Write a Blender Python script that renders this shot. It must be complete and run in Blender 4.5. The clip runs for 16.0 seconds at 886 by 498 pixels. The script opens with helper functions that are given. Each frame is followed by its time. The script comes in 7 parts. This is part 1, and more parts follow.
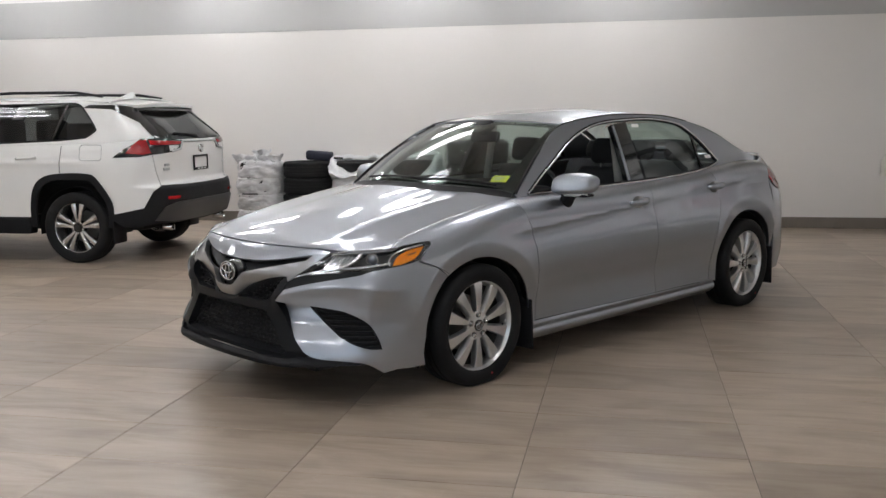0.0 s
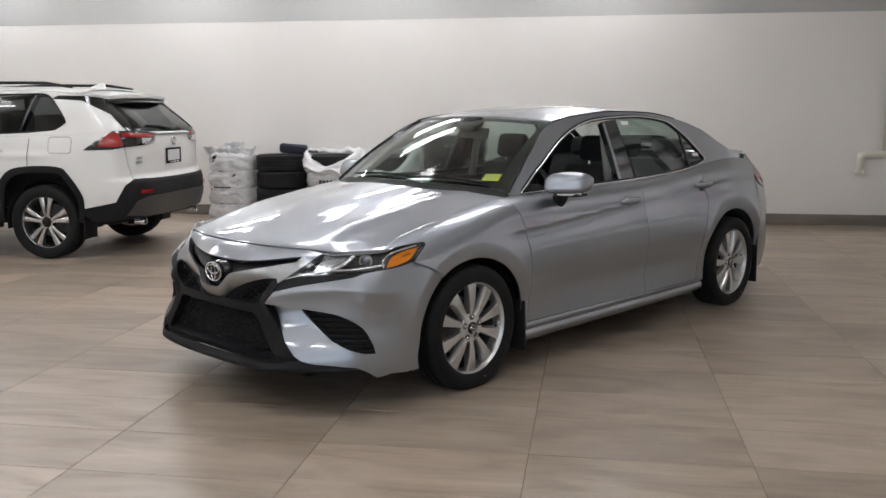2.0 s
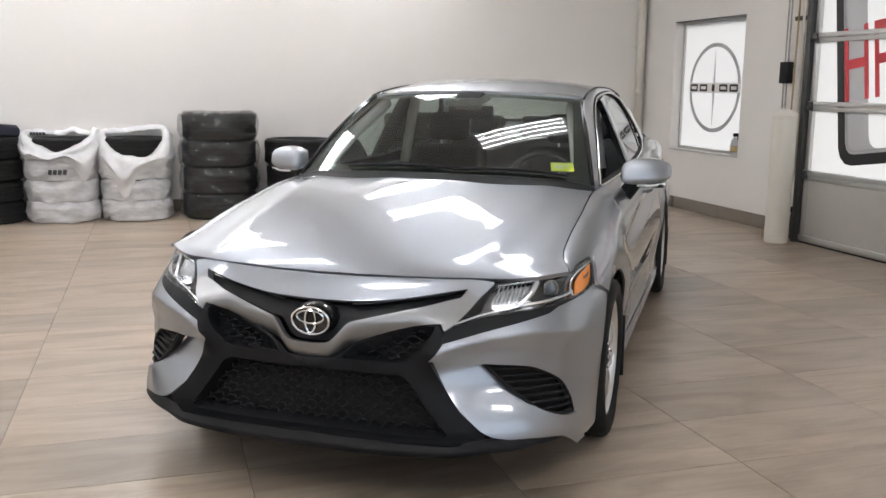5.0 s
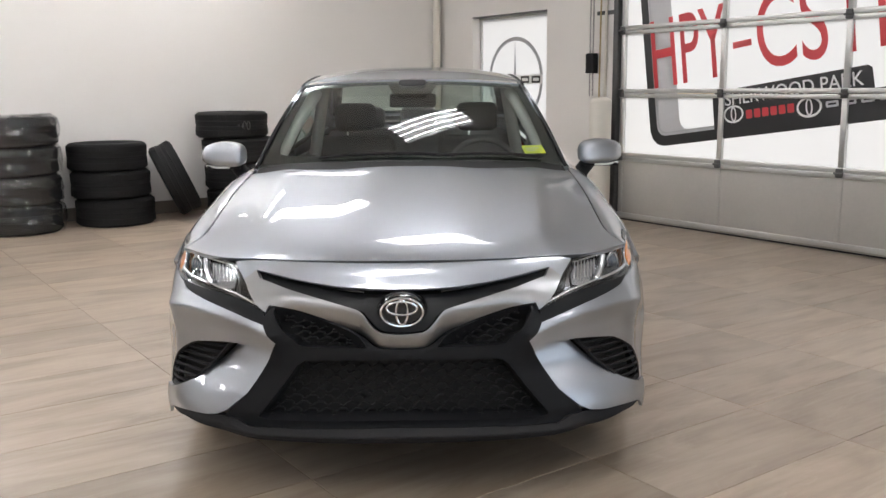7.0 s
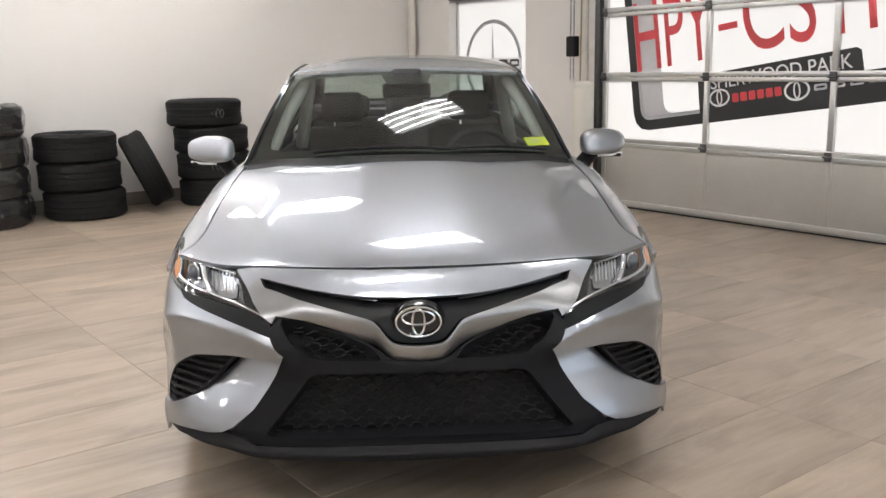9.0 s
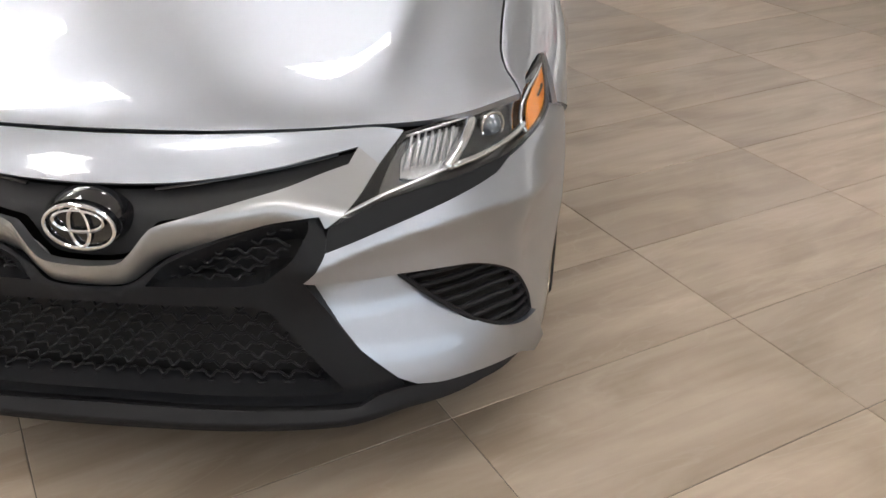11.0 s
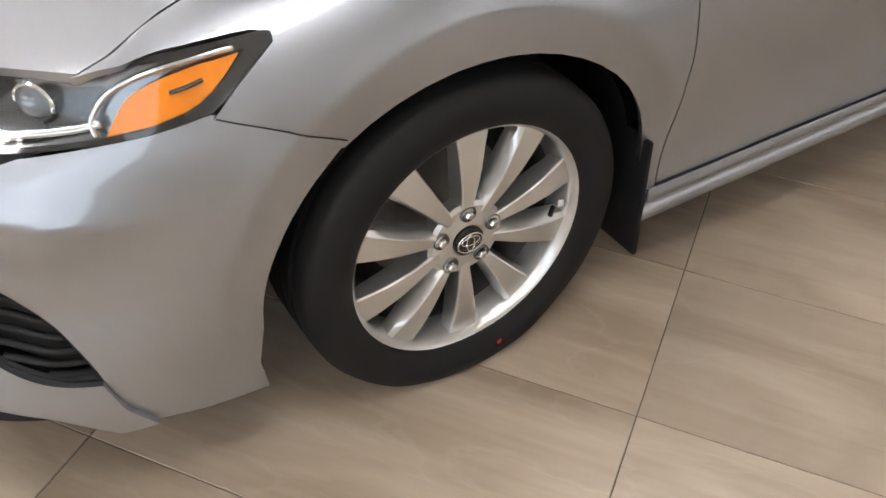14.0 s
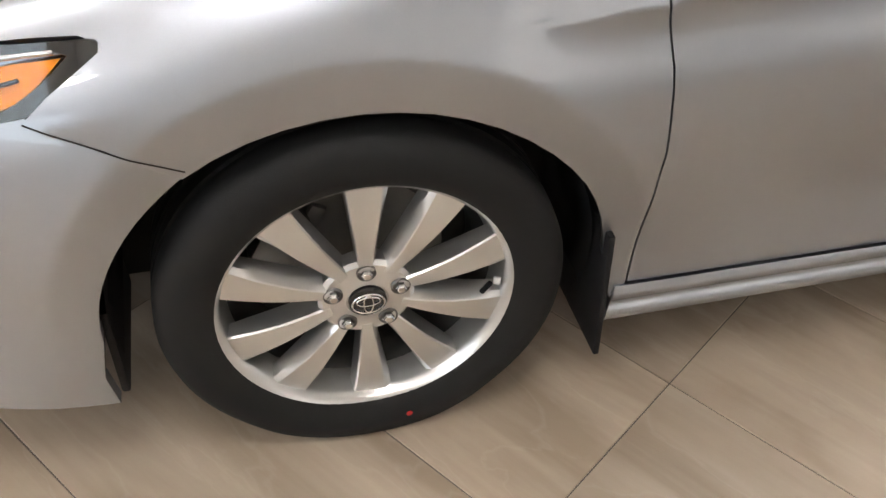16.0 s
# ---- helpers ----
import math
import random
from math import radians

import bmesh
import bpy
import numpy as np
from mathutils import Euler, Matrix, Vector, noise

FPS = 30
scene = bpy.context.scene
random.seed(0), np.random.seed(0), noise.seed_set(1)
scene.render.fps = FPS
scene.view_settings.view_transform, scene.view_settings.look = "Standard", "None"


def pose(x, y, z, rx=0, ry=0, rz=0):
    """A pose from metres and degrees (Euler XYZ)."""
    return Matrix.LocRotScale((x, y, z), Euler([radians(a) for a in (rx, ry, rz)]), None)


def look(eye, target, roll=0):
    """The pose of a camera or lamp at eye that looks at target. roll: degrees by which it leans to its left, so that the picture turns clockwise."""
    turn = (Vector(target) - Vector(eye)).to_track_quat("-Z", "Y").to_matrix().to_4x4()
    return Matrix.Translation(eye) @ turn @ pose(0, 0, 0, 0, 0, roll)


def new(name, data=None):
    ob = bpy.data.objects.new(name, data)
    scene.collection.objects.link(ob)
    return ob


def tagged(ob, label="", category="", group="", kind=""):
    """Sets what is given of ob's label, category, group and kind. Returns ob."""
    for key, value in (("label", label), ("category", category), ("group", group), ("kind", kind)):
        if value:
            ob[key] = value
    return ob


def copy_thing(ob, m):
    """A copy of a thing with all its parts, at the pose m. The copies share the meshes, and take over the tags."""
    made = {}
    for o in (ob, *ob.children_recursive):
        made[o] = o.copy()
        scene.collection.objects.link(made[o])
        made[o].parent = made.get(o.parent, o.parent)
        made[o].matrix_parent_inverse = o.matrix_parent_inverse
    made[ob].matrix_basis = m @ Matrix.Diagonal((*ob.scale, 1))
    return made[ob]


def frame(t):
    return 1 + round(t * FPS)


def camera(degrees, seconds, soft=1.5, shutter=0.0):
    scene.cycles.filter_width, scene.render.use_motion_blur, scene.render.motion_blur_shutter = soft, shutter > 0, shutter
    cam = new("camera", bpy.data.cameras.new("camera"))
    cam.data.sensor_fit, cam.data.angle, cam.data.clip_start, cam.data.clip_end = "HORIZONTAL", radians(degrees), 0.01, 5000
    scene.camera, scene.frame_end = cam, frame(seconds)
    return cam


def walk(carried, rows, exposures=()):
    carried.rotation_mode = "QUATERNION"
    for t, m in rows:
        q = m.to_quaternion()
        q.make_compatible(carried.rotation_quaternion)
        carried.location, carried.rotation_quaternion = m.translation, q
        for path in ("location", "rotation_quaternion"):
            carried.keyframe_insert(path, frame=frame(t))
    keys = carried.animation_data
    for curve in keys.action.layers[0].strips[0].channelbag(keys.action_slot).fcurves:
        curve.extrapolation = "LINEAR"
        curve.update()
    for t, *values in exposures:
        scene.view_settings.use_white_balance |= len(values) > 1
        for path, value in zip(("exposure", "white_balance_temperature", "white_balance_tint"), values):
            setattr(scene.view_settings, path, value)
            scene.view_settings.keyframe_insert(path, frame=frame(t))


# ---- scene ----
cam = camera(51.7, 16.0)
PATH = [
    (0, (4.152, -3.395, 1.406), (2.724, -2.025, 1.12), -0.6),
    (0.5, (4.16, -3.413, 1.463), (2.754, -2.02, 1.174), -0.6),
    (1, (4.16, -3.409, 1.462), (2.756, -2.014, 1.173), -0.5),
    (1.5, (4.157, -3.421, 1.425), (2.757, -2.022, 1.134), -0.4),
    (2, (3.96, -3.411, 1.436), (2.588, -1.988, 1.131), -0.1),
    (2.5, (3.524, -3.349, 1.444), (2.217, -1.871, 1.119), 0.2),
    (3, (3.072, -3.356, 1.439), (1.83, -1.826, 1.096), 0.4),
    (3.5, (2.637, -3.479, 1.443), (1.55, -1.838, 1.089), 0.5),
    (4, (2.188, -3.538, 1.405), (1.281, -1.792, 1.05), 0.5),
    (4.2, (1.99, -3.556, 1.419), (1.148, -1.776, 1.066), 0.6),
    (6.3, (0.465, -3.865, 1.383), (0.286, -1.903, 1.037), -0.2),
    (6.5, (0.344, -3.875, 1.377), (0.228, -1.908, 1.035), -0.4),
    (7, (0.111, -3.828, 1.342), (0.127, -1.859, 0.993), -0.5),
    (7.5, (-0.049, -3.728, 1.342), (0.037, -1.76, 0.995), -0.7),
    (8, (-0.143, -3.787, 1.375), (-0.028, -1.819, 1.037), -0.8),
    (8.2, (-0.172, -3.811, 1.386), (-0.058, -1.843, 1.047), -0.8),
    (10.3, (0.421, -2.872, 1.382), (0.42, -1.031, 0.599), 0.2),
    (10.5, (0.498, -2.73, 1.407), (0.491, -0.934, 0.528), 1.1),
    (11, (0.824, -2.385, 1.427), (0.648, -0.65, 0.448), 0.3),
    (11.5, (1.07, -2.079, 1.379), (0.676, -0.414, 0.343), 0.9),
    (12, (1.288, -1.799, 1.398), (0.697, -0.279, 0.24), 1.4),
    (12.5, (1.563, -1.559, 1.399), (0.713, -0.171, 0.236), 1.3),
    (13, (1.71, -1.241, 1.344), (0.564, -0.06, 0.207), 0.7),
    (13.5, (1.775, -0.94, 1.341), (0.525, 0.084, 0.163), 0.9),
    (14, (1.882, -0.713, 1.367), (0.623, 0.119, 0.054), 1.4),
    (14.5, (1.87, -0.539, 1.332), (0.516, 0.098, 0.005), 1.8),
    (15, (1.797, -0.346, 1.328), (0.362, 0.056, -0.005), 1.4),
    (15.5, (1.871, -0.215, 1.347), (0.406, -0.011, 0.001), 1.4),
    (16, (1.888, -0.159, 1.354), (0.461, 0.241, 0.011), 2.4),
]
EXPOSURES = [(0.0, -0.62, 6450, 10), (0.5, -0.57, 6450, 10), (2.0, -0.53, 6440, 10), (4.0, -0.27, 6450, 10), (6.5, -0.14, 6560, 10), (8.0, -0.09, 6600, 10), (10.5, 0.15, 6850, 11), (12.0, 0.27, 6800, 11), (13.5, 0.38, 6760, 10), (14.0, 0.48, 6900, 11), (14.5, 0.60, 7000, 11), (16.0, 0.66, 7000, 11)]
walk(cam, [(t, look(eye, target, roll)) for t, eye, target, roll in PATH], EXPOSURES)

# ---- world and light ----
TURN = 34.7
world = bpy.data.worlds.new("sky")
world.use_nodes = True
scene.world = world
sky = world.node_tree.nodes.new("ShaderNodeTexSky")
sky.sky_type, sky.sun_disc, sky.sun_elevation, sky.sun_rotation = "NISHITA", False, radians(42), radians(90 - TURN)
world.node_tree.links.new(sky.outputs[0], world.node_tree.nodes["Background"].inputs[0])
world.node_tree.nodes["Background"].inputs[1].default_value = 0.12
TUBE_STRENGTH = 28.3
sun = new("sun", bpy.data.lights.new("sun", "SUN"))
sun.data.energy, sun.data.angle, sun.data.color = 3.0, radians(0.5), (1.0, 0.96, 0.9)


# ---- the room's frame: u along the back wall, v towards it ----
ROOM = pose(0, 0, 0, 0, 0, TURN)
WALL_U, WALL_V, LEFT_U, FRONT_V, CEIL = 4.9, 6.72, -9.5, -6.5, 3.7
sun.matrix_basis = ROOM @ look((20, 1, 14), (4.9, 1, 1.5))


# area lamp in an unseen shop window behind the walk, added to brighten the nose
SHOP_U0, SHOP_U1, SHOP_Z0, SHOP_Z1 = -6.0, 3.6, 1.25, 3.05
daylight = new("window_daylight", bpy.data.lights.new("window_daylight", "AREA"))
daylight.data.shape, daylight.data.size, daylight.data.size_y = "RECTANGLE", SHOP_U1 - SHOP_U0 - 0.1, SHOP_Z1 - SHOP_Z0 - 0.1
daylight.data.energy, daylight.data.color = 68.0, (0.84, 0.93, 1.0)
daylight.matrix_basis = ROOM @ look(((SHOP_U0 + SHOP_U1) / 2, FRONT_V - 0.03, (SHOP_Z0 + SHOP_Z1) / 2), ((SHOP_U0 + SHOP_U1) / 2, 0, (SHOP_Z0 + SHOP_Z1) / 2))


# ---- materials ----
def mat(name, base, rough=0.5, metal=0.0, **inputs):
    m = bpy.data.materials.new(name)
    m.use_nodes = True
    b = m.node_tree.nodes["Principled BSDF"]
    b.inputs["Base Color"].default_value = (*base, 1)
    b.inputs["Roughness"].default_value = rough
    b.inputs["Metallic"].default_value = metal
    for key, value in inputs.items():
        b.inputs[key.replace("_", " ")].default_value = value
    return m


def vary(m, scale, amount, bump=0.0, rough=0.0, stretch=(1, 1, 1), detail=4.0, fine=0.0, fine_scale=300.0, random_tone=0.0, island=0.0):
    """Two scales of colour variation, roughness variation and relief on a plain material."""
    t = m.node_tree
    n, l = t.nodes, t.links
    b = n["Principled BSDF"]
    base = tuple(b.inputs["Base Color"].default_value)
    co, mp = n.new("ShaderNodeTexCoord"), n.new("ShaderNodeMapping")
    mp.inputs["Scale"].default_value = stretch
    l.new(co.outputs["Object"], mp.inputs[0])
    big, small = n.new("ShaderNodeTexNoise"), n.new("ShaderNodeTexNoise")
    big.inputs["Scale"].default_value, big.inputs["Detail"].default_value = scale, detail
    small.inputs["Scale"].default_value, small.inputs["Detail"].default_value = fine_scale, 2
    l.new(mp.outputs[0], big.inputs["Vector"]), l.new(mp.outputs[0], small.inputs["Vector"])
    val = n.new("ShaderNodeMath")
    val.operation = "MULTIPLY_ADD"
    l.new(big.outputs[0], val.inputs[0])
    val.inputs[1].default_value, val.inputs[2].default_value = 2 * amount, 1 - amount
    out = val
    if fine:
        f = n.new("ShaderNodeMath")
        f.operation = "MULTIPLY_ADD"
        l.new(small.outputs[0], f.inputs[0])
        f.inputs[1].default_value = 2 * fine
        l.new(out.outputs[0], f.inputs[2])
        g = n.new("ShaderNodeMath")
        g.operation = "SUBTRACT"
        l.new(f.outputs[0], g.inputs[0])
        g.inputs[1].default_value = fine
        out = g
    if random_tone or island:
        src = n.new("ShaderNodeObjectInfo").outputs["Random"] if random_tone else n.new("ShaderNodeNewGeometry").outputs["Random Per Island"]
        r = n.new("ShaderNodeMath")
        r.operation = "MULTIPLY_ADD"
        l.new(src, r.inputs[0])
        r.inputs[1].default_value, r.inputs[2].default_value = 2 * (random_tone or island), 1 - (random_tone or island)
        p = n.new("ShaderNodeMath")
        p.operation = "MULTIPLY"
        l.new(out.outputs[0], p.inputs[0]), l.new(r.outputs[0], p.inputs[1])
        out = p
    mix = n.new("ShaderNodeVectorMath")
    mix.operation = "SCALE"
    mix.inputs[0].default_value = base[:3]
    l.new(out.outputs[0], mix.inputs["Scale"])
    l.new(mix.outputs[0], b.inputs["Base Color"])
    if rough:
        rr = n.new("ShaderNodeMath")
        rr.operation = "MULTIPLY_ADD"
        l.new(big.outputs[0], rr.inputs[0])
        rr.inputs[1].default_value, rr.inputs[2].default_value = 2 * rough, b.inputs["Roughness"].default_value - rough
        l.new(rr.outputs[0], b.inputs["Roughness"])
    if bump:
        bp = n.new("ShaderNodeBump")
        bp.inputs["Strength"].default_value, bp.inputs["Distance"].default_value = bump, 0.004
        l.new(small.outputs[0] if fine else big.outputs[0], bp.inputs["Height"])
        l.new(bp.outputs[0], b.inputs["Normal"])
    return m


SILVER = vary(mat("silver_metallic_paint", (0.348, 0.374, 0.418), 0.40, 1.0, Coat_Weight=1.0, Coat_Roughness=0.012, Coat_IOR=1.75), 3, 0.02, fine=0.05, fine_scale=900)
GREY_TRIM = vary(mat("grey_metallic_trim", (0.31, 0.315, 0.325), 0.34, 0.85, Coat_Weight=0.8, Coat_Roughness=0.06), 5, 0.03)
PEARL = vary(mat("white_pearl_paint", (0.91, 0.91, 0.895), 0.35, 0.0, Coat_Weight=1.0, Coat_Roughness=0.03), 3, 0.02)
BLACK_PLASTIC = vary(mat("grained_black_plastic", (0.010, 0.010, 0.0115), 0.60, Specular_IOR_Level=0.25), 8, 0.15, bump=0.12, rough=0.05, fine=0.1, fine_scale=600)
DARK_PLASTIC = vary(mat("dark_grey_plastic", (0.010, 0.0105, 0.012), 0.55, Specular_IOR_Level=0.18), 8, 0.12, bump=0.1, rough=0.05, fine=0.1, fine_scale=700)
GLOSS_BLACK = mat("gloss_black", (0.008, 0.008, 0.009), 0.08, Coat_Weight=0.6)
# black of unlit hollows: shade put into the colour of cavities, gaps, undersides
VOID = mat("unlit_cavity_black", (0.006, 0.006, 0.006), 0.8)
CHROME = mat("chrome", (0.83, 0.84, 0.85), 0.06, 1.0)
SATIN = mat("satin_metal", (0.55, 0.56, 0.57), 0.28, 1.0)
ALLOY = vary(mat("alloy_wheel_paint", (0.66, 0.66, 0.655), 0.29, 0.88, Coat_Weight=0.7, Coat_Roughness=0.08), 20, 0.04)
STEEL = vary(mat("brake_steel", (0.20, 0.195, 0.19), 0.42, 0.9), 30, 0.12)
# dark tone stands for shade in the wheel barrel; also the reflector's own mark
SHADE_MARK_STEEL = vary(mat("shade_and_mark_metal", (0.075, 0.075, 0.075), 0.55, 0.7), 18, 0.15)
RUBBER = vary(mat("tyre_rubber", (0.0095, 0.0095, 0.010), 0.7, Specular_IOR_Level=0.28), 14, 0.2, bump=0.15, rough=0.08, fine=0.12, fine_scale=500)
AMBER = vary(mat("amber_reflector", (0.95, 0.27, 0.004), 0.30, 0.0, Coat_Weight=0.5, Coat_Roughness=0.03, Specular_IOR_Level=0.2), 60, 0.18, bump=0.25, fine=0.2, fine_scale=420)
RED_LENS = vary(mat("red_lamp_lens", (0.36, 0.010, 0.014), 0.12, 0.0, Coat_Weight=0.4), 40, 0.15, fine=0.1, fine_scale=300)
CLOTH = vary(mat("black_seat_cloth", (0.030, 0.030, 0.033), 0.85), 30, 0.2, bump=0.1, fine=0.06, fine_scale=400)
DASH = vary(mat("soft_dash_plastic", (0.045, 0.046, 0.049), 0.6), 12, 0.15, bump=0.15, fine=0.1, fine_scale=900)
YELLOW = vary(mat("yellow_paper", (0.62, 0.68, 0.04), 0.6), 12, 0.08)
PAPER = vary(mat("white_paper", (0.78, 0.78, 0.77), 0.6), 12, 0.04)
RED_PAINT = mat("red_paint_mark", (0.5, 0.02, 0.02), 0.5)


def glass(name, tint, rough=0.0, facing=0.045):
    """Thin pane: mostly see-through, with a mirror coat that grows at grazing angles, alike from both sides."""
    m = bpy.data.materials.new(name)
    m.use_nodes = True
    n, l = m.node_tree.nodes, m.node_tree.links
    n.remove(n["Principled BSDF"])
    clear, shine, mix, edge = n.new("ShaderNodeBsdfTransparent"), n.new("ShaderNodeBsdfGlossy"), n.new("ShaderNodeMixShader"), n.new("ShaderNodeLayerWeight")
    clear.inputs[0].default_value = (*tint, 1)
    shine.inputs["Roughness"].default_value = rough
    edge.inputs["Blend"].default_value = 0.5
    grow, share = n.new("ShaderNodeMath"), n.new("ShaderNodeMath")
    grow.operation, share.operation = "POWER", "MULTIPLY_ADD"
    l.new(edge.outputs["Facing"], grow.inputs[0])
    grow.inputs[1].default_value = 5
    l.new(grow.outputs[0], share.inputs[0])
    share.inputs[1].default_value, share.inputs[2].default_value = 1 - facing, facing
    l.new(share.outputs[0], mix.inputs[0]), l.new(clear.outputs[0], mix.inputs[1]), l.new(shine.outputs[0], mix.inputs[2])
    l.new(mix.outputs[0], n["Material Output"].inputs[0])
    return m


GLASS = glass("green_tinted_glass", (0.70, 0.78, 0.74), facing=0.08)
DARK_GLASS = glass("dark_tinted_glass", (0.12, 0.13, 0.13))
SUV_GLASS = glass("grey_tinted_glass", (0.34, 0.36, 0.36), facing=0.06)
LENS = glass("clear_lamp_cover", (0.93, 0.94, 0.95))


# ---- mesh helpers ----
from mathutils.geometry import delaunay_2d_cdt


def bm_object(name, bm, material, parent=None, label="", smooth=False):
    """Links a bmesh as one mesh object; smooth may be an angle in degrees."""
    bmesh.ops.recalc_face_normals(bm, faces=bm.faces)
    me = bpy.data.meshes.new(name)
    bm.to_mesh(me)
    bm.free()
    me.materials.append(material)
    if smooth:
        me.shade_smooth() if smooth is True else me.set_sharp_from_angle(angle=radians(smooth))
    ob = new(name, me)
    if parent:
        ob.parent = parent
    if label:
        tagged(ob, label)
    return ob


def part(name, bm, material, parent, label="", smooth=35):
    return bm_object(name, bm, material, parent, label, smooth)


def base(name, m, label, category, group="", kind=""):
    """The Empty at the foot of a thing that has parts."""
    ob = new(name)
    ob.empty_display_size = 0.1
    ob.matrix_basis = m
    return tagged(ob, label, category, group, kind)


def box(bm, x0, x1, y0, y1, z0, z1, bevel=0.0, segments=2, m=None):
    made = bmesh.ops.create_cube(bm, size=1, matrix=Matrix.Translation(((x0 + x1) / 2, (y0 + y1) / 2, (z0 + z1) / 2)) @ Matrix.Diagonal((abs(x1 - x0), abs(y1 - y0), abs(z1 - z0), 1)))
    verts = made["verts"]
    if bevel:
        edges = list({e for v in verts for e in v.link_edges})
        r = bmesh.ops.bevel(bm, geom=edges, offset=bevel, segments=segments, affect="EDGES", profile=0.5)
        verts = list({v for f in r["faces"] for v in f.verts} | {v for v in verts if v.is_valid})
    if m:
        bmesh.ops.transform(bm, matrix=m, verts=[v for v in verts if v.is_valid])
    return verts


def boxed(x0, x1, y0, y1, z0, z1, bevel=0.0, segments=2, m=None):
    bm = bmesh.new()
    box(bm, x0, x1, y0, y1, z0, z1, bevel, segments, m)
    return bm


def turned(profile, n=48, closed=False, m=None, bm=None):
    """A body of revolution round z from a profile of (radius, height)."""
    bm = bm or bmesh.new()
    rings = [[bm.verts.new((r * math.cos(2 * math.pi * i / n), r * math.sin(2 * math.pi * i / n), z)) for i in range(n)] for r, z in profile]
    pairs = list(zip(rings, rings[1:])) + ([(rings[-1], rings[0])] if closed else [])
    for a, b in pairs:
        for i in range(n):
            bm.faces.new((a[i], a[(i + 1) % n], b[(i + 1) % n], b[i]))
    if not closed:
        for ring, r in ((rings[0], profile[0][0]), (rings[-1], profile[-1][0])):
            if r > 1e-6:
                bm.faces.new(ring)
    if m:
        bmesh.ops.transform(bm, matrix=m, verts=[v for ring in rings for v in ring])
    bmesh.ops.remove_doubles(bm, verts=[v for v in bm.verts], dist=1e-6)
    return bm


def tube(points, radius, n=10, closed=False, bm=None, flat=1.0, caps=True):
    """A round bar along a line of points; radius may be one value or one for each point."""
    bm = bm or bmesh.new()
    pts = [Vector(p) for p in points]
    rad = radius if isinstance(radius, (list, tuple)) else [radius] * len(pts)
    rings, up = [], None
    for i, p in enumerate(pts):
        a, b = (pts[i - 1], pts[(i + 1) % len(pts)]) if closed else (pts[max(i - 1, 0)], pts[min(i + 1, len(pts) - 1)])
        d = (b - a).normalized()
        if up is None:
            up = d.orthogonal().normalized() if abs(d.z) > 0.95 else Vector((0, 0, 1))
        side = d.cross(up).normalized()
        up = side.cross(d).normalized()
        rings.append([bm.verts.new(p + rad[i] * (math.cos(2 * math.pi * k / n) * side + flat * math.sin(2 * math.pi * k / n) * up)) for k in range(n)])
    for a, b in list(zip(rings, rings[1:])) + ([(rings[-1], rings[0])] if closed else []):
        for k in range(n):
            bm.faces.new((a[k], a[(k + 1) % n], b[(k + 1) % n], b[k]))
    if not closed and caps:
        bm.faces.new(rings[0]), bm.faces.new(rings[-1])
    return bm


def smooth_line(points, per=8, closed=False):
    """A Catmull-Rom line through the points."""
    p = [np.array(q, float) for q in points]
    n, out = len(p), []
    for i in range(n if closed else n - 1):
        a, b, c, d = (p[(i + k) % n] if closed else p[min(max(i + k, 0), n - 1)] for k in (-1, 0, 1, 2))
        for t in np.arange(per) / per:
            out.append(0.5 * (2 * b + (c - a) * t + (2 * a - 5 * b + 4 * c - d) * t * t + (3 * b - a - 3 * c + d) * t**3))
    return out if closed else out + [p[-1]]


def chain(*lines):
    """Joins lines end to end into one loop, dropping doubled ends."""
    out = []
    for line in lines:
        for q in line:
            q = np.array(q, float)
            if not out or np.linalg.norm(q - out[-1]) > 1e-4:
                out.append(q)
    if np.linalg.norm(out[0] - out[-1]) < 1e-4:
        out.pop()
    return out


def knots(xs, ys):
    """A monotone cubic curve through a few knots."""
    xs, ys = np.array(xs, float), np.array(ys, float)
    h = np.diff(xs)
    d = np.diff(ys) / h
    m = np.zeros(len(xs))
    m[0], m[-1] = d[0], d[-1]
    for i in range(1, len(xs) - 1):
        if d[i - 1] * d[i] > 0:
            w1, w2 = 2 * h[i] + h[i - 1], h[i] + 2 * h[i - 1]
            m[i] = (w1 + w2) / (w1 / d[i - 1] + w2 / d[i])

    def f(x):
        x = min(max(x, xs[0]), xs[-1])
        i = min(max(int(np.searchsorted(xs, x)) - 1, 0), len(xs) - 2)
        t = (x - xs[i]) / h[i]
        return float((2 * t**3 - 3 * t * t + 1) * ys[i] + (t**3 - 2 * t * t + t) * h[i] * m[i] + (3 * t * t - 2 * t**3) * ys[i + 1] + (t**3 - t * t) * h[i] * m[i + 1])

    return f


def ramp(a, b, x):
    t = min(max((x - a) / (b - a), 0.0), 1.0)
    return t * t * (3 - 2 * t)


def hump(x, at, width):
    return math.exp(-(((x - at) / width) ** 2))


def inside(points, loop):
    """Which points lie in a closed loop."""
    points, loop = np.asarray(points, float), np.asarray(loop, float)
    x, y = points[:, 0], points[:, 1]
    res = np.zeros(len(points), bool)
    for (x0, y0), (x1, y1) in zip(loop, np.roll(loop, -1, 0)):
        if y0 != y1:
            res ^= ((y0 > y) != (y1 > y)) & (x < (x1 - x0) * (y - y0) / (y1 - y0) + x0)
    return res


def evened(loop, step):
    out = []
    for a, b in zip(loop, loop[1:] + loop[:1]):
        n = max(1, int(np.ceil(np.linalg.norm(b - a) / step)))
        out += [a + (b - a) * k / n for k in range(n)]
    return out


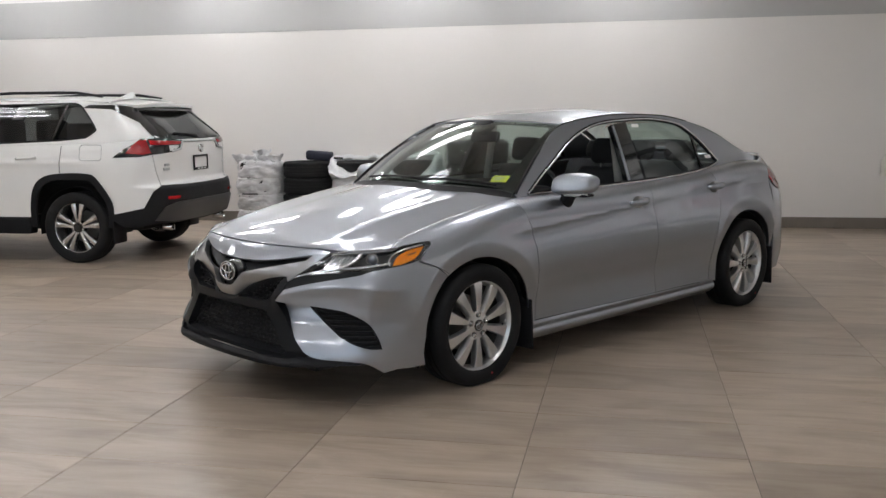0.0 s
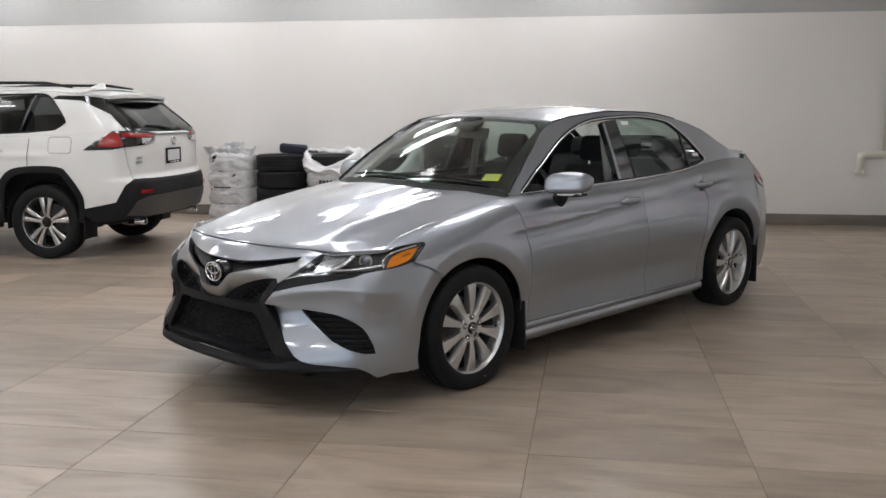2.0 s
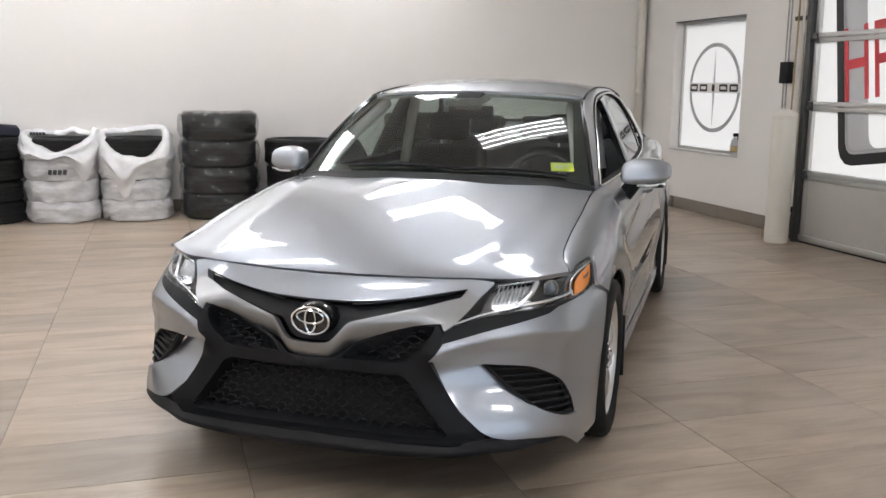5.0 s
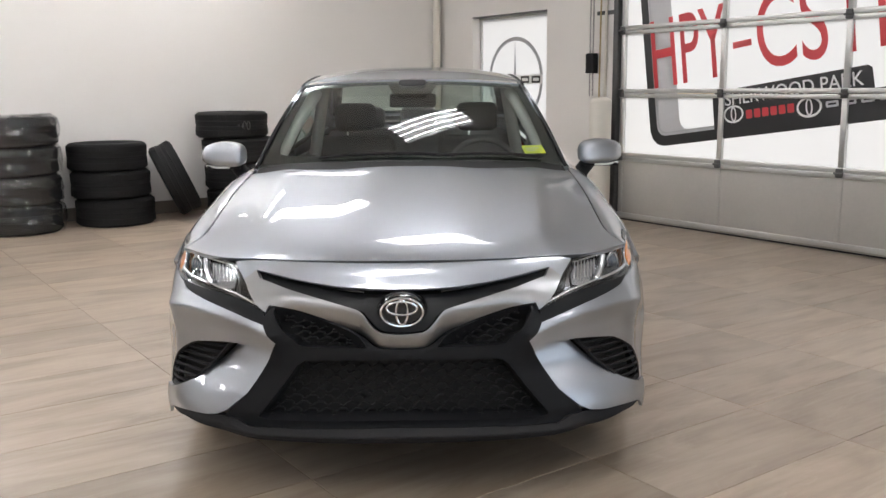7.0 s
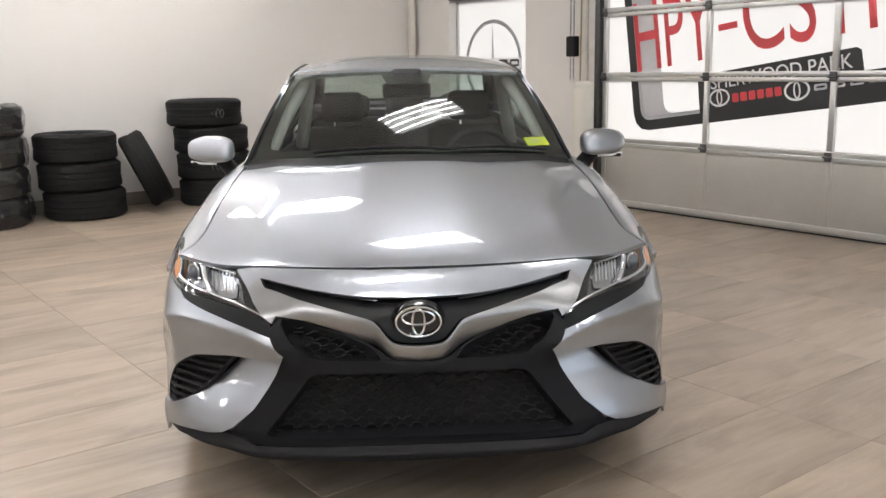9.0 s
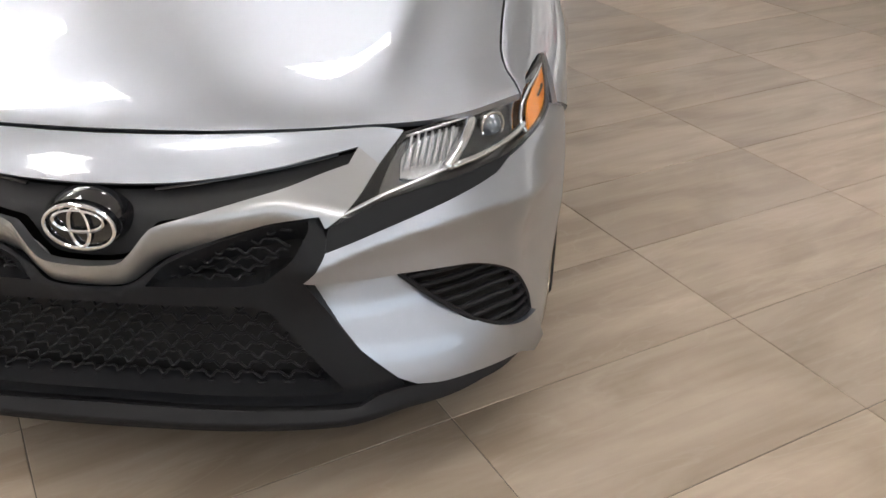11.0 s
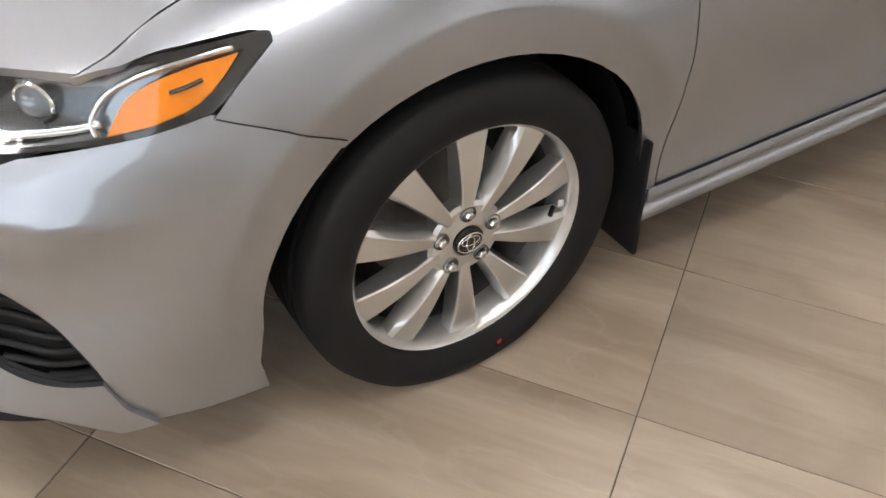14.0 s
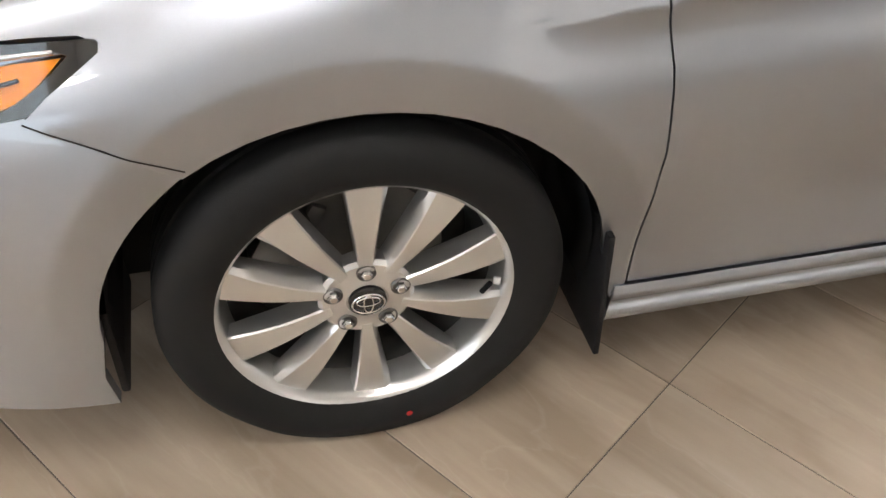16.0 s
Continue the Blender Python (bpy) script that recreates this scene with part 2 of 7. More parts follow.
def sheet(name, loop, fn, material, parent, label="", holes=(), step=0.03, flange=0.012, out=None, mirror=False, lift=0.0):
    """A panel: a flat loop (with holes) filled with an even net and laid on the surface fn(a, b), its rim turned inwards.
    out: a point inside the body, from which the outer side looks away."""
    loops = [evened([np.array(q, float) for q in l], step) for l in (loop, *holes)]
    rim = np.concatenate(loops)
    lo, hi = np.min(loops[0], 0), np.max(loops[0], 0)
    net = np.array([(lo[0] + (i + 0.5 * (j % 2)) * step, lo[1] + j * step * 0.866) for j in range(int((hi[1] - lo[1]) / step / 0.866) + 2) for i in range(int((hi[0] - lo[0]) / step) + 2)])
    keep = inside(net, loops[0])
    for h in loops[1:]:
        keep &= ~inside(net, h)
    net = net[keep]
    if len(net):
        far = np.array([np.min(np.sum((rim - q) ** 2, 1)) for q in net]) > (0.45 * step) ** 2
        net = net[far]
    pts = np.concatenate([rim, net]) if len(net) else rim
    edges, k = [], 0
    for l in loops:
        edges += [(k + i, k + (i + 1) % len(l)) for i in range(len(l))]
        k += len(l)
    v2, _, tris, *_ = delaunay_2d_cdt([Vector(p) for p in pts], edges, [], 0, 1e-7)
    mid = np.array([sum((v2[i] for i in t), Vector((0, 0))) / 3 for t in tris])
    ok = inside(mid, loops[0])
    for h in loops[1:]:
        ok &= ~inside(mid, h)
    tris = [t for t, o in zip(tris, ok) if o]
    e, s = 1e-3, (-1 if mirror else 1)
    place, normal = [], []
    for p in v2:
        q = Vector(fn(p.x, p.y))
        n = (Vector(fn(p.x + e, p.y)) - Vector(fn(p.x - e, p.y))).cross(Vector(fn(p.x, p.y + e)) - Vector(fn(p.x, p.y - e)))
        n = n.normalized() if n.length > 1e-12 else Vector((0, 0, 1))
        c = Vector(out(q) if callable(out) else out)
        if n.dot(q - c) < 0:
            n = -n
        q = q + lift * n
        place.append(Vector((s * q.x, q.y, q.z)))
        normal.append(Vector((s * n.x, n.y, n.z)))
    count = {}
    for t in tris:
        for a, b in zip(t, t[1:] + t[:1]):
            count[(a, b)] = count.get((a, b), 0) + 1
    border = [(a, b) for a, b in count if (b, a) not in count]
    verts, faces, normals = [tuple(p) for p in place], [tuple(t) for t in tris], list(normal)
    flip = sum((place[t[1]] - place[t[0]]).cross(place[t[2]] - place[t[0]]).dot(normal[t[0]]) for t in tris) < 0
    if flange:
        low = {}
        for a, b in border:
            for v in (a, b):
                if v not in low:
                    low[v] = len(verts)
                    verts.append(tuple(place[v] - flange * normal[v]))
                    normals.append(normal[v])
            faces.append((b, a, low[a], low[b]))
    if flip:
        faces = [f[::-1] for f in faces]
    me = bpy.data.meshes.new(name)
    me.from_pydata(verts, [], faces)
    me.materials.append(material)
    me.shade_smooth()
    me.update()
    nt = len(tris)
    nl = []
    for poly in me.polygons:
        for li in poly.loop_indices:
            vi = me.loops[li].vertex_index
            nl.append(tuple(normals[vi]) if poly.index < nt else tuple(poly.normal))
    me.normals_split_custom_set(nl)
    ob = new(name, me)
    ob.parent = parent
    return tagged(ob, label)


def both(name, loop, fn, material, parent, **kw):
    return [sheet(name, loop, fn, material, parent, mirror=k, **kw) for k in (False, True)]


# ---- the room ----
WALL = vary(mat("warm_white_wall_paint", (0.78, 0.755, 0.725), 0.55), 0.8, 0.03, bump=0.06, fine=0.015, fine_scale=160)
BAND = vary(mat("grey_wall_paint", (0.47, 0.47, 0.46), 0.5), 0.8, 0.04, bump=0.06, fine=0.015, fine_scale=160)
UPPER = vary(mat("white_wall_paint", (0.80, 0.79, 0.77), 0.5), 0.8, 0.02, bump=0.06, fine=0.01, fine_scale=160)
CEILING = vary(mat("white_ceiling_tile", (0.88, 0.88, 0.865), 0.8), 3, 0.03, bump=0.2, fine=0.05, fine_scale=220)
SKIRT = vary(mat("brown_grey_skirting_tile", (0.19, 0.165, 0.14), 0.4), 5, 0.15, rough=0.08, fine=0.05, fine_scale=120)
GROUT = vary(mat("dark_grout", (0.12, 0.10, 0.085), 0.8), 20, 0.2)
ALUMINIUM = vary(mat("brushed_aluminium", (0.62, 0.62, 0.61), 0.42, 0.85), 6, 0.06, rough=0.08)
PANEL_GREY = vary(mat("grey_door_panel", (0.43, 0.41, 0.38), 0.45, 0.1), 2.5, 0.10, rough=0.06, fine=0.04, fine_scale=40)
CREAM_PIPE = vary(mat("cream_pipe_paint", (0.72, 0.69, 0.62), 0.4), 5, 0.05)
DARK_METAL = vary(mat("dark_track_steel", (0.09, 0.09, 0.09), 0.45, 0.6), 12, 0.25)
BRASS_ROD = vary(mat("ochre_rope", (0.48, 0.36, 0.18), 0.7), 30, 0.2)


def stone_tile():
    """Taupe stone with streaks along the tile, each tile cut from another part of the slab."""
    m = mat("taupe_stone_tile", (0.4, 0.35, 0.3), 0.34)
    n, l = m.node_tree.nodes, m.node_tree.links
    b = n["Principled BSDF"]
    geo, info = n.new("ShaderNodeTexCoord"), n.new("ShaderNodeObjectInfo")
    shift = n.new("ShaderNodeVectorMath")
    shift.operation = "SCALE"
    shift.inputs[0].default_value = (37, 19, 11)
    isle, total, part_of = n.new("ShaderNodeNewGeometry"), n.new("ShaderNodeMath"), n.new("ShaderNodeMath")
    l.new(info.outputs["Random"], total.inputs[0]), l.new(isle.outputs["Random Per Island"], total.inputs[1])
    part_of.operation = "FRACT"
    l.new(total.outputs[0], part_of.inputs[0])
    l.new(part_of.outputs[0], shift.inputs["Scale"])
    add = n.new("ShaderNodeVectorMath")
    l.new(geo.outputs["Object"], add.inputs[0]), l.new(shift.outputs[0], add.inputs[1])
    streaks = []
    for stretch, scale, detail, warp in (((0.8, 2.6, 1), 1.7, 8, 1.1), ((1.0, 16, 1), 2.2, 6, 0.5), ((0.9, 3.6, 1), 1.6, 5, 0.8)):
        mp, t = n.new("ShaderNodeMapping"), n.new("ShaderNodeTexNoise")
        mp.inputs["Scale"].default_value = stretch
        t.inputs["Scale"].default_value, t.inputs["Detail"].default_value, t.inputs["Distortion"].default_value = scale, detail, warp
        l.new(add.outputs[0], mp.inputs[0]), l.new(mp.outputs[0], t.inputs["Vector"])
        streaks.append(t)
    mix = n.new("ShaderNodeMath")
    mix.operation = "MULTIPLY_ADD"
    l.new(streaks[1].outputs[0], mix.inputs[0])
    mix.inputs[1].default_value = 0.30
    l.new(streaks[0].outputs[0], mix.inputs[2])
    tone = n.new("ShaderNodeValToRGB")
    e = tone.color_ramp.elements
    e[0].position, e[0].color = 0.47, (0.275, 0.215, 0.160, 1)
    e[1].position, e[1].color = 0.89, (0.430, 0.355, 0.283, 1)
    mid = e.new(0.66)
    mid.color = (0.355, 0.285, 0.220, 1)
    l.new(mix.outputs[0], tone.inputs[0])
    vein = n.new("ShaderNodeValToRGB")
    v = vein.color_ramp.elements
    v[0].position, v[0].color, v[1].position, v[1].color = 0.485, (0, 0, 0, 1), 0.5, (1, 1, 1, 1)
    v.new(0.515).color = (0, 0, 0, 1)
    l.new(streaks[2].outputs[0], vein.inputs[0])
    amount = n.new("ShaderNodeMath")
    amount.operation = "MULTIPLY"
    l.new(vein.outputs[0], amount.inputs[0])
    amount.inputs[1].default_value = 0.10
    pale = n.new("ShaderNodeMix")
    pale.data_type = "RGBA"
    l.new(amount.outputs[0], pale.inputs["Factor"]), l.new(tone.outputs[0], pale.inputs["A"])
    pale.inputs["B"].default_value = (0.56, 0.50, 0.43, 1)
    each = n.new("ShaderNodeMath")
    each.operation = "MULTIPLY_ADD"
    l.new(part_of.outputs[0], each.inputs[0])
    each.inputs[1].default_value, each.inputs[2].default_value = 0.34, 0.83
    scaled = n.new("ShaderNodeVectorMath")
    scaled.operation = "SCALE"
    l.new(pale.outputs["Result"], scaled.inputs[0]), l.new(each.outputs[0], scaled.inputs["Scale"])
    l.new(scaled.outputs[0], b.inputs["Base Color"])
    gloss = n.new("ShaderNodeMath")
    gloss.operation = "MULTIPLY_ADD"
    l.new(streaks[2].outputs[0], gloss.inputs[0])
    gloss.inputs[1].default_value, gloss.inputs[2].default_value = 0.12, 0.27
    l.new(gloss.outputs[0], b.inputs["Roughness"])
    bump = n.new("ShaderNodeBump")
    bump.inputs["Strength"].default_value, bump.inputs["Distance"].default_value = 0.10, 0.002
    l.new(mix.outputs[0], bump.inputs["Height"]), l.new(bump.outputs[0], b.inputs["Normal"])
    return m


STONE = stone_tile()


def structure(name, bm, material, label, category, smooth=False):
    ob = bm_object(name, bm, material, None, "", smooth)
    ob.matrix_basis = ROOM
    return tagged(ob, label, category, "", "structure")


structure("wall_back", boxed(LEFT_U - 0.2, WALL_U, WALL_V, WALL_V + 0.2, -0.05, CEIL), WALL, "warm white painted back wall of the showroom", "wall")
structure("trim_band", boxed(LEFT_U, WALL_U, WALL_V - 0.004, WALL_V + 0.05, 2.56, 3.06), BAND, "grey painted band along the top of the white wall", "wall trim")
structure("trim_upper", boxed(LEFT_U, WALL_U, WALL_V - 0.004, WALL_V + 0.05, 3.06, CEIL), UPPER, "white painted strip above the grey wall band", "wall trim")
structure("wall_left", boxed(LEFT_U - 0.2, LEFT_U, FRONT_V, WALL_V, -0.05, CEIL), WALL, "warm white painted side wall", "wall")
bm = bmesh.new()
for a in ((LEFT_U - 0.2, SHOP_U0, -0.05, CEIL), (SHOP_U1, WALL_U + 0.2, -0.05, CEIL), (SHOP_U0, SHOP_U1, -0.05, SHOP_Z0), (SHOP_U0, SHOP_U1, SHOP_Z1, CEIL)):
    box(bm, a[0], a[1], FRONT_V - 0.2, FRONT_V, a[2], a[3])
structure("wall_front", bm, WALL, "warm white painted wall with the shop windows", "wall")
structure("ceiling", boxed(LEFT_U - 0.2, WALL_U + 0.25, FRONT_V - 0.2, WALL_V + 0.2, CEIL, CEIL + 0.15), CEILING, "white tiled showroom ceiling", "ceiling")

# the wall with the window and the overhead door
WIN_V0, WIN_V1, WIN_Z0, WIN_Z1 = 4.66, 6.03, 0.70, 2.18
DOOR_V0, DOOR_V1, DOOR_Z1 = -1.45, 3.39, 3.2
bm = bmesh.new()
box(bm, WALL_U, WALL_U + 0.22, WIN_V1, WALL_V + 0.2, -0.05, CEIL)
box(bm, WALL_U, WALL_U + 0.22, WIN_V0, WIN_V1, -0.05, WIN_Z0)
box(bm, WALL_U, WALL_U + 0.22, WIN_V0, WIN_V1, WIN_Z1, CEIL)
box(bm, WALL_U, WALL_U + 0.22, DOOR_V1, WIN_V0, -0.05, CEIL)
box(bm, WALL_U, WALL_U + 0.22, DOOR_V0, DOOR_V1, DOOR_Z1, CEIL)
box(bm, WALL_U, WALL_U + 0.22, FRONT_V, DOOR_V0, -0.05, CEIL)
structure("wall_right", bm, WALL, "warm white wall with a window and an overhead door", "wall")

# skirting tiles
skirt = structure("baseboard", boxed(LEFT_U, WALL_U - 0.012, WALL_V - 0.008, WALL_V, 0, 0.135), GROUT, "brown-grey tile skirting along the walls", "baseboard")
skirt_side = structure("baseboard_side", boxed(WALL_U - 0.008, WALL_U, DOOR_V1 + 0.02, WALL_V - 0.012, 0, 0.135), GROUT, "brown-grey tile skirting along the window wall", "baseboard")
skirt_bm = boxed(-0.4535, 0.4535, -0.012, 0, 0.002, 0.137, 0.002, 1)
skirt_tile = part("skirting_tile", skirt_bm, SKIRT, skirt)
for k in range(15):
    t = skirt_tile if k == 0 else new("skirting_tile", skirt_tile.data)
    t.parent = skirt
    t.matrix_basis = pose(WALL_U - 0.012 - 0.455 - 0.91 * k, WALL_V, 0)
for k in range(4):
    t = new("skirting_tile", skirt_tile.data)
    t.parent = skirt_side
    t.matrix_basis = pose(WALL_U, WALL_V - 0.012 - 0.40 - 0.91 * k, 0, 0, 0, -90) @ Matrix.Diagonal((0.88 if k == 0 else 1, 1, 1, 1))

# window in the wall: aluminium frame, backlit printed pane
GLOW = mat("printed_white_film", (0.85, 0.86, 0.88), 0.4)
_n, _l = GLOW.node_tree.nodes, GLOW.node_tree.links
_t, _m = _n.new("ShaderNodeBsdfTranslucent"), _n.new("ShaderNodeMixShader")
_t.inputs[0].default_value = (0.95, 0.95, 0.95, 1)
_m.inputs[0].default_value = 0.9
_l.new(_n["Principled BSDF"].outputs[0], _m.inputs[1]), _l.new(_t.outputs[0], _m.inputs[2])
_l.new(_m.outputs[0], _n["Material Output"].inputs[0])
INK_BLACK = mat("black_print", (0.02, 0.02, 0.022), 0.4)
INK_GREY = vary(mat("grey_print", (0.50, 0.51, 0.53), 0.35, 0.2), 9, 0.1)
INK_RED = mat("red_print", (0.62, 0.05, 0.06), 0.4)
INK_PALE = vary(mat("pale_grey_print", (0.52, 0.52, 0.55), 0.4), 2, 0.1)
INK_WHITE = mat("white_print", (0.85, 0.85, 0.85), 0.4)

window = base("window_1", ROOM, "white backlit window with a round printed emblem", "window", "", "structure")
GU = WALL_U + 0.13
part("pane", boxed(GU, GU + 0.012, WIN_V0 + 0.03, WIN_V1 - 0.03, WIN_Z0 + 0.03, WIN_Z1 - 0.03), GLOW, window, "white printed window film")
bm = bmesh.new()
for a in ((WIN_V0, WIN_V1, WIN_Z0, WIN_Z0 + 0.035), (WIN_V0, WIN_V1, WIN_Z1 - 0.035, WIN_Z1), (WIN_V0, WIN_V0 + 0.035, WIN_Z0 + 0.035, WIN_Z1 - 0.035), (WIN_V1 - 0.035, WIN_V1, WIN_Z0 + 0.035, WIN_Z1 - 0.035)):
    box(bm, GU - 0.02, GU + 0.03, *a)
part("window_frame", bm, ALUMINIUM, window)
part("window_sill", boxed(WALL_U - 0.01, GU - 0.02, WIN_V0, WIN_V1, WIN_Z0 - 0.015, WIN_Z0 + 0.004, 0.003), ALUMINIUM, window)
part("lintel_strip", boxed(WALL_U - 0.004, GU - 0.02, WIN_V0, WIN_V1, WIN_Z1 - 0.012, WIN_Z1), DARK_METAL, window)

# shop window in the front wall: unseen, inferred from bluish reflections, clear panes
shop = base("window_2", ROOM, "wide clear shop window in an aluminium frame", "window", "", "structure")
SHOP_MULL = [SHOP_U0 + (SHOP_U1 - SHOP_U0) * k / 5 for k in range(6)]
bm = bmesh.new()
for z in (SHOP_Z0, SHOP_Z1 - 0.06):
    box(bm, SHOP_U0, SHOP_U1, FRONT_V - 0.13, FRONT_V - 0.07, z, z + 0.06)
part("window_frame", bm, ALUMINIUM, shop)
for u in SHOP_MULL:
    u = min(max(u, SHOP_U0 + 0.03), SHOP_U1 - 0.03)
    part("mullion", boxed(u - 0.03, u + 0.03, FRONT_V - 0.13, FRONT_V - 0.07, SHOP_Z0 + 0.06, SHOP_Z1 - 0.06, 0.003), ALUMINIUM, shop)
for u0, u1 in zip(SHOP_MULL, SHOP_MULL[1:]):
    part("pane", boxed(u0 + 0.03, u1 - 0.03, FRONT_V - 0.104, FRONT_V - 0.096, SHOP_Z0 + 0.06, SHOP_Z1 - 0.06), LENS, shop)

# overhead door: glazed aluminium sections on a solid bottom section
door = base("door_1", ROOM, "closed aluminium overhead door with printed glazing", "overhead door", "", "structure")
DU = 4.70
ROWS_Z = [0.635, 1.262, 1.87, 2.485, 3.1]
MULL_V = [3.30, 2.10, 0.915, -0.27, -1.42]
part("bottom_section", boxed(DU + 0.01, DU + 0.05, DOOR_V0, DOOR_V1 - 0.05, 0.012, 0.60, 0.003), PANEL_GREY, door, "plain grey bottom section")
part("bottom_seal", boxed(DU + 0.005, DU + 0.05, DOOR_V0, DOOR_V1 - 0.05, 0.0, 0.014), BLACK_PLASTIC, door)
bm = bmesh.new()
box(bm, DU - 0.004, DU + 0.02, DOOR_V0, DOOR_V1 - 0.05, 0.03, 0.075, 0.003)
part("bottom_rail", bm, ALUMINIUM, door)
for z in ROWS_Z:
    bm = bmesh.new()
    box(bm, DU - 0.012, DU + 0.05, DOOR_V0, DOOR_V1 - 0.05, z + 0.004, z + 0.045, 0.004)
    box(bm, DU - 0.006, DU + 0.05, DOOR_V0, DOOR_V1 - 0.05, z - 0.04, z - 0.002, 0.004)
    part("rail", bm, ALUMINIUM, door)
for v in MULL_V:
    part("stile", boxed(DU + 0.002, DU + 0.02, v - 0.022, v + 0.022, 0.075, 0.595, 0.003), PANEL_GREY, door)
for z0, z1 in zip(ROWS_Z, ROWS_Z[1:]):
    for v in MULL_V:
        part("mullion", boxed(DU - 0.004, DU + 0.05, v - 0.026, v + 0.026, z0 + 0.045, z1 - 0.04, 0.004), ALUMINIUM, door)
    for a, b in zip(MULL_V, MULL_V[1:]):
        part("pane", boxed(DU + 0.028, DU + 0.036, b + 0.02, a - 0.02, z0 + 0.04, z1 - 0.035), GLOW, door, "white printed glazing")
for z in ROWS_Z[:-1]:
    for v in MULL_V[:-1]:
        h = part("hinge", boxed(DU - 0.03, DU - 0.004, v - 0.028, v + 0.028, z - 0.035, z + 0.04, 0.006), DARK_METAL, door)
        part("pin", turned([(0.009, -0.04), (0.009, 0.04)], 10, m=pose(DU - 0.028, v, z, 90)), DARK_METAL, h)
part("track", boxed(DU - 0.04, DU + 0.06, DOOR_V1 - 0.045, DOOR_V1 + 0.015, 0, DOOR_Z1, 0.004), DARK_METAL, door, "dark steel roller track")
part("track_angle", boxed(DU + 0.06, WALL_U - 0.002, DOOR_V1 - 0.02, DOOR_V1 + 0.09, 0, DOOR_Z1), ALUMINIUM, door)

# floor: grout bed and stone tiles
TILE_U, TILE_V, TILE_U0, TILE_V0 = 0.91, 0.4485, 0.168, -0.045
floor = structure("floor", boxed(LEFT_U - 0.2, WALL_U + 0.25, FRONT_V - 0.2, WALL_V + 0.2, -0.12, -0.0025), GROUT, "taupe stone tile floor with thin dark joints", "floor")


# ceiling lights
TUBE = mat("lit_fluorescent_tube", (0.9, 0.9, 0.9), 0.4, Emission_Strength=TUBE_STRENGTH)
TUBE.node_tree.nodes["Principled BSDF"].inputs["Emission Color"].default_value = (1.0, 1.0, 1.03, 1)
WHITE_METAL = vary(mat("white_enamel", (0.80, 0.80, 0.79), 0.35), 5, 0.03)


def ceiling_light():
    top = base("ceiling_light", pose(0, 0, CEIL), "white open ceiling light with four lit tubes", "ceiling light", "ceiling lights")
    bm = bmesh.new()
    box(bm, -0.61, 0.61, -0.305, -0.285, -0.05, -0.001)
    box(bm, -0.61, 0.61, 0.285, 0.305, -0.05, -0.001)
    box(bm, -0.61, -0.575, -0.285, 0.285, -0.11, -0.001)
    box(bm, 0.575, 0.61, -0.285, 0.285, -0.11, -0.001)
    box(bm, -0.575, 0.575, -0.285, 0.285, -0.012, -0.001)
    part("housing", bm, WHITE_METAL, top)
    for k in range(4):
        bm = turned([(0.017, -0.57), (0.017, 0.57)], 8, m=pose(0, -0.21 + 0.14 * k, -0.088, 0, 90))
        part("tube", bm, TUBE, top)
    return top


# v row 5.9 is added to brighten the back wall; reflections show none there
LIGHTS_U, LIGHTS_V = (-6.6, -3.95, -1.3, 1.33), (-4.4, -1.45, 1.58, 4.2, 5.9)
lamp = ceiling_light()
first = True
for u in LIGHTS_U:
    for v in LIGHTS_V:
        m = ROOM @ pose(u, v, CEIL)
        if first:
            lamp.matrix_basis, first = m, False
        else:
            copy_thing(lamp, m)


# ---- the silver sedan: front axle over the origin, nose towards -y, its left side towards +x ----
AXLE, HUB_Z, TYRE_R = 2.825, 0.315, 0.328
NOSE_N = knots([0.14, 0.25, 0.32, 0.45, 0.80], [3.0, 2.9, 2.75, 2.35, 2.25])
NOSE_F = knots([0.14, 0.20, 0.25, 0.32, 0.45, 0.53, 0.635, 0.70, 0.75, 0.80], [0.63, 0.67, 0.69, 0.68, 0.675, 0.672, 0.645, 0.59, 0.55, 0.48])
NOSE_W = knots([0.14, 0.16, 0.30, 0.45, 0.58, 0.66, 0.71, 0.80], [0.884, 0.889, 0.896, 0.898, 0.893, 0.882, 0.867, 0.838])
TOP_Z = knots([-0.55, -0.5, -0.42, -0.3, 0, 0.4, 0.55, 1.5, 2.3, 2.65, 3.1, 3.4, 3.7], [0.775, 0.784, 0.808, 0.838, 0.896, 0.951, 0.957, 0.968, 1.003, 1.038, 1.06, 1.05, 1.03])
TOP_X = knots([-0.55, -0.5, -0.44, -0.36, -0.2, 0, 0.4, 0.55, 1.5, 2.3, 2.65, 3.1, 3.7], [0.80, 0.785, 0.758, 0.747, 0.744, 0.744, 0.735, 0.748, 0.775, 0.76, 0.735, 0.70, 0.62])
SIDE_X = knots([0.15, 0.22, 0.30, 0.40, 0.50, 0.60, 0.67, 0.76, 0.90], [0.86, 0.890, 0.886, 0.884, 0.893, 0.904, 0.902, 0.888, 0.850])
SIDE_T = knots([-0.5, -0.3, 0, 0.5, 1.5, 2.8, 3.1, 3.4], [0.975, 0.985, 0.995, 1.0, 1.0, 0.992, 0.984, 0.962])
RAIL_Z = knots([0.45, 1.06, 1.3, 1.7, 2.1, 2.45, 2.8, 3.05, 3.2, 3.35, 3.7], [0.969, 1.352, 1.385, 1.408, 1.40, 1.355, 1.26, 1.158, 1.108, 1.08, 1.075])
TAIL_W = knots([0.2, 0.4, 0.7, 0.9, 1.0, 1.08], [0.865, 0.885, 0.873, 0.83, 0.76, 0.70])
TAIL_R = knots([0.2, 0.35, 0.6, 0.9, 1.08], [0.74, 0.80, 0.80, 0.74, 0.66])
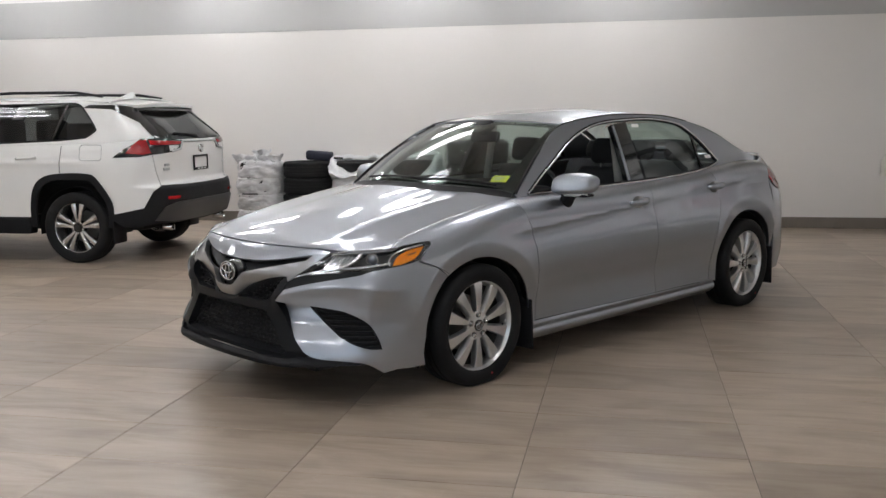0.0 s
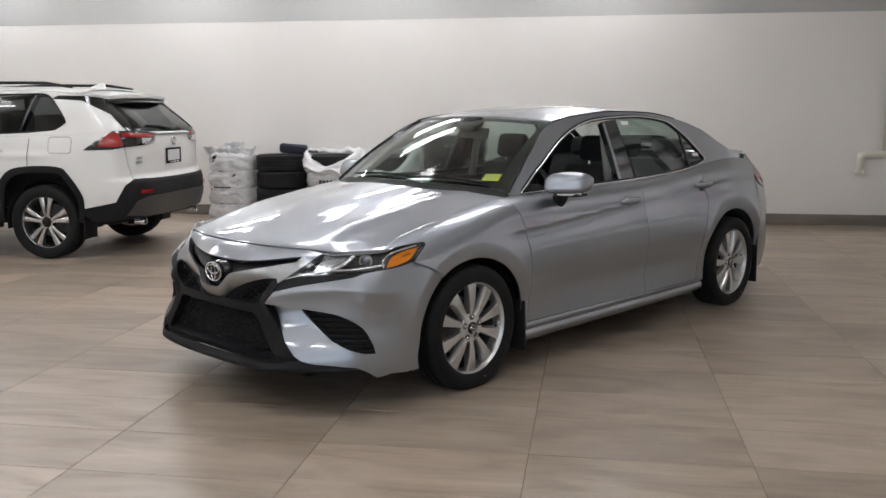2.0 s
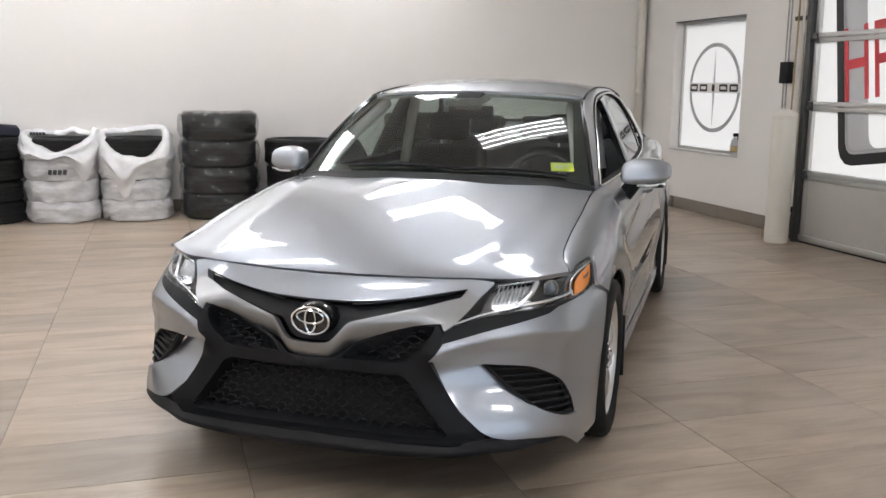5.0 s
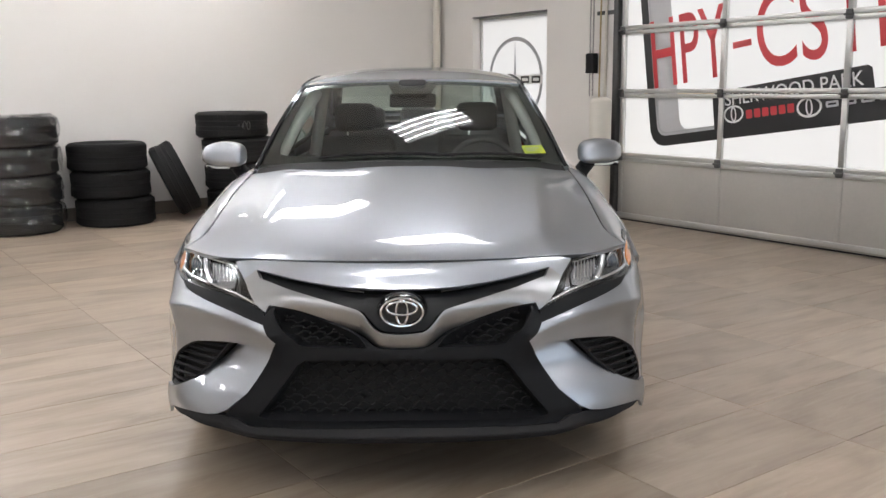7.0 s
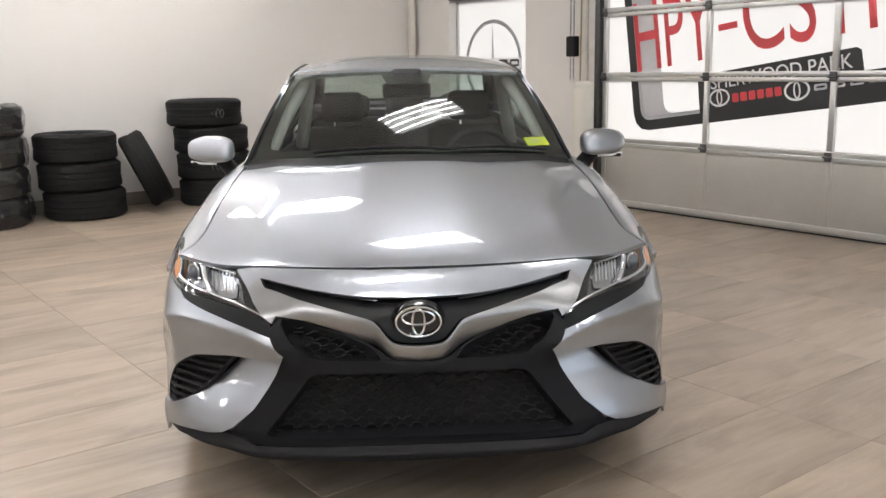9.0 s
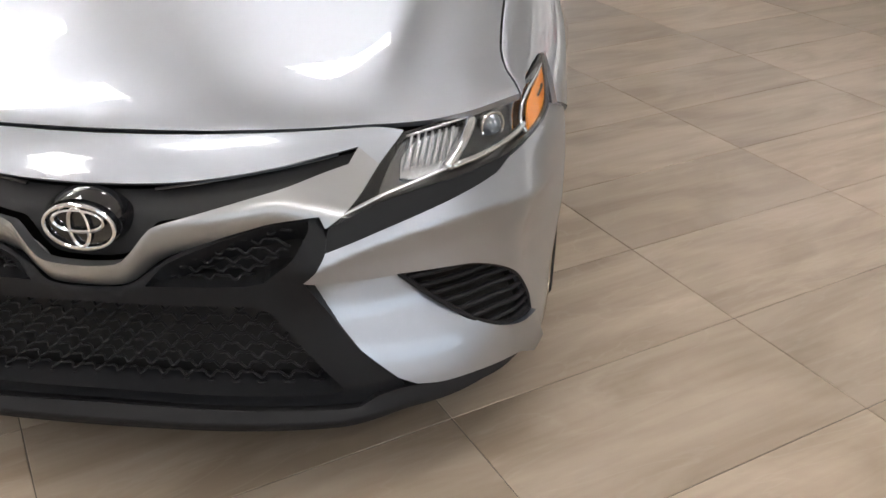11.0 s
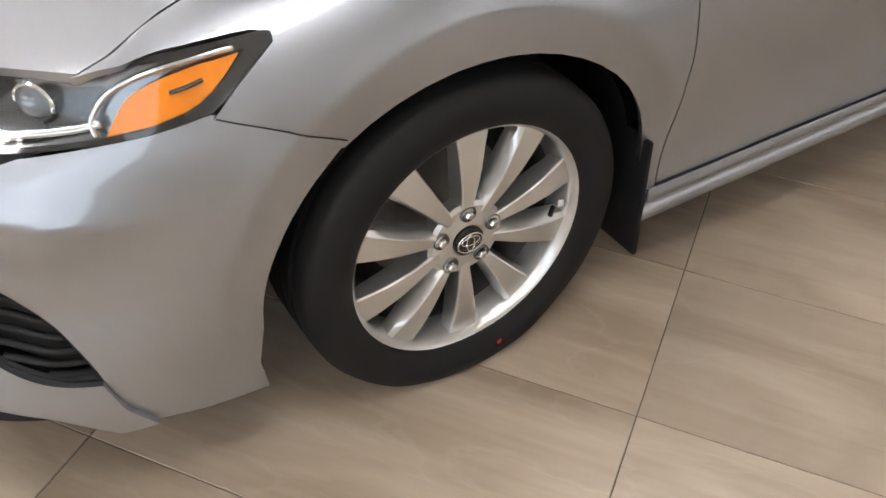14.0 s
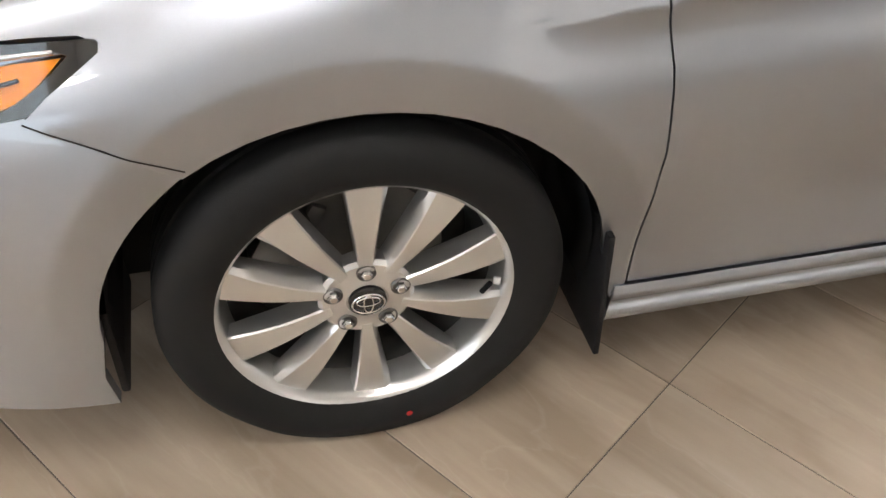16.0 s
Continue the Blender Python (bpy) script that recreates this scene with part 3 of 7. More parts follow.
MESH_BLACK = mat("satin_black_plastic", (0.008, 0.008, 0.0095), 0.45, Specular_IOR_Level=0.3)


def car_out(q):
    return (0, min(max(q.y, -0.3), 3.1), 0.5 if q.z < 0.95 else 0.8)


shoulder_line = knots([0.45, 0.55, 0.62, 0.72, 0.845, 1.0, 1.1, 1.2, 1.4], [0.515, 0.537, 0.558, 0.583, 0.600, 0.607, 0.600, 0.587, 0.57])


def arch_flare(y, z, c):
    """How far the skin stands out round the wheel arch whose axle is at y = c."""
    d = math.hypot(y - c, z - 0.33) - 0.485 if c else math.hypot((y - c) / 1.07, z - 0.33) - 0.432
    soft = math.sqrt(d * d + 0.008**2)
    return (0.020 * math.exp(-0.5 * (soft + d) / 0.085) - 0.10 * (soft - d)) * ramp(0.30, 0.50, z)


def swage(phi, z):
    """The shoulder under the headlamp: a soft rise from above, a quick fall into the hollow below."""
    h = z - shoulder_line(phi)
    r = math.sqrt(h * h + 0.006**2)
    above, below = 0.5 * (r + h), 0.5 * (r - h)
    return 0.040 * math.exp(-above * 13) - 0.052 * (1 - math.exp(-below * 11)) + 0.012 * ramp(0.09, 0.16, below)


def nose(phi, z):
    n, w, f = NOSE_N(z), NOSE_W(z), NOSE_F(z)
    s, c = abs(math.sin(phi)), abs(math.cos(phi))
    r = ((s / w) ** n + (c / f) ** n) ** (-1 / n)
    on = ramp(0.50, 0.60, abs(phi)) * (1 - ramp(1.12, 1.42, abs(phi)))
    if on and 0.30 < z:
        r += 0.013 * hump(abs(phi), 1.13, 0.05) * ramp(0.30, 0.36, z) * (1 - ramp(0.54, 0.60, z))
        r += on * swage(abs(phi), z) * ramp(0.40, 0.50, z) * (1 - ramp(0.67, 0.74, z))
    y = -0.3 - r * math.cos(phi)
    flare = arch_flare(y, z, 0) * ramp(-0.62, -0.45, y) if abs(phi) > 0.9 else 0
    return (r * math.sin(phi) + flare * math.copysign(1, phi), y, z)


def nx(x, z):
    """The nose's own coordinates of the point at a half-width x and a height z."""
    n, w, f = NOSE_N(z), NOSE_W(z), NOSE_F(z)
    return (math.atan2(x, f * max(1 - (x / w) ** n, 0) ** (1 / n)), z)


def ny(y, z):
    n, w, f = NOSE_N(z), NOSE_W(z), NOSE_F(z)
    return (math.atan2(w * max(1 - (abs(-0.3 - y) / f) ** n, 0) ** (1 / n), -0.3 - y), z)


def flank(z, y):
    x = SIDE_X(z) * SIDE_T(y)
    for c in (0, AXLE):
        x += arch_flare(y, z, c)
    h = z - (0.779 + 0.0575 * (y - 0.25))
    on = ramp(0.20, 0.42, y) * (1 - ramp(2.5, 3.0, y))
    r = math.sqrt(h * h + 0.003**2)
    above, below = 0.5 * (r + h), 0.5 * (r - h)
    x += on * (0.007 * math.exp(-above / 0.05) - 0.014 * (1 - math.exp(-below / 0.018)) + 0.007 * ramp(0.03, 0.14, below))
    x -= 0.011 * hump(z, 0.40, 0.10) * ramp(0.5, 0.9, y) * (1 - ramp(1.9, 2.3, y))
    return x


def side(y, b):
    zt = TOP_Z(y)
    e = zt - b
    if e < 0.15:
        t = e / 0.15 * math.pi / 2
        xs = flank(zt - 0.12, y)
        slack = 0.34 * ramp(0.5, 0.0, y)
        return (TOP_X(y) + (xs - TOP_X(y)) * ((1 - slack) * math.sin(t) + slack * (1 - math.cos(t))), y, zt - 0.12 * (1 - math.cos(t)))
    return (flank(b + 0.03, y), y, b + 0.03)


def sd(y, z):
    zt = TOP_Z(y)
    if z < zt - 0.12:
        return (y, z - 0.03)
    return (y, zt - 0.15 * math.acos(max(1 - max(zt - z, 0) / 0.12, 0)) / (math.pi / 2))


def upper(y, z):
    d = z - TOP_Z(y)
    return (TOP_X(y) - 0.42 * d - 0.15 * d * d, y, z)


def tail(phi, z):
    w, r0, n = TAIL_W(z), TAIL_R(z), 2.7
    s, c = abs(math.sin(phi)), abs(math.cos(phi))
    r = ((s / w) ** n + (c / r0) ** n) ** (-1 / n)
    return (r * math.sin(phi), 3.1 + r * math.cos(phi), z)


def tyy(y, z):
    w, r0, n = TAIL_W(z), TAIL_R(z), 2.7
    return (math.atan2(w * max(1 - ((y - 3.1) / r0) ** n, 0) ** (1 / n), y - 3.1), z)


def sym(half):
    """A loop across the middle from its left half, which starts and ends on the middle."""
    half = [np.array(q, float) for q in half]
    return chain(half, [q * (-1, 1) for q in half[::-1]])


def arch(c, a0, a1, a=0.394, b=0.353, n=18):
    """Wheel arch from angle a0 to a1 (degrees, 0 towards the rear, over the top)."""
    return [sd(c + a * math.cos(radians(t)), 0.33 + b * math.sin(radians(t))) for t in np.linspace(a0, a1, n)]


def narch(a0, a1, a=0.394, b=0.353, n=12):
    return [ny(a * math.cos(radians(t)), 0.33 + b * math.sin(radians(t))) for t in np.linspace(a0, a1, n)]


car = base("sedan", pose(0, 0, 0), "silver metallic four-door sedan with black mesh grille parked on the tiles", "car")

# front end, traced from the middle outwards
HOOD_EDGE = smooth_line([nx(0, 0.764), nx(0.165, 0.765), nx(0.30, 0.766), nx(0.455, 0.766), nx(0.53, 0.764), nx(0.578, 0.755)], 5)
SLOT_TOP = smooth_line([nx(0, 0.690), nx(0.163, 0.694), nx(0.295, 0.707), nx(0.412, 0.725), nx(0.497, 0.738)], 5)
SLOT_LOW = smooth_line([nx(0.480, 0.713), nx(0.429, 0.702), nx(0.293, 0.674), nx(0.162, 0.643), nx(0.130, 0.631)], 4) + smooth_line([nx(0.118, 0.618), nx(0.083, 0.576), nx(0.055, 0.564), nx(0, 0.560)], 4)
V_LOW = [nx(0.443, 0.618)] + smooth_line([nx(0.432, 0.640), nx(0.382, 0.634), nx(0.28, 0.608), nx(0.18, 0.571), nx(0.137, 0.546), nx(0.090, 0.517), nx(0.05, 0.509), nx(0, 0.508)], 5)
LAMP_IN = [nx(0.578, 0.752), nx(0.535, 0.708), nx(0.445, 0.619)]
CREASE = smooth_line([nx(0.399, 0.524), nx(0.506, 0.512), nx(0.576, 0.510)], 4)
VENT_TOP = smooth_line([nx(0.576, 0.510), nx(0.66, 0.499), nx(0.723, 0.482), nx(0.791, 0.430), nx(0.830, 0.364), ny(-0.638, 0.302)], 6)
VENT_LOW = smooth_line([ny(-0.638, 0.302), nx(0.815, 0.308), nx(0.75, 0.345), nx(0.69, 0.395), nx(0.633, 0.447), nx(0.576, 0.510)], 6)
TRIM_LOW = smooth_line([nx(0.434, 0.580), nx(0.544, 0.613), nx(0.65, 0.637), nx(0.745, 0.657)], 5) + [nx(0.770, 0.672)]
LAMP_LOW = smooth_line([nx(0.445, 0.619), nx(0.52, 0.650), nx(0.62, 0.666), nx(0.747, 0.676), nx(0.80, 0.682), ny(-0.50, 0.690), ny(-0.41, 0.707)], 5)
LAMP_TOP = smooth_line([nx(0.578, 0.752), nx(0.687, 0.765), ny(-0.53, 0.775), ny(-0.42, 0.789), ny(-0.335, 0.795)], 5)
LAMP_END = smooth_line([ny(-0.335, 0.795), ny(-0.312, 0.794), ny(-0.302, 0.786), ny(-0.308, 0.774), ny(-0.328, 0.758), ny(-0.365, 0.734), ny(-0.41, 0.707)], 4)
OUT = dict(out=car_out)

sheet("nose_panel", sym(chain(HOOD_EDGE, [LAMP_IN[1]], SLOT_TOP[::-1])), nose, SILVER, car, step=0.02, **OUT)


def slot_low_z(phi):
    p = np.array(SLOT_LOW)
    return float(np.interp(abs(phi), p[::-1, 0], p[::-1, 1]))


def v_bar(phi, z):
    """The bar under the slot: proud along its upper edge, rolled under below."""
    t = max(slot_low_z(phi) - z, -0.03) / 0.06
    x, y, z2 = nose(phi, z)
    d = (0.020 - 0.030 * abs(max(t, 0)) ** 1.6) * (1 - ramp(0.50, 0.72, abs(phi)))
    k = 1 + d / math.hypot(x, y + 0.3)
    return (x * k, -0.3 + (y + 0.3) * k, z2)


# bar set greyer than the body silver, partly for shade on its rolled-under face
sheet("grille_bar", sym(chain(SLOT_LOW[::-1], [SLOT_TOP[-1], LAMP_IN[1], LAMP_IN[2]], V_LOW)), v_bar, GREY_TRIM, car, "grey metallic V-shaped grille bar", step=0.016, flange=0.03, **OUT)
slot_loop = sym(chain(SLOT_TOP, SLOT_LOW))
slot = sheet("upper_grille", slot_loop, nose, MESH_BLACK, car, "black slot behind the emblem", step=0.03, lift=-0.035, flange=0, **OUT)


def on_nose(phi, z, lift=0.0):
    x, y, z2 = nose(phi, z)
    k = 1 + lift / math.hypot(x, y + 0.3)
    return (x * k, -0.3 + (y + 0.3) * k, z2)


bar = [nx(x, 0.668 + 0.055 * (x / 0.47) ** 1.3) for x in np.linspace(0.13, 0.47, 14)]
for s in (1, -1):
    part("grille_slat", tube([on_nose(s * p, z, -0.018) for p, z in bar], 0.006, 6, flat=0.6), GLOSS_BLACK, slot)

FRAME_OUT = chain(V_LOW[::-1], [nx(0.434, 0.578), nx(0.399, 0.524), nx(0.455, 0.434), nx(0.514, 0.350), nx(0.578, 0.290), nx(0.600, 0.268)], [nx(0.555, 0.244), nx(0.509, 0.242), nx(0.253, 0.245), nx(0, 0.248)])
LOWER_HALF = chain([nx(0, 0.476)], smooth_line([nx(0.28, 0.470), nx(0.318, 0.466), nx(0.345, 0.448)], 4), smooth_line([nx(0.468, 0.290), nx(0.478, 0.275), nx(0.455, 0.267)], 3), [nx(0, 0.272)])
UPPER_HOLE = chain([nx(0.112, 0.514), nx(0.30, 0.512)], smooth_line([nx(0.335, 0.518), nx(0.375, 0.556), nx(0.400, 0.600)], 3), [nx(0.416, 0.631)], smooth_line([nx(0.382, 0.628), nx(0.28, 0.602), nx(0.18, 0.565), nx(0.140, 0.541), nx(0.112, 0.514)], 3))


def v_low_z(phi):
    p = np.array(V_LOW)
    return float(np.interp(abs(phi), p[::-1, 0], p[::-1, 1]))


def frame_face(phi, z):
    """The surround tucks in behind the bar's lower edge."""
    tuck = (1 - ramp(0.0, 0.018, v_low_z(phi) - z)) * ramp(0.50, 0.54, z)
    return on_nose(phi, z, 0.004 - 0.010 * hump(z, 0.256, 0.02) - 0.022 * tuck)


frame_part = sheet("grille_frame", sym(FRAME_OUT), frame_face, DARK_PLASTIC, car, "dark grey moulded grille surround", holes=(sym(LOWER_HALF), UPPER_HOLE, [q * (-1, 1) for q in UPPER_HOLE][::-1]), step=0.02, flange=0.06, **OUT)


def mesh_grille(name, loop, rows_dz, parent, lift):
    """Wavy lattice bars, cut to a loop, before a black sheet that stands for the shade behind."""
    loop = np.array(loop)
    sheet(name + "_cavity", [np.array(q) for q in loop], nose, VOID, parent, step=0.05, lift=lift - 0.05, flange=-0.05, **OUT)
    bm = bmesh.new()
    lo, hi = loop.min(0), loop.max(0)
    period = 0.072
    for k in range(int((hi[1] - lo[1]) / rows_dz) + 2):
        z0, run = lo[1] + (k + 0.3) * rows_dz, []
        phis = np.arange(lo[0], hi[0], period / 10)
        pts = np.array([(p, z0 + 0.27 * rows_dz * math.sin(2 * math.pi * p / period + (math.pi if k % 2 else 0))) for p in phis])
        ok = inside(pts, loop)
        for q, o in list(zip(pts, ok)) + [(None, False)]:
            if o:
                run.append(on_nose(q[0], q[1], lift - 0.012 * (0.5 + 0.5 * math.cos(2 * math.pi * q[0] / period * 2))))
            elif run:
                if len(run) > 2:
                    tube(run, 0.0029, 5, bm=bm, flat=1.0)
                run = []
    return part(name, bm, MESH_BLACK, parent, "black honeycomb mesh", smooth=True)


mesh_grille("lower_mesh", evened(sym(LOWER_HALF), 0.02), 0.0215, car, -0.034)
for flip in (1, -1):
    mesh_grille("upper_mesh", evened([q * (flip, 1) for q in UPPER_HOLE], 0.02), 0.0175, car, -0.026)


# emblem: oval ring with plain ovals on a black ground
def oval(cx, cz, rx, rz, y, n=40):
    return [(cx + rx * math.cos(2 * math.pi * k / n), y, cz + rz * math.sin(2 * math.pi * k / n)) for k in range(n)]


EM_Z, EM_Y = 0.628, -0.962
emblem = part("emblem", turned([(0.0, 0.004), (0.9, 0.004), (1.0, 0.0), (1.0, -0.5)], 40, m=pose(0, EM_Y + 0.006, EM_Z, 90) @ Matrix.Diagonal((0.068, 0.047, 0.05, 1))), GLOSS_BLACK, car, "black oval badge with chrome ovals")
part("ring", tube(oval(0, EM_Z, 0.068, 0.046, EM_Y), 0.0042, 8, True), CHROME, emblem)
part("inner_oval", tube(oval(0, EM_Z, 0.019, 0.041, EM_Y), 0.0038, 6, True), CHROME, emblem)
part("inner_oval", tube(oval(0, EM_Z + 0.013, 0.049, 0.022, EM_Y), 0.0038, 6, True), CHROME, emblem)
part("badge_seat", turned([(0.0, 0.0), (1.0, 0.0), (1.12, -0.4), (1.12, -1.0)], 36, m=pose(0, EM_Y + 0.016, EM_Z, 90) @ Matrix.Diagonal((0.074, 0.051, 0.05, 1))), GLOSS_BLACK, emblem)

# bumper skins, side vents, lip
FANG = chain(CREASE, VENT_LOW[::-1], [ny(-0.618, 0.245), ny(-0.578, 0.194)], smooth_line([ny(-0.635, 0.186), nx(0.822, 0.234), nx(0.793, 0.248), nx(0.728, 0.259), nx(0.666, 0.263), nx(0.615, 0.272)], 4), [nx(0.578, 0.292), nx(0.514, 0.352), nx(0.455, 0.436)])
SKIN = chain(CREASE, VENT_TOP, [ny(-0.618, 0.245), ny(-0.578, 0.194), ny(-0.50, 0.187), ny(-0.398, 0.184), ny(-0.408, 0.25)], narch(180, 127), [ny(-0.32, 0.668)], LAMP_LOW[:-8:-1], [TRIM_LOW[-1]], TRIM_LOW[::-1])


def skin_face(phi, z):
    """The upper skin hangs over its lower edge."""
    return on_nose(phi, z, 0.008 * (1 - ramp(0.50, 0.56, z)) * ramp(0.42, 0.5, z) * (1 - ramp(0.95, 1.15, phi)))


both("front_bumper", SKIN, skin_face, SILVER, car, step=0.011, flange=0.022, **OUT)


def fang_face(phi, z):
    return on_nose(phi, z, 0.012 - 0.060 * ramp(0.28, 0.515, z) * (1 - ramp(0.95, 1.1, phi)))


both("bumper_corner", FANG, fang_face, SILVER, car, step=0.018, **OUT)
VENT = chain(VENT_TOP, VENT_LOW)
for mir in (False, True):
    cavity = sheet("side_vent", VENT, nose, VOID, car, "black slatted dummy vent in the bumper", step=0.03, lift=-0.04, flange=-0.036, mirror=mir, **OUT)
    rim_bm = tube([((-1 if mir else 1) * q[0], q[1], q[2]) for q in (on_nose(*p, -0.006) for p in VENT)], 0.006, 6, True)
    part("vent_rim", rim_bm, BLACK_PLASTIC, cavity)
    v = np.array(VENT)
    for k in range(8):
        run = []
        for phi in np.linspace(v[:, 0].min(), v[:, 0].max(), 60):
            z = 0.303 + 0.0245 * k + 0.05 * (1.15 - phi) ** 2 + 0.008
            if inside([(phi, z)], v)[0]:
                x, y, zz = on_nose(phi, z, -0.012)
                run.append(((-x if mir else x), y, zz))
        if len(run) > 3:
            part("vent_slat", tube(run, 0.0075, 6, flat=0.75), BLACK_PLASTIC, cavity, smooth=True)

LIP = chain([nx(0, 0.256), nx(0.253, 0.253), nx(0.500, 0.249), nx(0.545, 0.264), nx(0.60, 0.268), nx(0.666, 0.261), nx(0.728, 0.257), nx(0.793, 0.247), nx(0.835, 0.232)], [nx(0.80, 0.235), nx(0.74, 0.235), nx(0.667, 0.225), nx(0.53, 0.215), nx(0.25, 0.209), nx(0, 0.208)])


def lip_face(phi, z):
    return on_nose(phi, z, (0.020 + 0.030 * ramp(0.262, 0.222, z)) * (1 - 0.64 * ramp(0.60, 0.80, abs(phi))) - 0.012 * ramp(1.00, 1.15, abs(phi)))


sheet("front_lip", sym(LIP), lip_face, BLACK_PLASTIC, car, "black plastic chin spoiler", step=0.016, flange=0.06, **OUT)
both("lamp_trim", chain(LAMP_LOW[:16], [LAMP_LOW[18], TRIM_LOW[-1]], TRIM_LOW[::-1]), nose, DARK_PLASTIC, car, step=0.02, lift=-0.003, **OUT)

# thin black tube over the skins, for the shade in the bumper and wing joint
JOINT = smooth_line([ny(-0.410, 0.7085), ny(-0.365, 0.690), ny(-0.32, 0.670), ny(-0.27, 0.645), ny(-0.232, 0.624)], 4)


def joint_point(phi, z):
    """On whichever of the two skins lies further out."""
    x, y, z = nose(phi, z)
    return (max(x, side(*sd(y, z))[0]) + 0.0003, y, z)


for s in (1, -1):
    part("panel_gap", tube([(s * x, y, z) for x, y, z in (joint_point(p, z) for p, z in JOINT)], 0.0013, 5), VOID, car, smooth=True)

# headlamps
LAMP = chain(LAMP_TOP, LAMP_END, LAMP_LOW[::-1], LAMP_IN[::-1])
BOWL = mat("lamp_reflector", (0.75, 0.76, 0.78), 0.12, 1.0)
BOWL_RIB = mat("ribbed_lamp_reflector", (0.62, 0.63, 0.65), 0.22, 1.0)
CLEAR_DARK = mat("smoked_lamp_floor", (0.10, 0.102, 0.108), 0.15, 0.8)
BULB = mat("projector_glass", (0.16, 0.18, 0.21), 0.04, 0.5, Coat_Weight=1.0)
SMOKED = mat("smoked_chrome", (0.26, 0.265, 0.275), 0.14, 1.0)


def strip(points, width, lift, name, material, parent, mir, thick=0.006):
    """A moulded band that follows the lamp's face."""
    pts = smooth_line(points, 6)
    bm = bmesh.new()
    line = [on_nose(p, z, lift) for p, z in pts]
    tube([((-x if mir else x), y, z) for x, y, z in line], [width / 2] * len(line), 8, bm=bm, flat=1.0)
    return part(name, bm, material, parent, smooth=True)


for mir in (False, True):
    s = -1 if mir else 1
    lampbody = sheet("headlight", LAMP, nose, SMOKED, car, "clear headlight with chrome bands and an amber corner", step=0.02, lift=-0.030, flange=0.02, mirror=mir, **OUT)
    cover = sheet("cover", LAMP, nose, LENS, lampbody, "clear plastic cover", step=0.018, lift=0.002, flange=0.004, mirror=mir, **OUT)
    cover.visible_shadow = False
    sheet("bezel", chain(LAMP_TOP, LAMP_END, LAMP_LOW[::-1], LAMP_IN[::-1]), nose, GLOSS_BLACK, lampbody, "black border of the lamp", holes=[chain(smooth_line([nx(0.584, 0.745), nx(0.687, 0.758), nx(0.77, 0.766), ny(-0.45, 0.776), ny(-0.362, 0.783)], 4), smooth_line([ny(-0.345, 0.777), ny(-0.385, 0.744), ny(-0.43, 0.716)], 3), smooth_line([ny(-0.50, 0.697), nx(0.80, 0.689), nx(0.747, 0.683), nx(0.62, 0.673), nx(0.52, 0.652)], 4), [nx(0.558, 0.712)])], step=0.02, lift=-0.004, flange=0.012, mirror=mir, **OUT)
    sheet("amber_reflector", chain(smooth_line([nx(0.822, 0.694), ny(-0.47, 0.704), ny(-0.42, 0.722), ny(-0.385, 0.746), ny(-0.354, 0.774)], 4), smooth_line([ny(-0.41, 0.768), ny(-0.46, 0.756), ny(-0.505, 0.735), nx(0.822, 0.694)], 4)), nose, AMBER, lampbody, "amber side reflector", step=0.015, lift=-0.008, flange=0.004, mirror=mir, **OUT)
    strip([nx(0.818, 0.690), nx(0.808, 0.712), ny(-0.52, 0.742), ny(-0.47, 0.762), ny(-0.40, 0.775), ny(-0.360, 0.779)], 0.009, -0.008, "chrome_band", CHROME, lampbody, mir)
    strip([ny(-0.452, 0.737), ny(-0.425, 0.743), ny(-0.408, 0.748)], 0.006, -0.006, "reflector_mark", SHADE_MARK_STEEL, lampbody, mir)
    strip([nx(0.470, 0.636), nx(0.55, 0.662), nx(0.63, 0.677), nx(0.66, 0.682)], 0.010, -0.010, "chrome_band", CHROME, lampbody, mir)
    strip([nx(0.662, 0.680), nx(0.70, 0.715), nx(0.715, 0.748)], 0.026, -0.014, "chrome_band", BOWL, lampbody, mir)
    strip([nx(0.672, 0.682), nx(0.74, 0.688), nx(0.80, 0.697), nx(0.816, 0.704)], 0.016, -0.012, "chrome_band", CHROME, lampbody, mir)
    strip([nx(0.59, 0.742), nx(0.68, 0.752), nx(0.76, 0.757), ny(-0.51, 0.763)], 0.007, -0.010, "chrome_band", BOWL, lampbody, mir)
    sheet("reflector", chain(smooth_line([nx(0.575, 0.690), nx(0.61, 0.684), nx(0.652, 0.690)], 3), smooth_line([nx(0.692, 0.722), nx(0.700, 0.744), nx(0.655, 0.744), nx(0.605, 0.736), nx(0.58, 0.715)], 3)), nose, BOWL_RIB, lampbody, "ribbed bright reflector", step=0.015, lift=-0.022, flange=0.006, mirror=mir, **OUT)
    for k in range(7):
        strip([nx(0.592 + 0.013 * k, 0.692), nx(0.602 + 0.013 * k, 0.715), nx(0.608 + 0.013 * k, 0.740)], 0.0045, -0.019, "reflector_rib", SATIN, lampbody, mir, 0.004)
    p = on_nose(*nx(0.762, 0.722), -0.02)
    bulb = part("projector", turned([(0.0, 0.020), (0.010, 0.018), (0.020, 0.010), (0.026, 0.0)], 24, m=pose(s * p[0], p[1], p[2], 90, 0, s * 40)), BULB, lampbody, "glass projector lens")
    part("projector_ring", tube([(0.028 * math.cos(t), 0.028 * math.sin(t), 0) for t in np.linspace(0, 2 * math.pi, 24, False)], 0.0035, 6, True), CHROME, lampbody).matrix_basis = pose(s * p[0], p[1], p[2], 90, 0, s * 40)
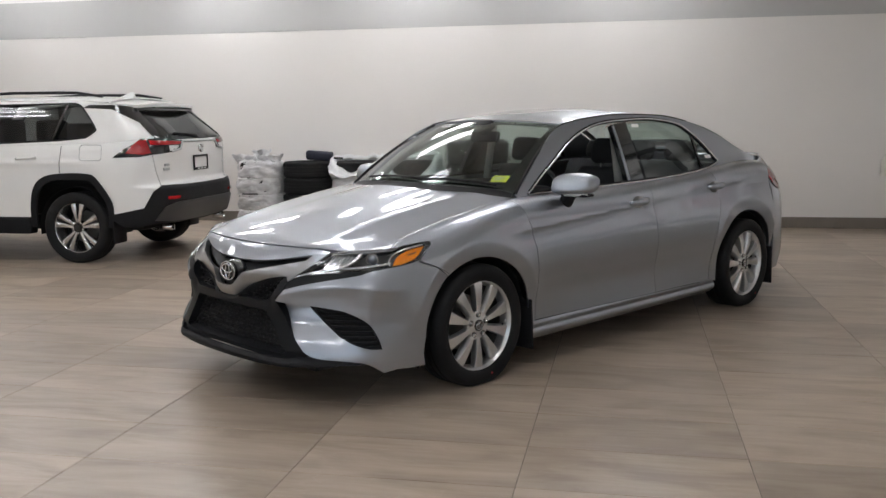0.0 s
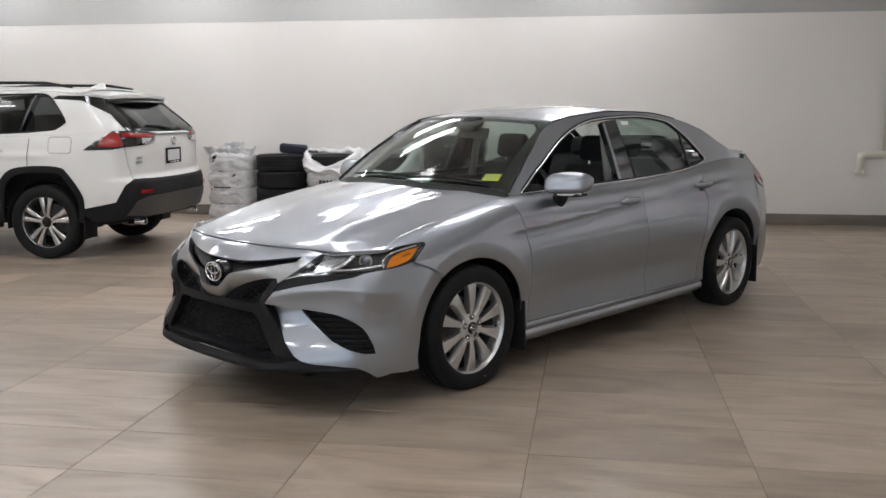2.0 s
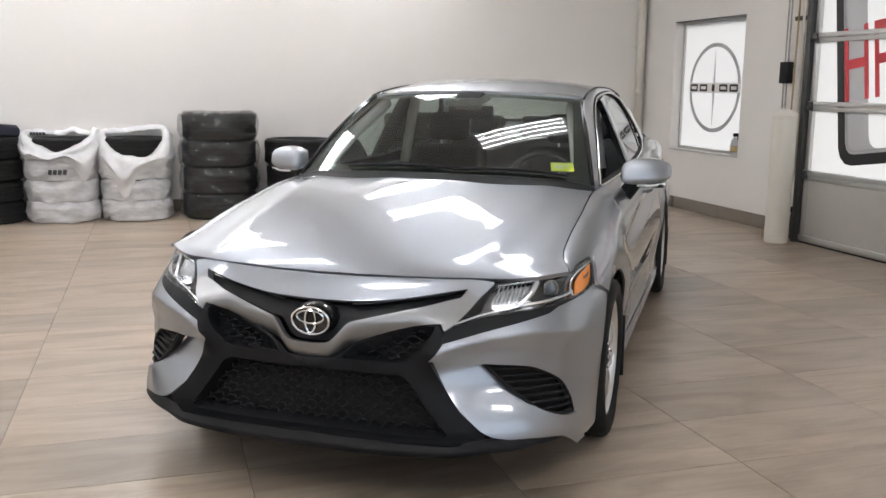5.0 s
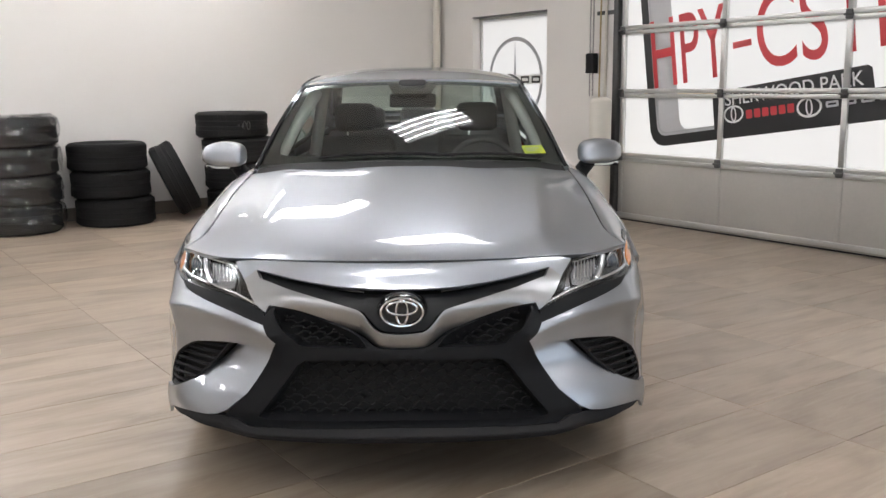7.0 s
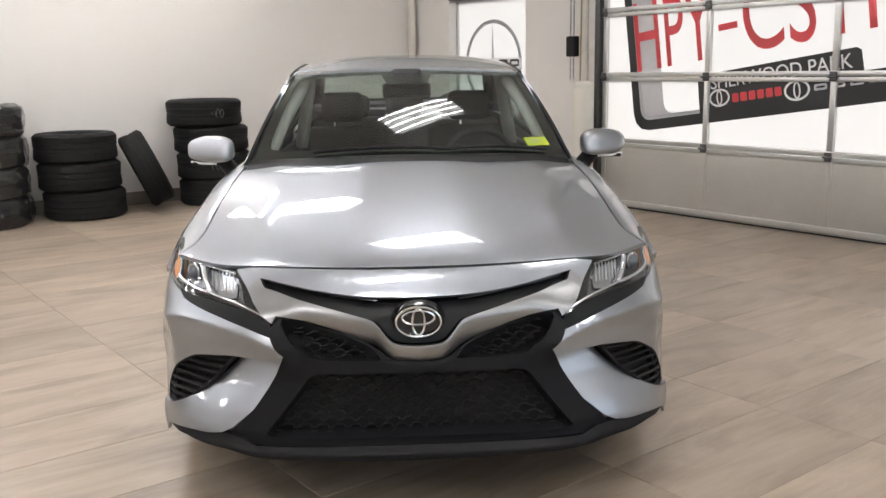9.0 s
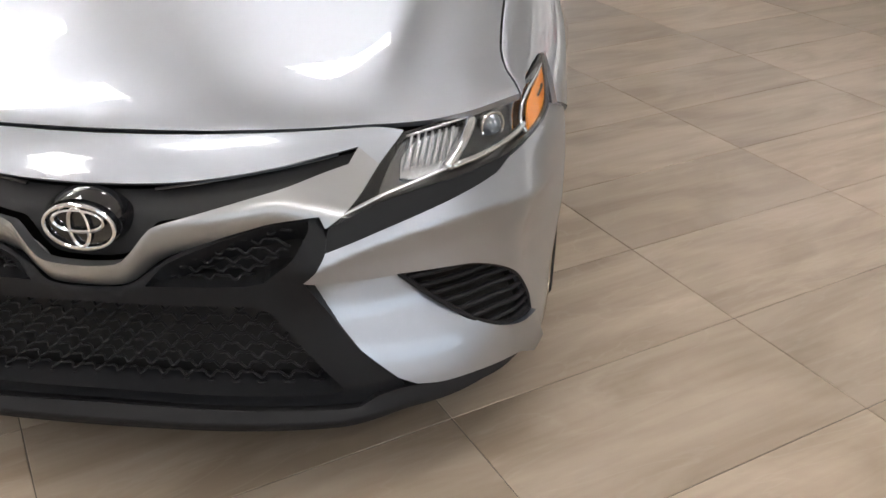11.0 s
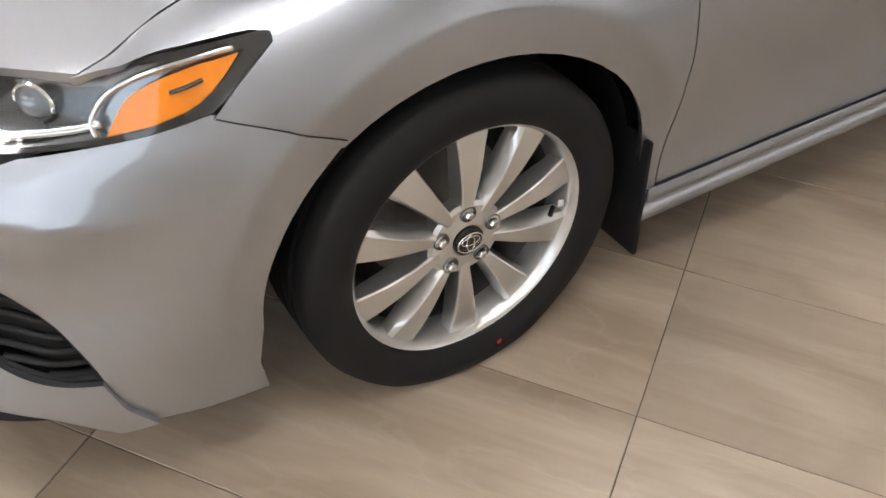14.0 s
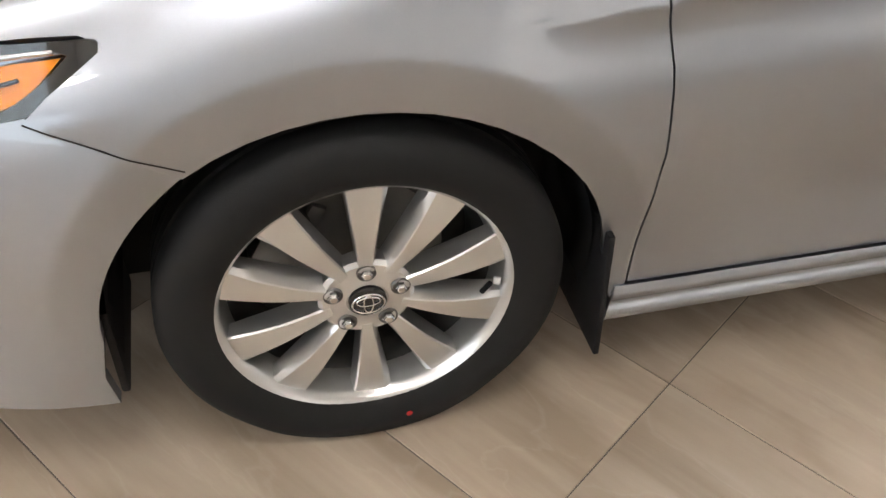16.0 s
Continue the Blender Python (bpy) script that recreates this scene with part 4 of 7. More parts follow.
    sheet("lamp_floor", chain([nx(0.69, 0.698), nx(0.80, 0.708), nx(0.80, 0.750), nx(0.722, 0.747)]), nose, CLEAR_DARK, lampbody, step=0.02, lift=-0.026, flange=0, mirror=mir, **OUT)

# bonnet
HOOD_W = 0.772
YF = knots(np.linspace(0, 1, 9), [nose(*nx(HOOD_W * k, 0.766))[1] for k in np.linspace(0, 1, 9)])


def hood_height(a, t):
    g = ((max(t, 0) + 0.012) ** 0.62 - 0.012**0.62) / (1.012**0.62 - 0.012**0.62)
    zf, zr = 0.766 + 0.008 * a**3 - 0.008 * hump(a, 0.80, 0.13), 1.003 - 0.048 * a**2.2
    z = zf + (zr - zf) * g
    z += 0.012 * hump(a, 0.66 + 0.10 * t, 0.085) * ramp(0, 0.25, t) * (1 - 0.5 * t)
    return z - 0.007 * hump(a, 0.42, 0.16) * ramp(0, 0.3, t)


def hood(xi, t):
    a = abs(xi)
    y = YF(a) + t * (0.17 + 0.25 * a**2.5 - YF(a))
    y1 = YF(1) + t * (0.42 - YF(1))
    z = hood_height(a, t) + (TOP_Z(y1) - hood_height(1, t)) * a**3.5
    return (xi * (TOP_X(y1) - 0.003), y, z)


sheet("bonnet", chain([(-1, 0.006), (1, 0.006)], [(1, 1), (-1, 1)]), hood, SILVER, car, step=0.045, flange=0.014, **OUT)

# front wings
SEAM_F = [(0.36, TOP_Z(0.36) - 0.002), sd(0.385, 0.90), sd(0.412, 0.82), sd(0.437, 0.70), sd(0.449, 0.56), sd(0.446, 0.275)]
WING = chain([(y, TOP_Z(y) - 0.002) for y in np.linspace(-0.56, 0.35, 17)], SEAM_F, [sd(0.425, 0.232)], arch(0, 2, 127), [sd(-0.32, 0.672)], [sd(-0.412, 0.708), sd(-0.374, 0.738), sd(-0.330, 0.766), sd(-0.308, 0.780), sd(-0.306, 0.789), sd(-0.330, 0.794)], [sd(-0.42, 0.786), sd(-0.50, 0.777)])
both("front_wing", WING, side, SILVER, car, step=0.011, **OUT)


def shift(line, dy):
    return [(y + dy, b) for y, b in line]


# doors
SEAM_M = [(1.612, TOP_Z(1.61) - 0.002), sd(1.632, 0.90), sd(1.648, 0.56), sd(1.655, 0.262)]
SEAM_R = [(2.43, TOP_Z(2.43) - 0.002), sd(2.455, 0.90), sd(2.455, 0.80), sd(2.395, 0.66), sd(2.345, 0.52), sd(2.318, 0.36), sd(2.312, 0.258)]
FRONT_DOOR = chain([(y, TOP_Z(y) - 0.002) for y in np.linspace(0.364, 1.606, 18)], shift(SEAM_M, -0.0013), shift(SEAM_F[::-1], 0.0035))
REAR_DOOR = chain([(y, TOP_Z(y) - 0.002) for y in np.linspace(1.618, 2.424, 12)], shift(SEAM_R, -0.0025), shift(SEAM_M[::-1], 0.0013))
doors = both("front_door", FRONT_DOOR, side, SILVER, car, step=0.016, label="", **OUT)
rear_doors = both("rear_door", REAR_DOOR, side, SILVER, car, step=0.016, **OUT)
QUARTER = chain([(y, TOP_Z(y) - 0.002) for y in np.linspace(2.436, 3.25, 12)], [sd(3.25, 0.21)], [sd(3.222, 0.21), sd(3.222, 0.25)], arch(AXLE, 3, 176, 0.412, 0.382), [sd(2.405, 0.24), sd(2.322, 0.258)], shift(SEAM_R[::-1], 0.0025))
both("rear_wing", QUARTER, side, SILVER, car, step=0.016, **OUT)


def sill(y, z):
    x = flank(max(z, 0.16), y) + 0.008 * hump(z, 0.256, 0.014) - 0.010 * hump(z, 0.228, 0.012) + 0.006 * hump(z, 0.200, 0.016) - 0.25 * max(0.19 - z, 0)
    return (x, y, z)


both("sill", chain([(0.425, 0.272), (2.35, 0.2555), (2.395, 0.225), (2.36, 0.172), (0.46, 0.166), (0.415, 0.19)]), sill, SILVER, car, step=0.012, lift=0.005, flange=0.03, **OUT)

# glasshouse
DLO = chain(smooth_line([(0.545, 0.964), (0.701, 1.060), (0.836, 1.132), (1.057, 1.250), (1.267, 1.324), (1.465, 1.360), (1.717, 1.374), (1.991, 1.378), (2.254, 1.352), (2.375, 1.314), (2.531, 1.208), (2.635, 1.108)], 5), smooth_line([(2.668, 1.080), (2.668, 1.068), (2.64, 1.056)], 3), smooth_line([(2.529, 1.034), (2.295, 1.009), (1.979, 0.992), (1.646, 0.981), (1.211, 0.974), (0.985, 0.970), (0.60, 0.964)], 5))
ROOFLINE = [(y, RAIL_Z(y)) for y in np.linspace(0.45, 3.32, 60)]
both("roof_pillar", chain(ROOFLINE, [(y, TOP_Z(y)) for y in np.linspace(3.32, 0.46, 40)]), upper, SILVER, car, holes=[DLO], step=0.025, flange=0.02, **OUT)
f_top = [q for q in DLO[:40] if q[0] < 1.52]
f_low = [q for q in DLO[40:] if q[0] < 1.48]
r_top = [q for q in DLO[:57] if 1.70 < q[0]]
r_low = [q for q in DLO[57:] if q[0] > 1.68]
PILLAR_B = chain([(1.49, 0.985), (1.535, 1.344), (1.705, 1.362), (1.675, 0.994)])
PILLAR_Q = chain([(2.405, 1.022), (2.425, 1.024), (2.455, 1.272), (2.435, 1.28)])
for mir in (False, True):
    sheet("pillar_trim", PILLAR_B, upper, GLOSS_BLACK, car, "gloss black centre pillar", step=0.03, lift=-0.002, flange=0.03, mirror=mir, **OUT)
    sheet("door_frame_edge", [(1.499, 0.992), (1.522, 0.994), (1.562, 1.338), (1.543, 1.336)], upper, SILVER, doors[mir], "silver edge of the door frame", step=0.03, lift=0.003, flange=0.004, mirror=mir, **OUT)
    sheet("pillar_trim", PILLAR_Q, upper, GLOSS_BLACK, car, step=0.03, lift=-0.003, flange=0.01, mirror=mir, **OUT)
    rear_glass = sheet("side_window", chain(r_top, r_low), upper, GLASS, rear_doors[mir], "closed tinted rear side window", step=0.06, lift=-0.008, flange=0.004, mirror=mir, **OUT)
    rear_glass.visible_shadow = False
    if mir:
        g = sheet("side_window", chain(f_top, f_low), upper, GLASS, doors[1], "closed front side window", step=0.06, lift=-0.008, flange=0.004, mirror=True, **OUT)
        g.visible_shadow = False
    s = -1 if mir else 1
    line = [upper(*q) for q in DLO]
    part("window_trim", tube([(s * (x + 0.004), y, z) for x, y, z in line], 0.0055, 6, True), CHROME, car, "thin chrome window surround", smooth=True)
    seal = [upper(*q) for q in evened(DLO, 0.06)]
    part("window_seal", tube([(s * (x - 0.012), y, z) for x, y, z in seal], 0.014, 6, True), BLACK_PLASTIC, car, smooth=True)
tagged(doors[0], "silver front door with its window rolled down")


def screen(xi, t):
    a = xi * xi
    b = Vector((0.722 * xi, 0.235 + 0.225 * a, 1.003 - 0.034 * a))
    c = Vector((0.562 * xi, 0.985 + 0.075 * a, 1.372 - 0.022 * a))
    p = b.lerp(c, t)
    return tuple(p + Vector((0, -0.45, 0.89)) * 0.030 * 4 * t * (1 - t))


ws = sheet("windscreen", chain([(-1, 0), (1, 0), (1, 1), (-1, 1)]), screen, GLASS, car, "green-tinted laminated windscreen", step=0.06, flange=0.005, **OUT)
ws.visible_shadow = False
sheet("screen_border", chain([(-1, 0), (1, 0), (1, 1), (-1, 1)]), screen, GLOSS_BLACK, ws, "black printed glass border", holes=[chain(smooth_line([(-0.80, 0.11), (0, 0.085), (0.80, 0.11)], 6), smooth_line([(0.885, 0.14), (0.905, 0.22)], 3), smooth_line([(0.925, 0.90), (0.90, 0.945)], 3), [(0.22, 0.955), (0.16, 0.80), (-0.16, 0.80), (-0.22, 0.955)], smooth_line([(-0.90, 0.945), (-0.925, 0.90)], 3), smooth_line([(-0.905, 0.22), (-0.885, 0.14)], 3))], step=0.05, lift=-0.006, flange=0, **OUT)


def roof(xi, t):
    a = abs(xi)
    y = (0.985 + 0.075 * a * a) * (1 - t) + 2.43 * t
    zr = RAIL_Z(max(y, 1.06))
    x = upper(y, zr)[0]
    crown = 0.020 + 0.030 * math.sin(math.pi * min(max(t * 0.9 + 0.12, 0), 1))
    z = zr + crown * (1 - a**2.6)
    return (xi * x, y, z)


sheet("roof", chain([(-0.985, 0.004), (0.985, 0.004), (0.985, 1), (-0.985, 1)]), roof, SILVER, car, step=0.06, **OUT)
for s in (1, -1):
    part("roof_moulding", tube([(s * (upper(y, RAIL_Z(y))[0] - 0.004), y, RAIL_Z(y) + 0.002) for y in np.linspace(1.05, 2.45, 24)], 0.006, 6), BLACK_PLASTIC, car, "black roof drip strip", smooth=True)
    part("screen_seal", tube([tuple(Vector(screen(s, t)) + Vector((s * 0.004, 0, 0))) for t in np.linspace(0, 1, 14)], 0.009, 6), BLACK_PLASTIC, car, smooth=True)


def backlight(xi, t):
    y = 2.43 + 0.67 * t + 0.03 * (1 - xi * xi) * (t - 0.5)
    z = RAIL_Z(y)
    return (xi * (upper(y, z)[0] - 0.002), y, z + 0.020 * (1 - abs(xi) ** 2.6) + 0.012 * math.sin(math.pi * min(max(t, 0), 1)))


rg = sheet("rear_window", chain([(-0.985, 0.006), (0.985, 0.006), (0.985, 1), (-0.985, 1)]), backlight, GLASS, car, "tinted rear window", step=0.07, flange=0.004, **OUT)
rg.visible_shadow = False
sheet("rear_border", chain([(-0.985, 0.006), (0.985, 0.006), (0.985, 1), (-0.985, 1)]), backlight, GLOSS_BLACK, rg, holes=[chain([(-0.86, 0.07), (0.86, 0.07), (0.88, 0.92), (-0.88, 0.92)])], step=0.06, lift=-0.005, flange=0, **OUT)


def deck(xi, t):
    y = 3.10 + 0.60 * t - 0.06 * xi * xi * t
    z = RAIL_Z(y) + 0.020 * (1 - abs(xi) ** 2.6) + 0.012 * ramp(0.7, 1, t)
    return (xi * min(upper(y, min(z, TOP_Z(y) + 0.05))[0], 0.70) * (1 - 0.10 * t * t), y, z)


sheet("boot_lid", chain([(-0.985, 0.008), (0.985, 0.008), (0.985, 1), (-0.985, 1)]), deck, SILVER, car, step=0.06, flange=0.03, **OUT)
TAIL_HALF = sym(chain([(0, 1.07)], [(p, 1.07) for p in np.linspace(0.2, 1.15, 8)], [tyy(3.255, 1.035), tyy(3.255, 0.215)], [(p, 0.215) for p in np.linspace(1.3, 0, 10)]))
LAMP_T = chain(smooth_line([tyy(3.27, 0.93), tyy(3.36, 0.975), tyy(3.55, 0.985)], 4), [(0.55, 0.985), (0.52, 0.86)], smooth_line([tyy(3.60, 0.835), tyy(3.45, 0.83), tyy(3.33, 0.865), tyy(3.27, 0.93)], 4))
sheet("rear_bumper", TAIL_HALF, tail, SILVER, car, holes=[LAMP_T, [q * (-1, 1) for q in LAMP_T][::-1]], step=0.04, **OUT)
for mir in (False, True):
    t = sheet("tail_light", LAMP_T, tail, RED_LENS, car, "red and clear wrap-round tail light", step=0.03, lift=0.004, mirror=mir, **OUT)
    part("lamp_edge", tube([((-1 if mir else 1) * q[0], q[1], q[2]) for q in (tail(*p) for p in LAMP_T)], 0.009, 6, True), GLOSS_BLACK, t, smooth=True)
    sheet("clear_band", chain([tyy(3.40, 0.905), tyy(3.62, 0.905), tyy(3.62, 0.862), tyy(3.46, 0.857)]), tail, BOWL, t, step=0.03, lift=0.009, flange=0.004, mirror=mir, **OUT)

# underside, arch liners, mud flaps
# plain boxes block the view through; their black stands for the shade beneath
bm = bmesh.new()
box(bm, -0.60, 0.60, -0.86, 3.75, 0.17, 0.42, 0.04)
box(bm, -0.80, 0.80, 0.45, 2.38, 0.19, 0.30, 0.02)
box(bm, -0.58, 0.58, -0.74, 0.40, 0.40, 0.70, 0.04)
part("underbody", bm, VOID, car, "plain underbody boxes in shade black")
for s in (1, -1):
    for c in (0, AXLE):
        bm = bmesh.new()
        rows = []
        for x in (0.56, 0.72, 0.852):
            rows.append([bm.verts.new((s * x, c + (0.388 + 0.02 * (0.852 - x)) * math.cos(radians(a)), 0.33 + 0.365 * math.sin(radians(a)))) for a in np.linspace(-12, 192, 28)])
        for a, b in zip(rows, rows[1:]):
            for i in range(27):
                bm.faces.new((a[i], a[i + 1], b[i + 1], b[i]))
        bm.faces.new(rows[0])
        part("arch_liner", bm, VOID if c else BLACK_PLASTIC, car, smooth=True)
        if not c:
            # plate added to hide lit floor ahead of the wheel, where shade should lie
            part("splash_guard", boxed(min(s * 0.58, s * 0.845), max(s * 0.58, s * 0.845), -0.402, -0.388, 0.155, 0.34, 0.004), BLACK_PLASTIC, car, "black liner plate added before the wheel")
        y0 = c + (0.372 if c else 0.392)
        bm = boxed(min(s * 0.70, s * 0.905), max(s * 0.70, s * 0.905), y0, y0 + 0.012, 0.115, 0.40, 0.004)
        for v in bm.verts:
            v.co.y += 0.06 * max(0.33 - v.co.z, 0) - 0.02 * max(v.co.z - 0.33, 0)
        part("mud_flap", bm, BLACK_PLASTIC, car, "black mud flap")

# door handles
for doors_pair, y, z in ((doors, 1.47, 0.862), (rear_doors, 2.425, 0.905)):
    for k, s in ((0, 1), (1, -1)):
        xs = flank(z, y)
        pts = [(s * (xs - 0.006 + 0.040 * math.sin(math.pi * t) ** 0.5), y - 0.10 + 0.20 * t, z + 0.010 * t) for t in np.linspace(0, 1, 14)]
        h = part("door_handle", tube(pts, [0.010 + 0.008 * math.sin(math.pi * t) for t in np.linspace(0, 1, 14)], 10, flat=1.3), SILVER, doors_pair[k], smooth=True)
        # flat grey disc on the skin paints the cup's shade; no recess is cut
        cup = turned([(0.0, 0.0), (0.8, 0.0), (1.0, 0.0015)], 24, m=pose(s * (xs + 0.001), y - 0.015, z - 0.002, 0, s * 90) @ Matrix.Diagonal((0.042, 0.062, 1, 1)))
        part("handle_cup", cup, GREY_TRIM, h, smooth=True)


# wing mirrors
def mirror_shape(s):
    """A wedge-like shell: flat underneath, its top falling towards the tip, the back cut for the glass."""
    bm = bmesh.new()
    bmesh.ops.create_uvsphere(bm, u_segments=40, v_segments=24, radius=1)
    for v in bm.verts:
        x, y, z = [math.copysign(abs(c) ** 0.62, c) for c in v.co]
        tall = 1 - 0.20 * ramp(-0.1, 1.0, x) if z > 0 else 1 - 0.10 * ramp(0.2, 1.0, x)
        up = 0.070 * z * tall if z > 0 else 0.052 * z * tall
        deep = 0.085 if y < 0 else 0.060
        v.co = (s * (0.935 + 0.114 * x), 0.752 + deep * y * (1 - 0.18 * x) + 0.040 * x + 0.014 * z, 1.014 + up + 0.004 * x)
    return bm


for s in (1, -1):
    m = part("door_mirror", mirror_shape(s), SILVER, car, "silver door mirror on a black foot", smooth=True)
    part("mirror_foot", tube([(s * 0.795, 0.775, 0.875), (s * 0.84, 0.770, 0.910), (s * 0.885, 0.762, 0.970)], [0.052, 0.048, 0.044], 12, flat=0.8), BLACK_PLASTIC, m, smooth=True)
    part("mirror_base", boxed(min(s * 0.85, s * 1.02), max(s * 0.85, s * 1.02), 0.705, 0.805, 0.950, 0.966, 0.008), BLACK_PLASTIC, m)
    part("indicator", tube([(s * 0.90, 0.680, 0.960), (s * 0.965, 0.692, 0.960), (s * 1.025, 0.732, 0.966)], 0.0055, 8), PAPER, m, "pale indicator strip", smooth=True)
    part("mirror_glass", boxed(min(s * 0.86, s * 1.0), max(s * 0.86, s * 1.0), 0.808, 0.824, 0.975, 1.062, 0.006), CHROME, m)

# wipers and cowl
def cowl(xi, t):
    a = Vector(hood(xi, 1.0)) + Vector((0, 0, -0.014))
    return tuple(a.lerp(Vector(screen(xi, 0.05)) + Vector((0, 0, -0.004)), t))


sheet("cowl", chain([(-0.99, -0.3), (0.99, -0.3), (0.99, 1), (-0.99, 1)]), cowl, BLACK_PLASTIC, car, step=0.08, flange=0, **OUT)
for x0, x1 in ((-0.42, 0.20), (0.12, 0.62)):
    bm = bmesh.new()
    line = [Vector(screen(x / 0.72, 0.055 + 0.02 * math.sin(math.pi * (x - x0) / (x1 - x0)))) + Vector((0, -0.006, 0.014)) for x in np.linspace(x0, x1, 12)]
    tube(line, 0.007, 6, bm=bm)
    part("wiper", bm, BLACK_PLASTIC, car)


# ---- wheels ----
def tyre_profile(r, rim, half):
    """Section of a tyre round its axle, from the inner bead over the tread to the outer bead: (radius, along the axle)."""
    out = [(rim, -half * 0.78), (rim + 0.006, -half * 0.86), (rim + 0.35 * (r - rim), -half * 1.0), (r - 0.022, -half * 0.97), (r - 0.008, -half * 0.86), (r - 0.002, -half * 0.74)]
    for k in (-0.42, 0.0, 0.42):
        c = half * k
        out += [(r, c - 0.010), (r - 0.006, c - 0.008), (r - 0.006, c + 0.004), (r, c + 0.006)]
    out += [(r - 0.002, half * 0.74), (r - 0.008, half * 0.86), (r - 0.022, half * 0.97), (r - 0.040, half * 1.0), (rim + 0.35 * (r - rim), half * 1.01), (rim + 0.012, half * 0.90), (rim + 0.005, half * 0.86), (rim, half * 0.80)]
    return out


def spoke_mesh(rim_r, twin):
    """One flat-faced blade that widens from hub to rim, along +x, its face towards +z, one edge cut back to a sloping flank."""
    bm = bmesh.new()
    cols = []
    for t in np.linspace(0, 1, 11):
        r = 0.060 + t * (rim_r - 0.066)
        w = 0.0125 + 0.0215 * t**1.1
        top = 0.001 + 0.012 * math.sin(math.pi * (0.10 + t * 0.72)) - 0.004 * t * t
        low = -0.036 + 0.012 * t
        dip = 0.0065 * math.sin(math.pi * min(t * 1.1, 1))
        cut = w * (0.30 + 0.34 * (1 - t) ** 1.5)
        sect = [(-w * 1.08, low), (-w, top - 0.0040), (-w + 0.0025, top - 0.0008), (w - cut, top + 0.001), (w - cut + 0.002, top), (w, top - 0.006 - 2 * dip), (w * 1.08, low)]
        cols.append([bm.verts.new((r, twin * y, z)) for y, z in sect])
    for a, b in zip(cols, cols[1:]):
        for i in range(6):
            bm.faces.new((a[i], a[i + 1], b[i + 1], b[i]))
    bm.faces.new(cols[0]), bm.faces.new(cols[-1])
    return bm


def sedan_wheel():
    """A wheel with its axle along +z, face up; returns the rim, the parent of the other parts."""
    face = 0.068
    rim = part("wheel", turned([(0.196, -0.095), (0.207, -0.09), (0.207, -0.05), (0.209, 0.0), (0.219, 0.030), (0.2275, 0.066), (0.2325, 0.085), (0.2385, 0.090), (0.2385, 0.078), (0.2335, 0.064), (0.222, 0.0), (0.214, -0.09)], 64, True), ALLOY, car, "ten-spoke silver alloy wheel with black tyre", smooth=40)
    # ring darker than the silver rim paints the shade between the spokes
    part("barrel", turned([(0.2150, 0.024), (0.2168, 0.026), (0.207, 0.0), (0.203, -0.02), (0.200, -0.088), (0.197, -0.088), (0.200, -0.02), (0.205, 0.0)], 56, True), SHADE_MARK_STEEL, rim, "inner barrel coloured dark for its shade", smooth=40)
    bm = turned(tyre_profile(TYRE_R, 0.2345, 0.106), 96, True)
    for v in bm.verts:
        # the loaded tyre lies flat on the floor and bulges a little above it
        v.co.z += math.copysign(0.006, v.co.z) * hump(v.co.y, -0.285, 0.035) * (abs(v.co.z) > 0.09)
        v.co.y = max(v.co.y, 0.0005 - HUB_Z)
    part("tyre", bm, RUBBER, rim, "black road tyre", smooth=50)
    shapes = {}
    for k in range(10):
        twin = 1 if k % 2 else -1
        if twin not in shapes:
            shapes[twin] = part("spoke", spoke_mesh(0.236, twin), ALLOY, rim, smooth=28)
            ob = shapes[twin]
        else:
            ob = new("spoke", shapes[twin].data)
            ob.parent = rim
        ob.matrix_basis = pose(0, 0, face, 0, 0, 90 + 36 * k + twin * 1.2)
    part("hub", turned([(0.0, -0.03), (0.076, -0.03), (0.078, -0.002), (0.071, 0.004), (0.046, 0.003), (0.034, 0.008), (0.033, 0.006)], 40, m=pose(0, 0, face)), ALLOY, rim, smooth=40)
    cap = part("hub_cap", turned([(0.0, 0.017), (0.024, 0.0155), (0.0305, 0.012), (0.0315, 0.0)], 32, m=pose(0, 0, face)), GLOSS_BLACK, rim, "black hub cap with chrome ovals", smooth=40)
    part("cap_ring", tube([(0.026 * math.cos(t), 0.020 * math.sin(t), face + 0.0165) for t in np.linspace(0, 2 * math.pi, 28, False)], 0.0016, 5, True), CHROME, rim)
    part("cap_oval", tube([(0.008 * math.cos(t), 0.018 * math.sin(t), face + 0.0172) for t in np.linspace(0, 2 * math.pi, 20, False)], 0.0013, 5, True), CHROME, rim)
    part("cap_oval", tube([(0.019 * math.cos(t), 0.005 + 0.009 * math.sin(t), face + 0.0172) for t in np.linspace(0, 2 * math.pi, 20, False)], 0.0013, 5, True), CHROME, rim)
    nut = None
    for k in range(5):
        a = radians(90 + 72 * k)
        if nut is None:
            # wells darker than the alloy around them, painting the shade of the nut holes
            well = part("nut_well", turned([(0.0, 0.0035), (0.0128, 0.0035), (0.0150, 0.0085), (0.0162, 0.0070), (0.0165, -0.02)], 20), STEEL, rim, smooth=40)
            nut = part("lug_nut", turned([(0.0, 0.0165), (0.006, 0.016), (0.0085, 0.0135), (0.0098, 0.010), (0.0098, -0.01)], 6), CHROME, rim, smooth=30)
            o, w = nut, well
        else:
            o, w = new("lug_nut", nut.data), new("nut_well", well.data)
            o.parent = w.parent = rim
        o.matrix_basis = w.matrix_basis = pose(0.057 * math.cos(a), 0.057 * math.sin(a), face)
    part("brake_disc", turned([(0.0, -0.055), (0.075, -0.055), (0.078, -0.04), (0.150, -0.04), (0.150, -0.062), (0.0, -0.062)], 48), STEEL, rim, "grey steel brake disc", smooth=40)
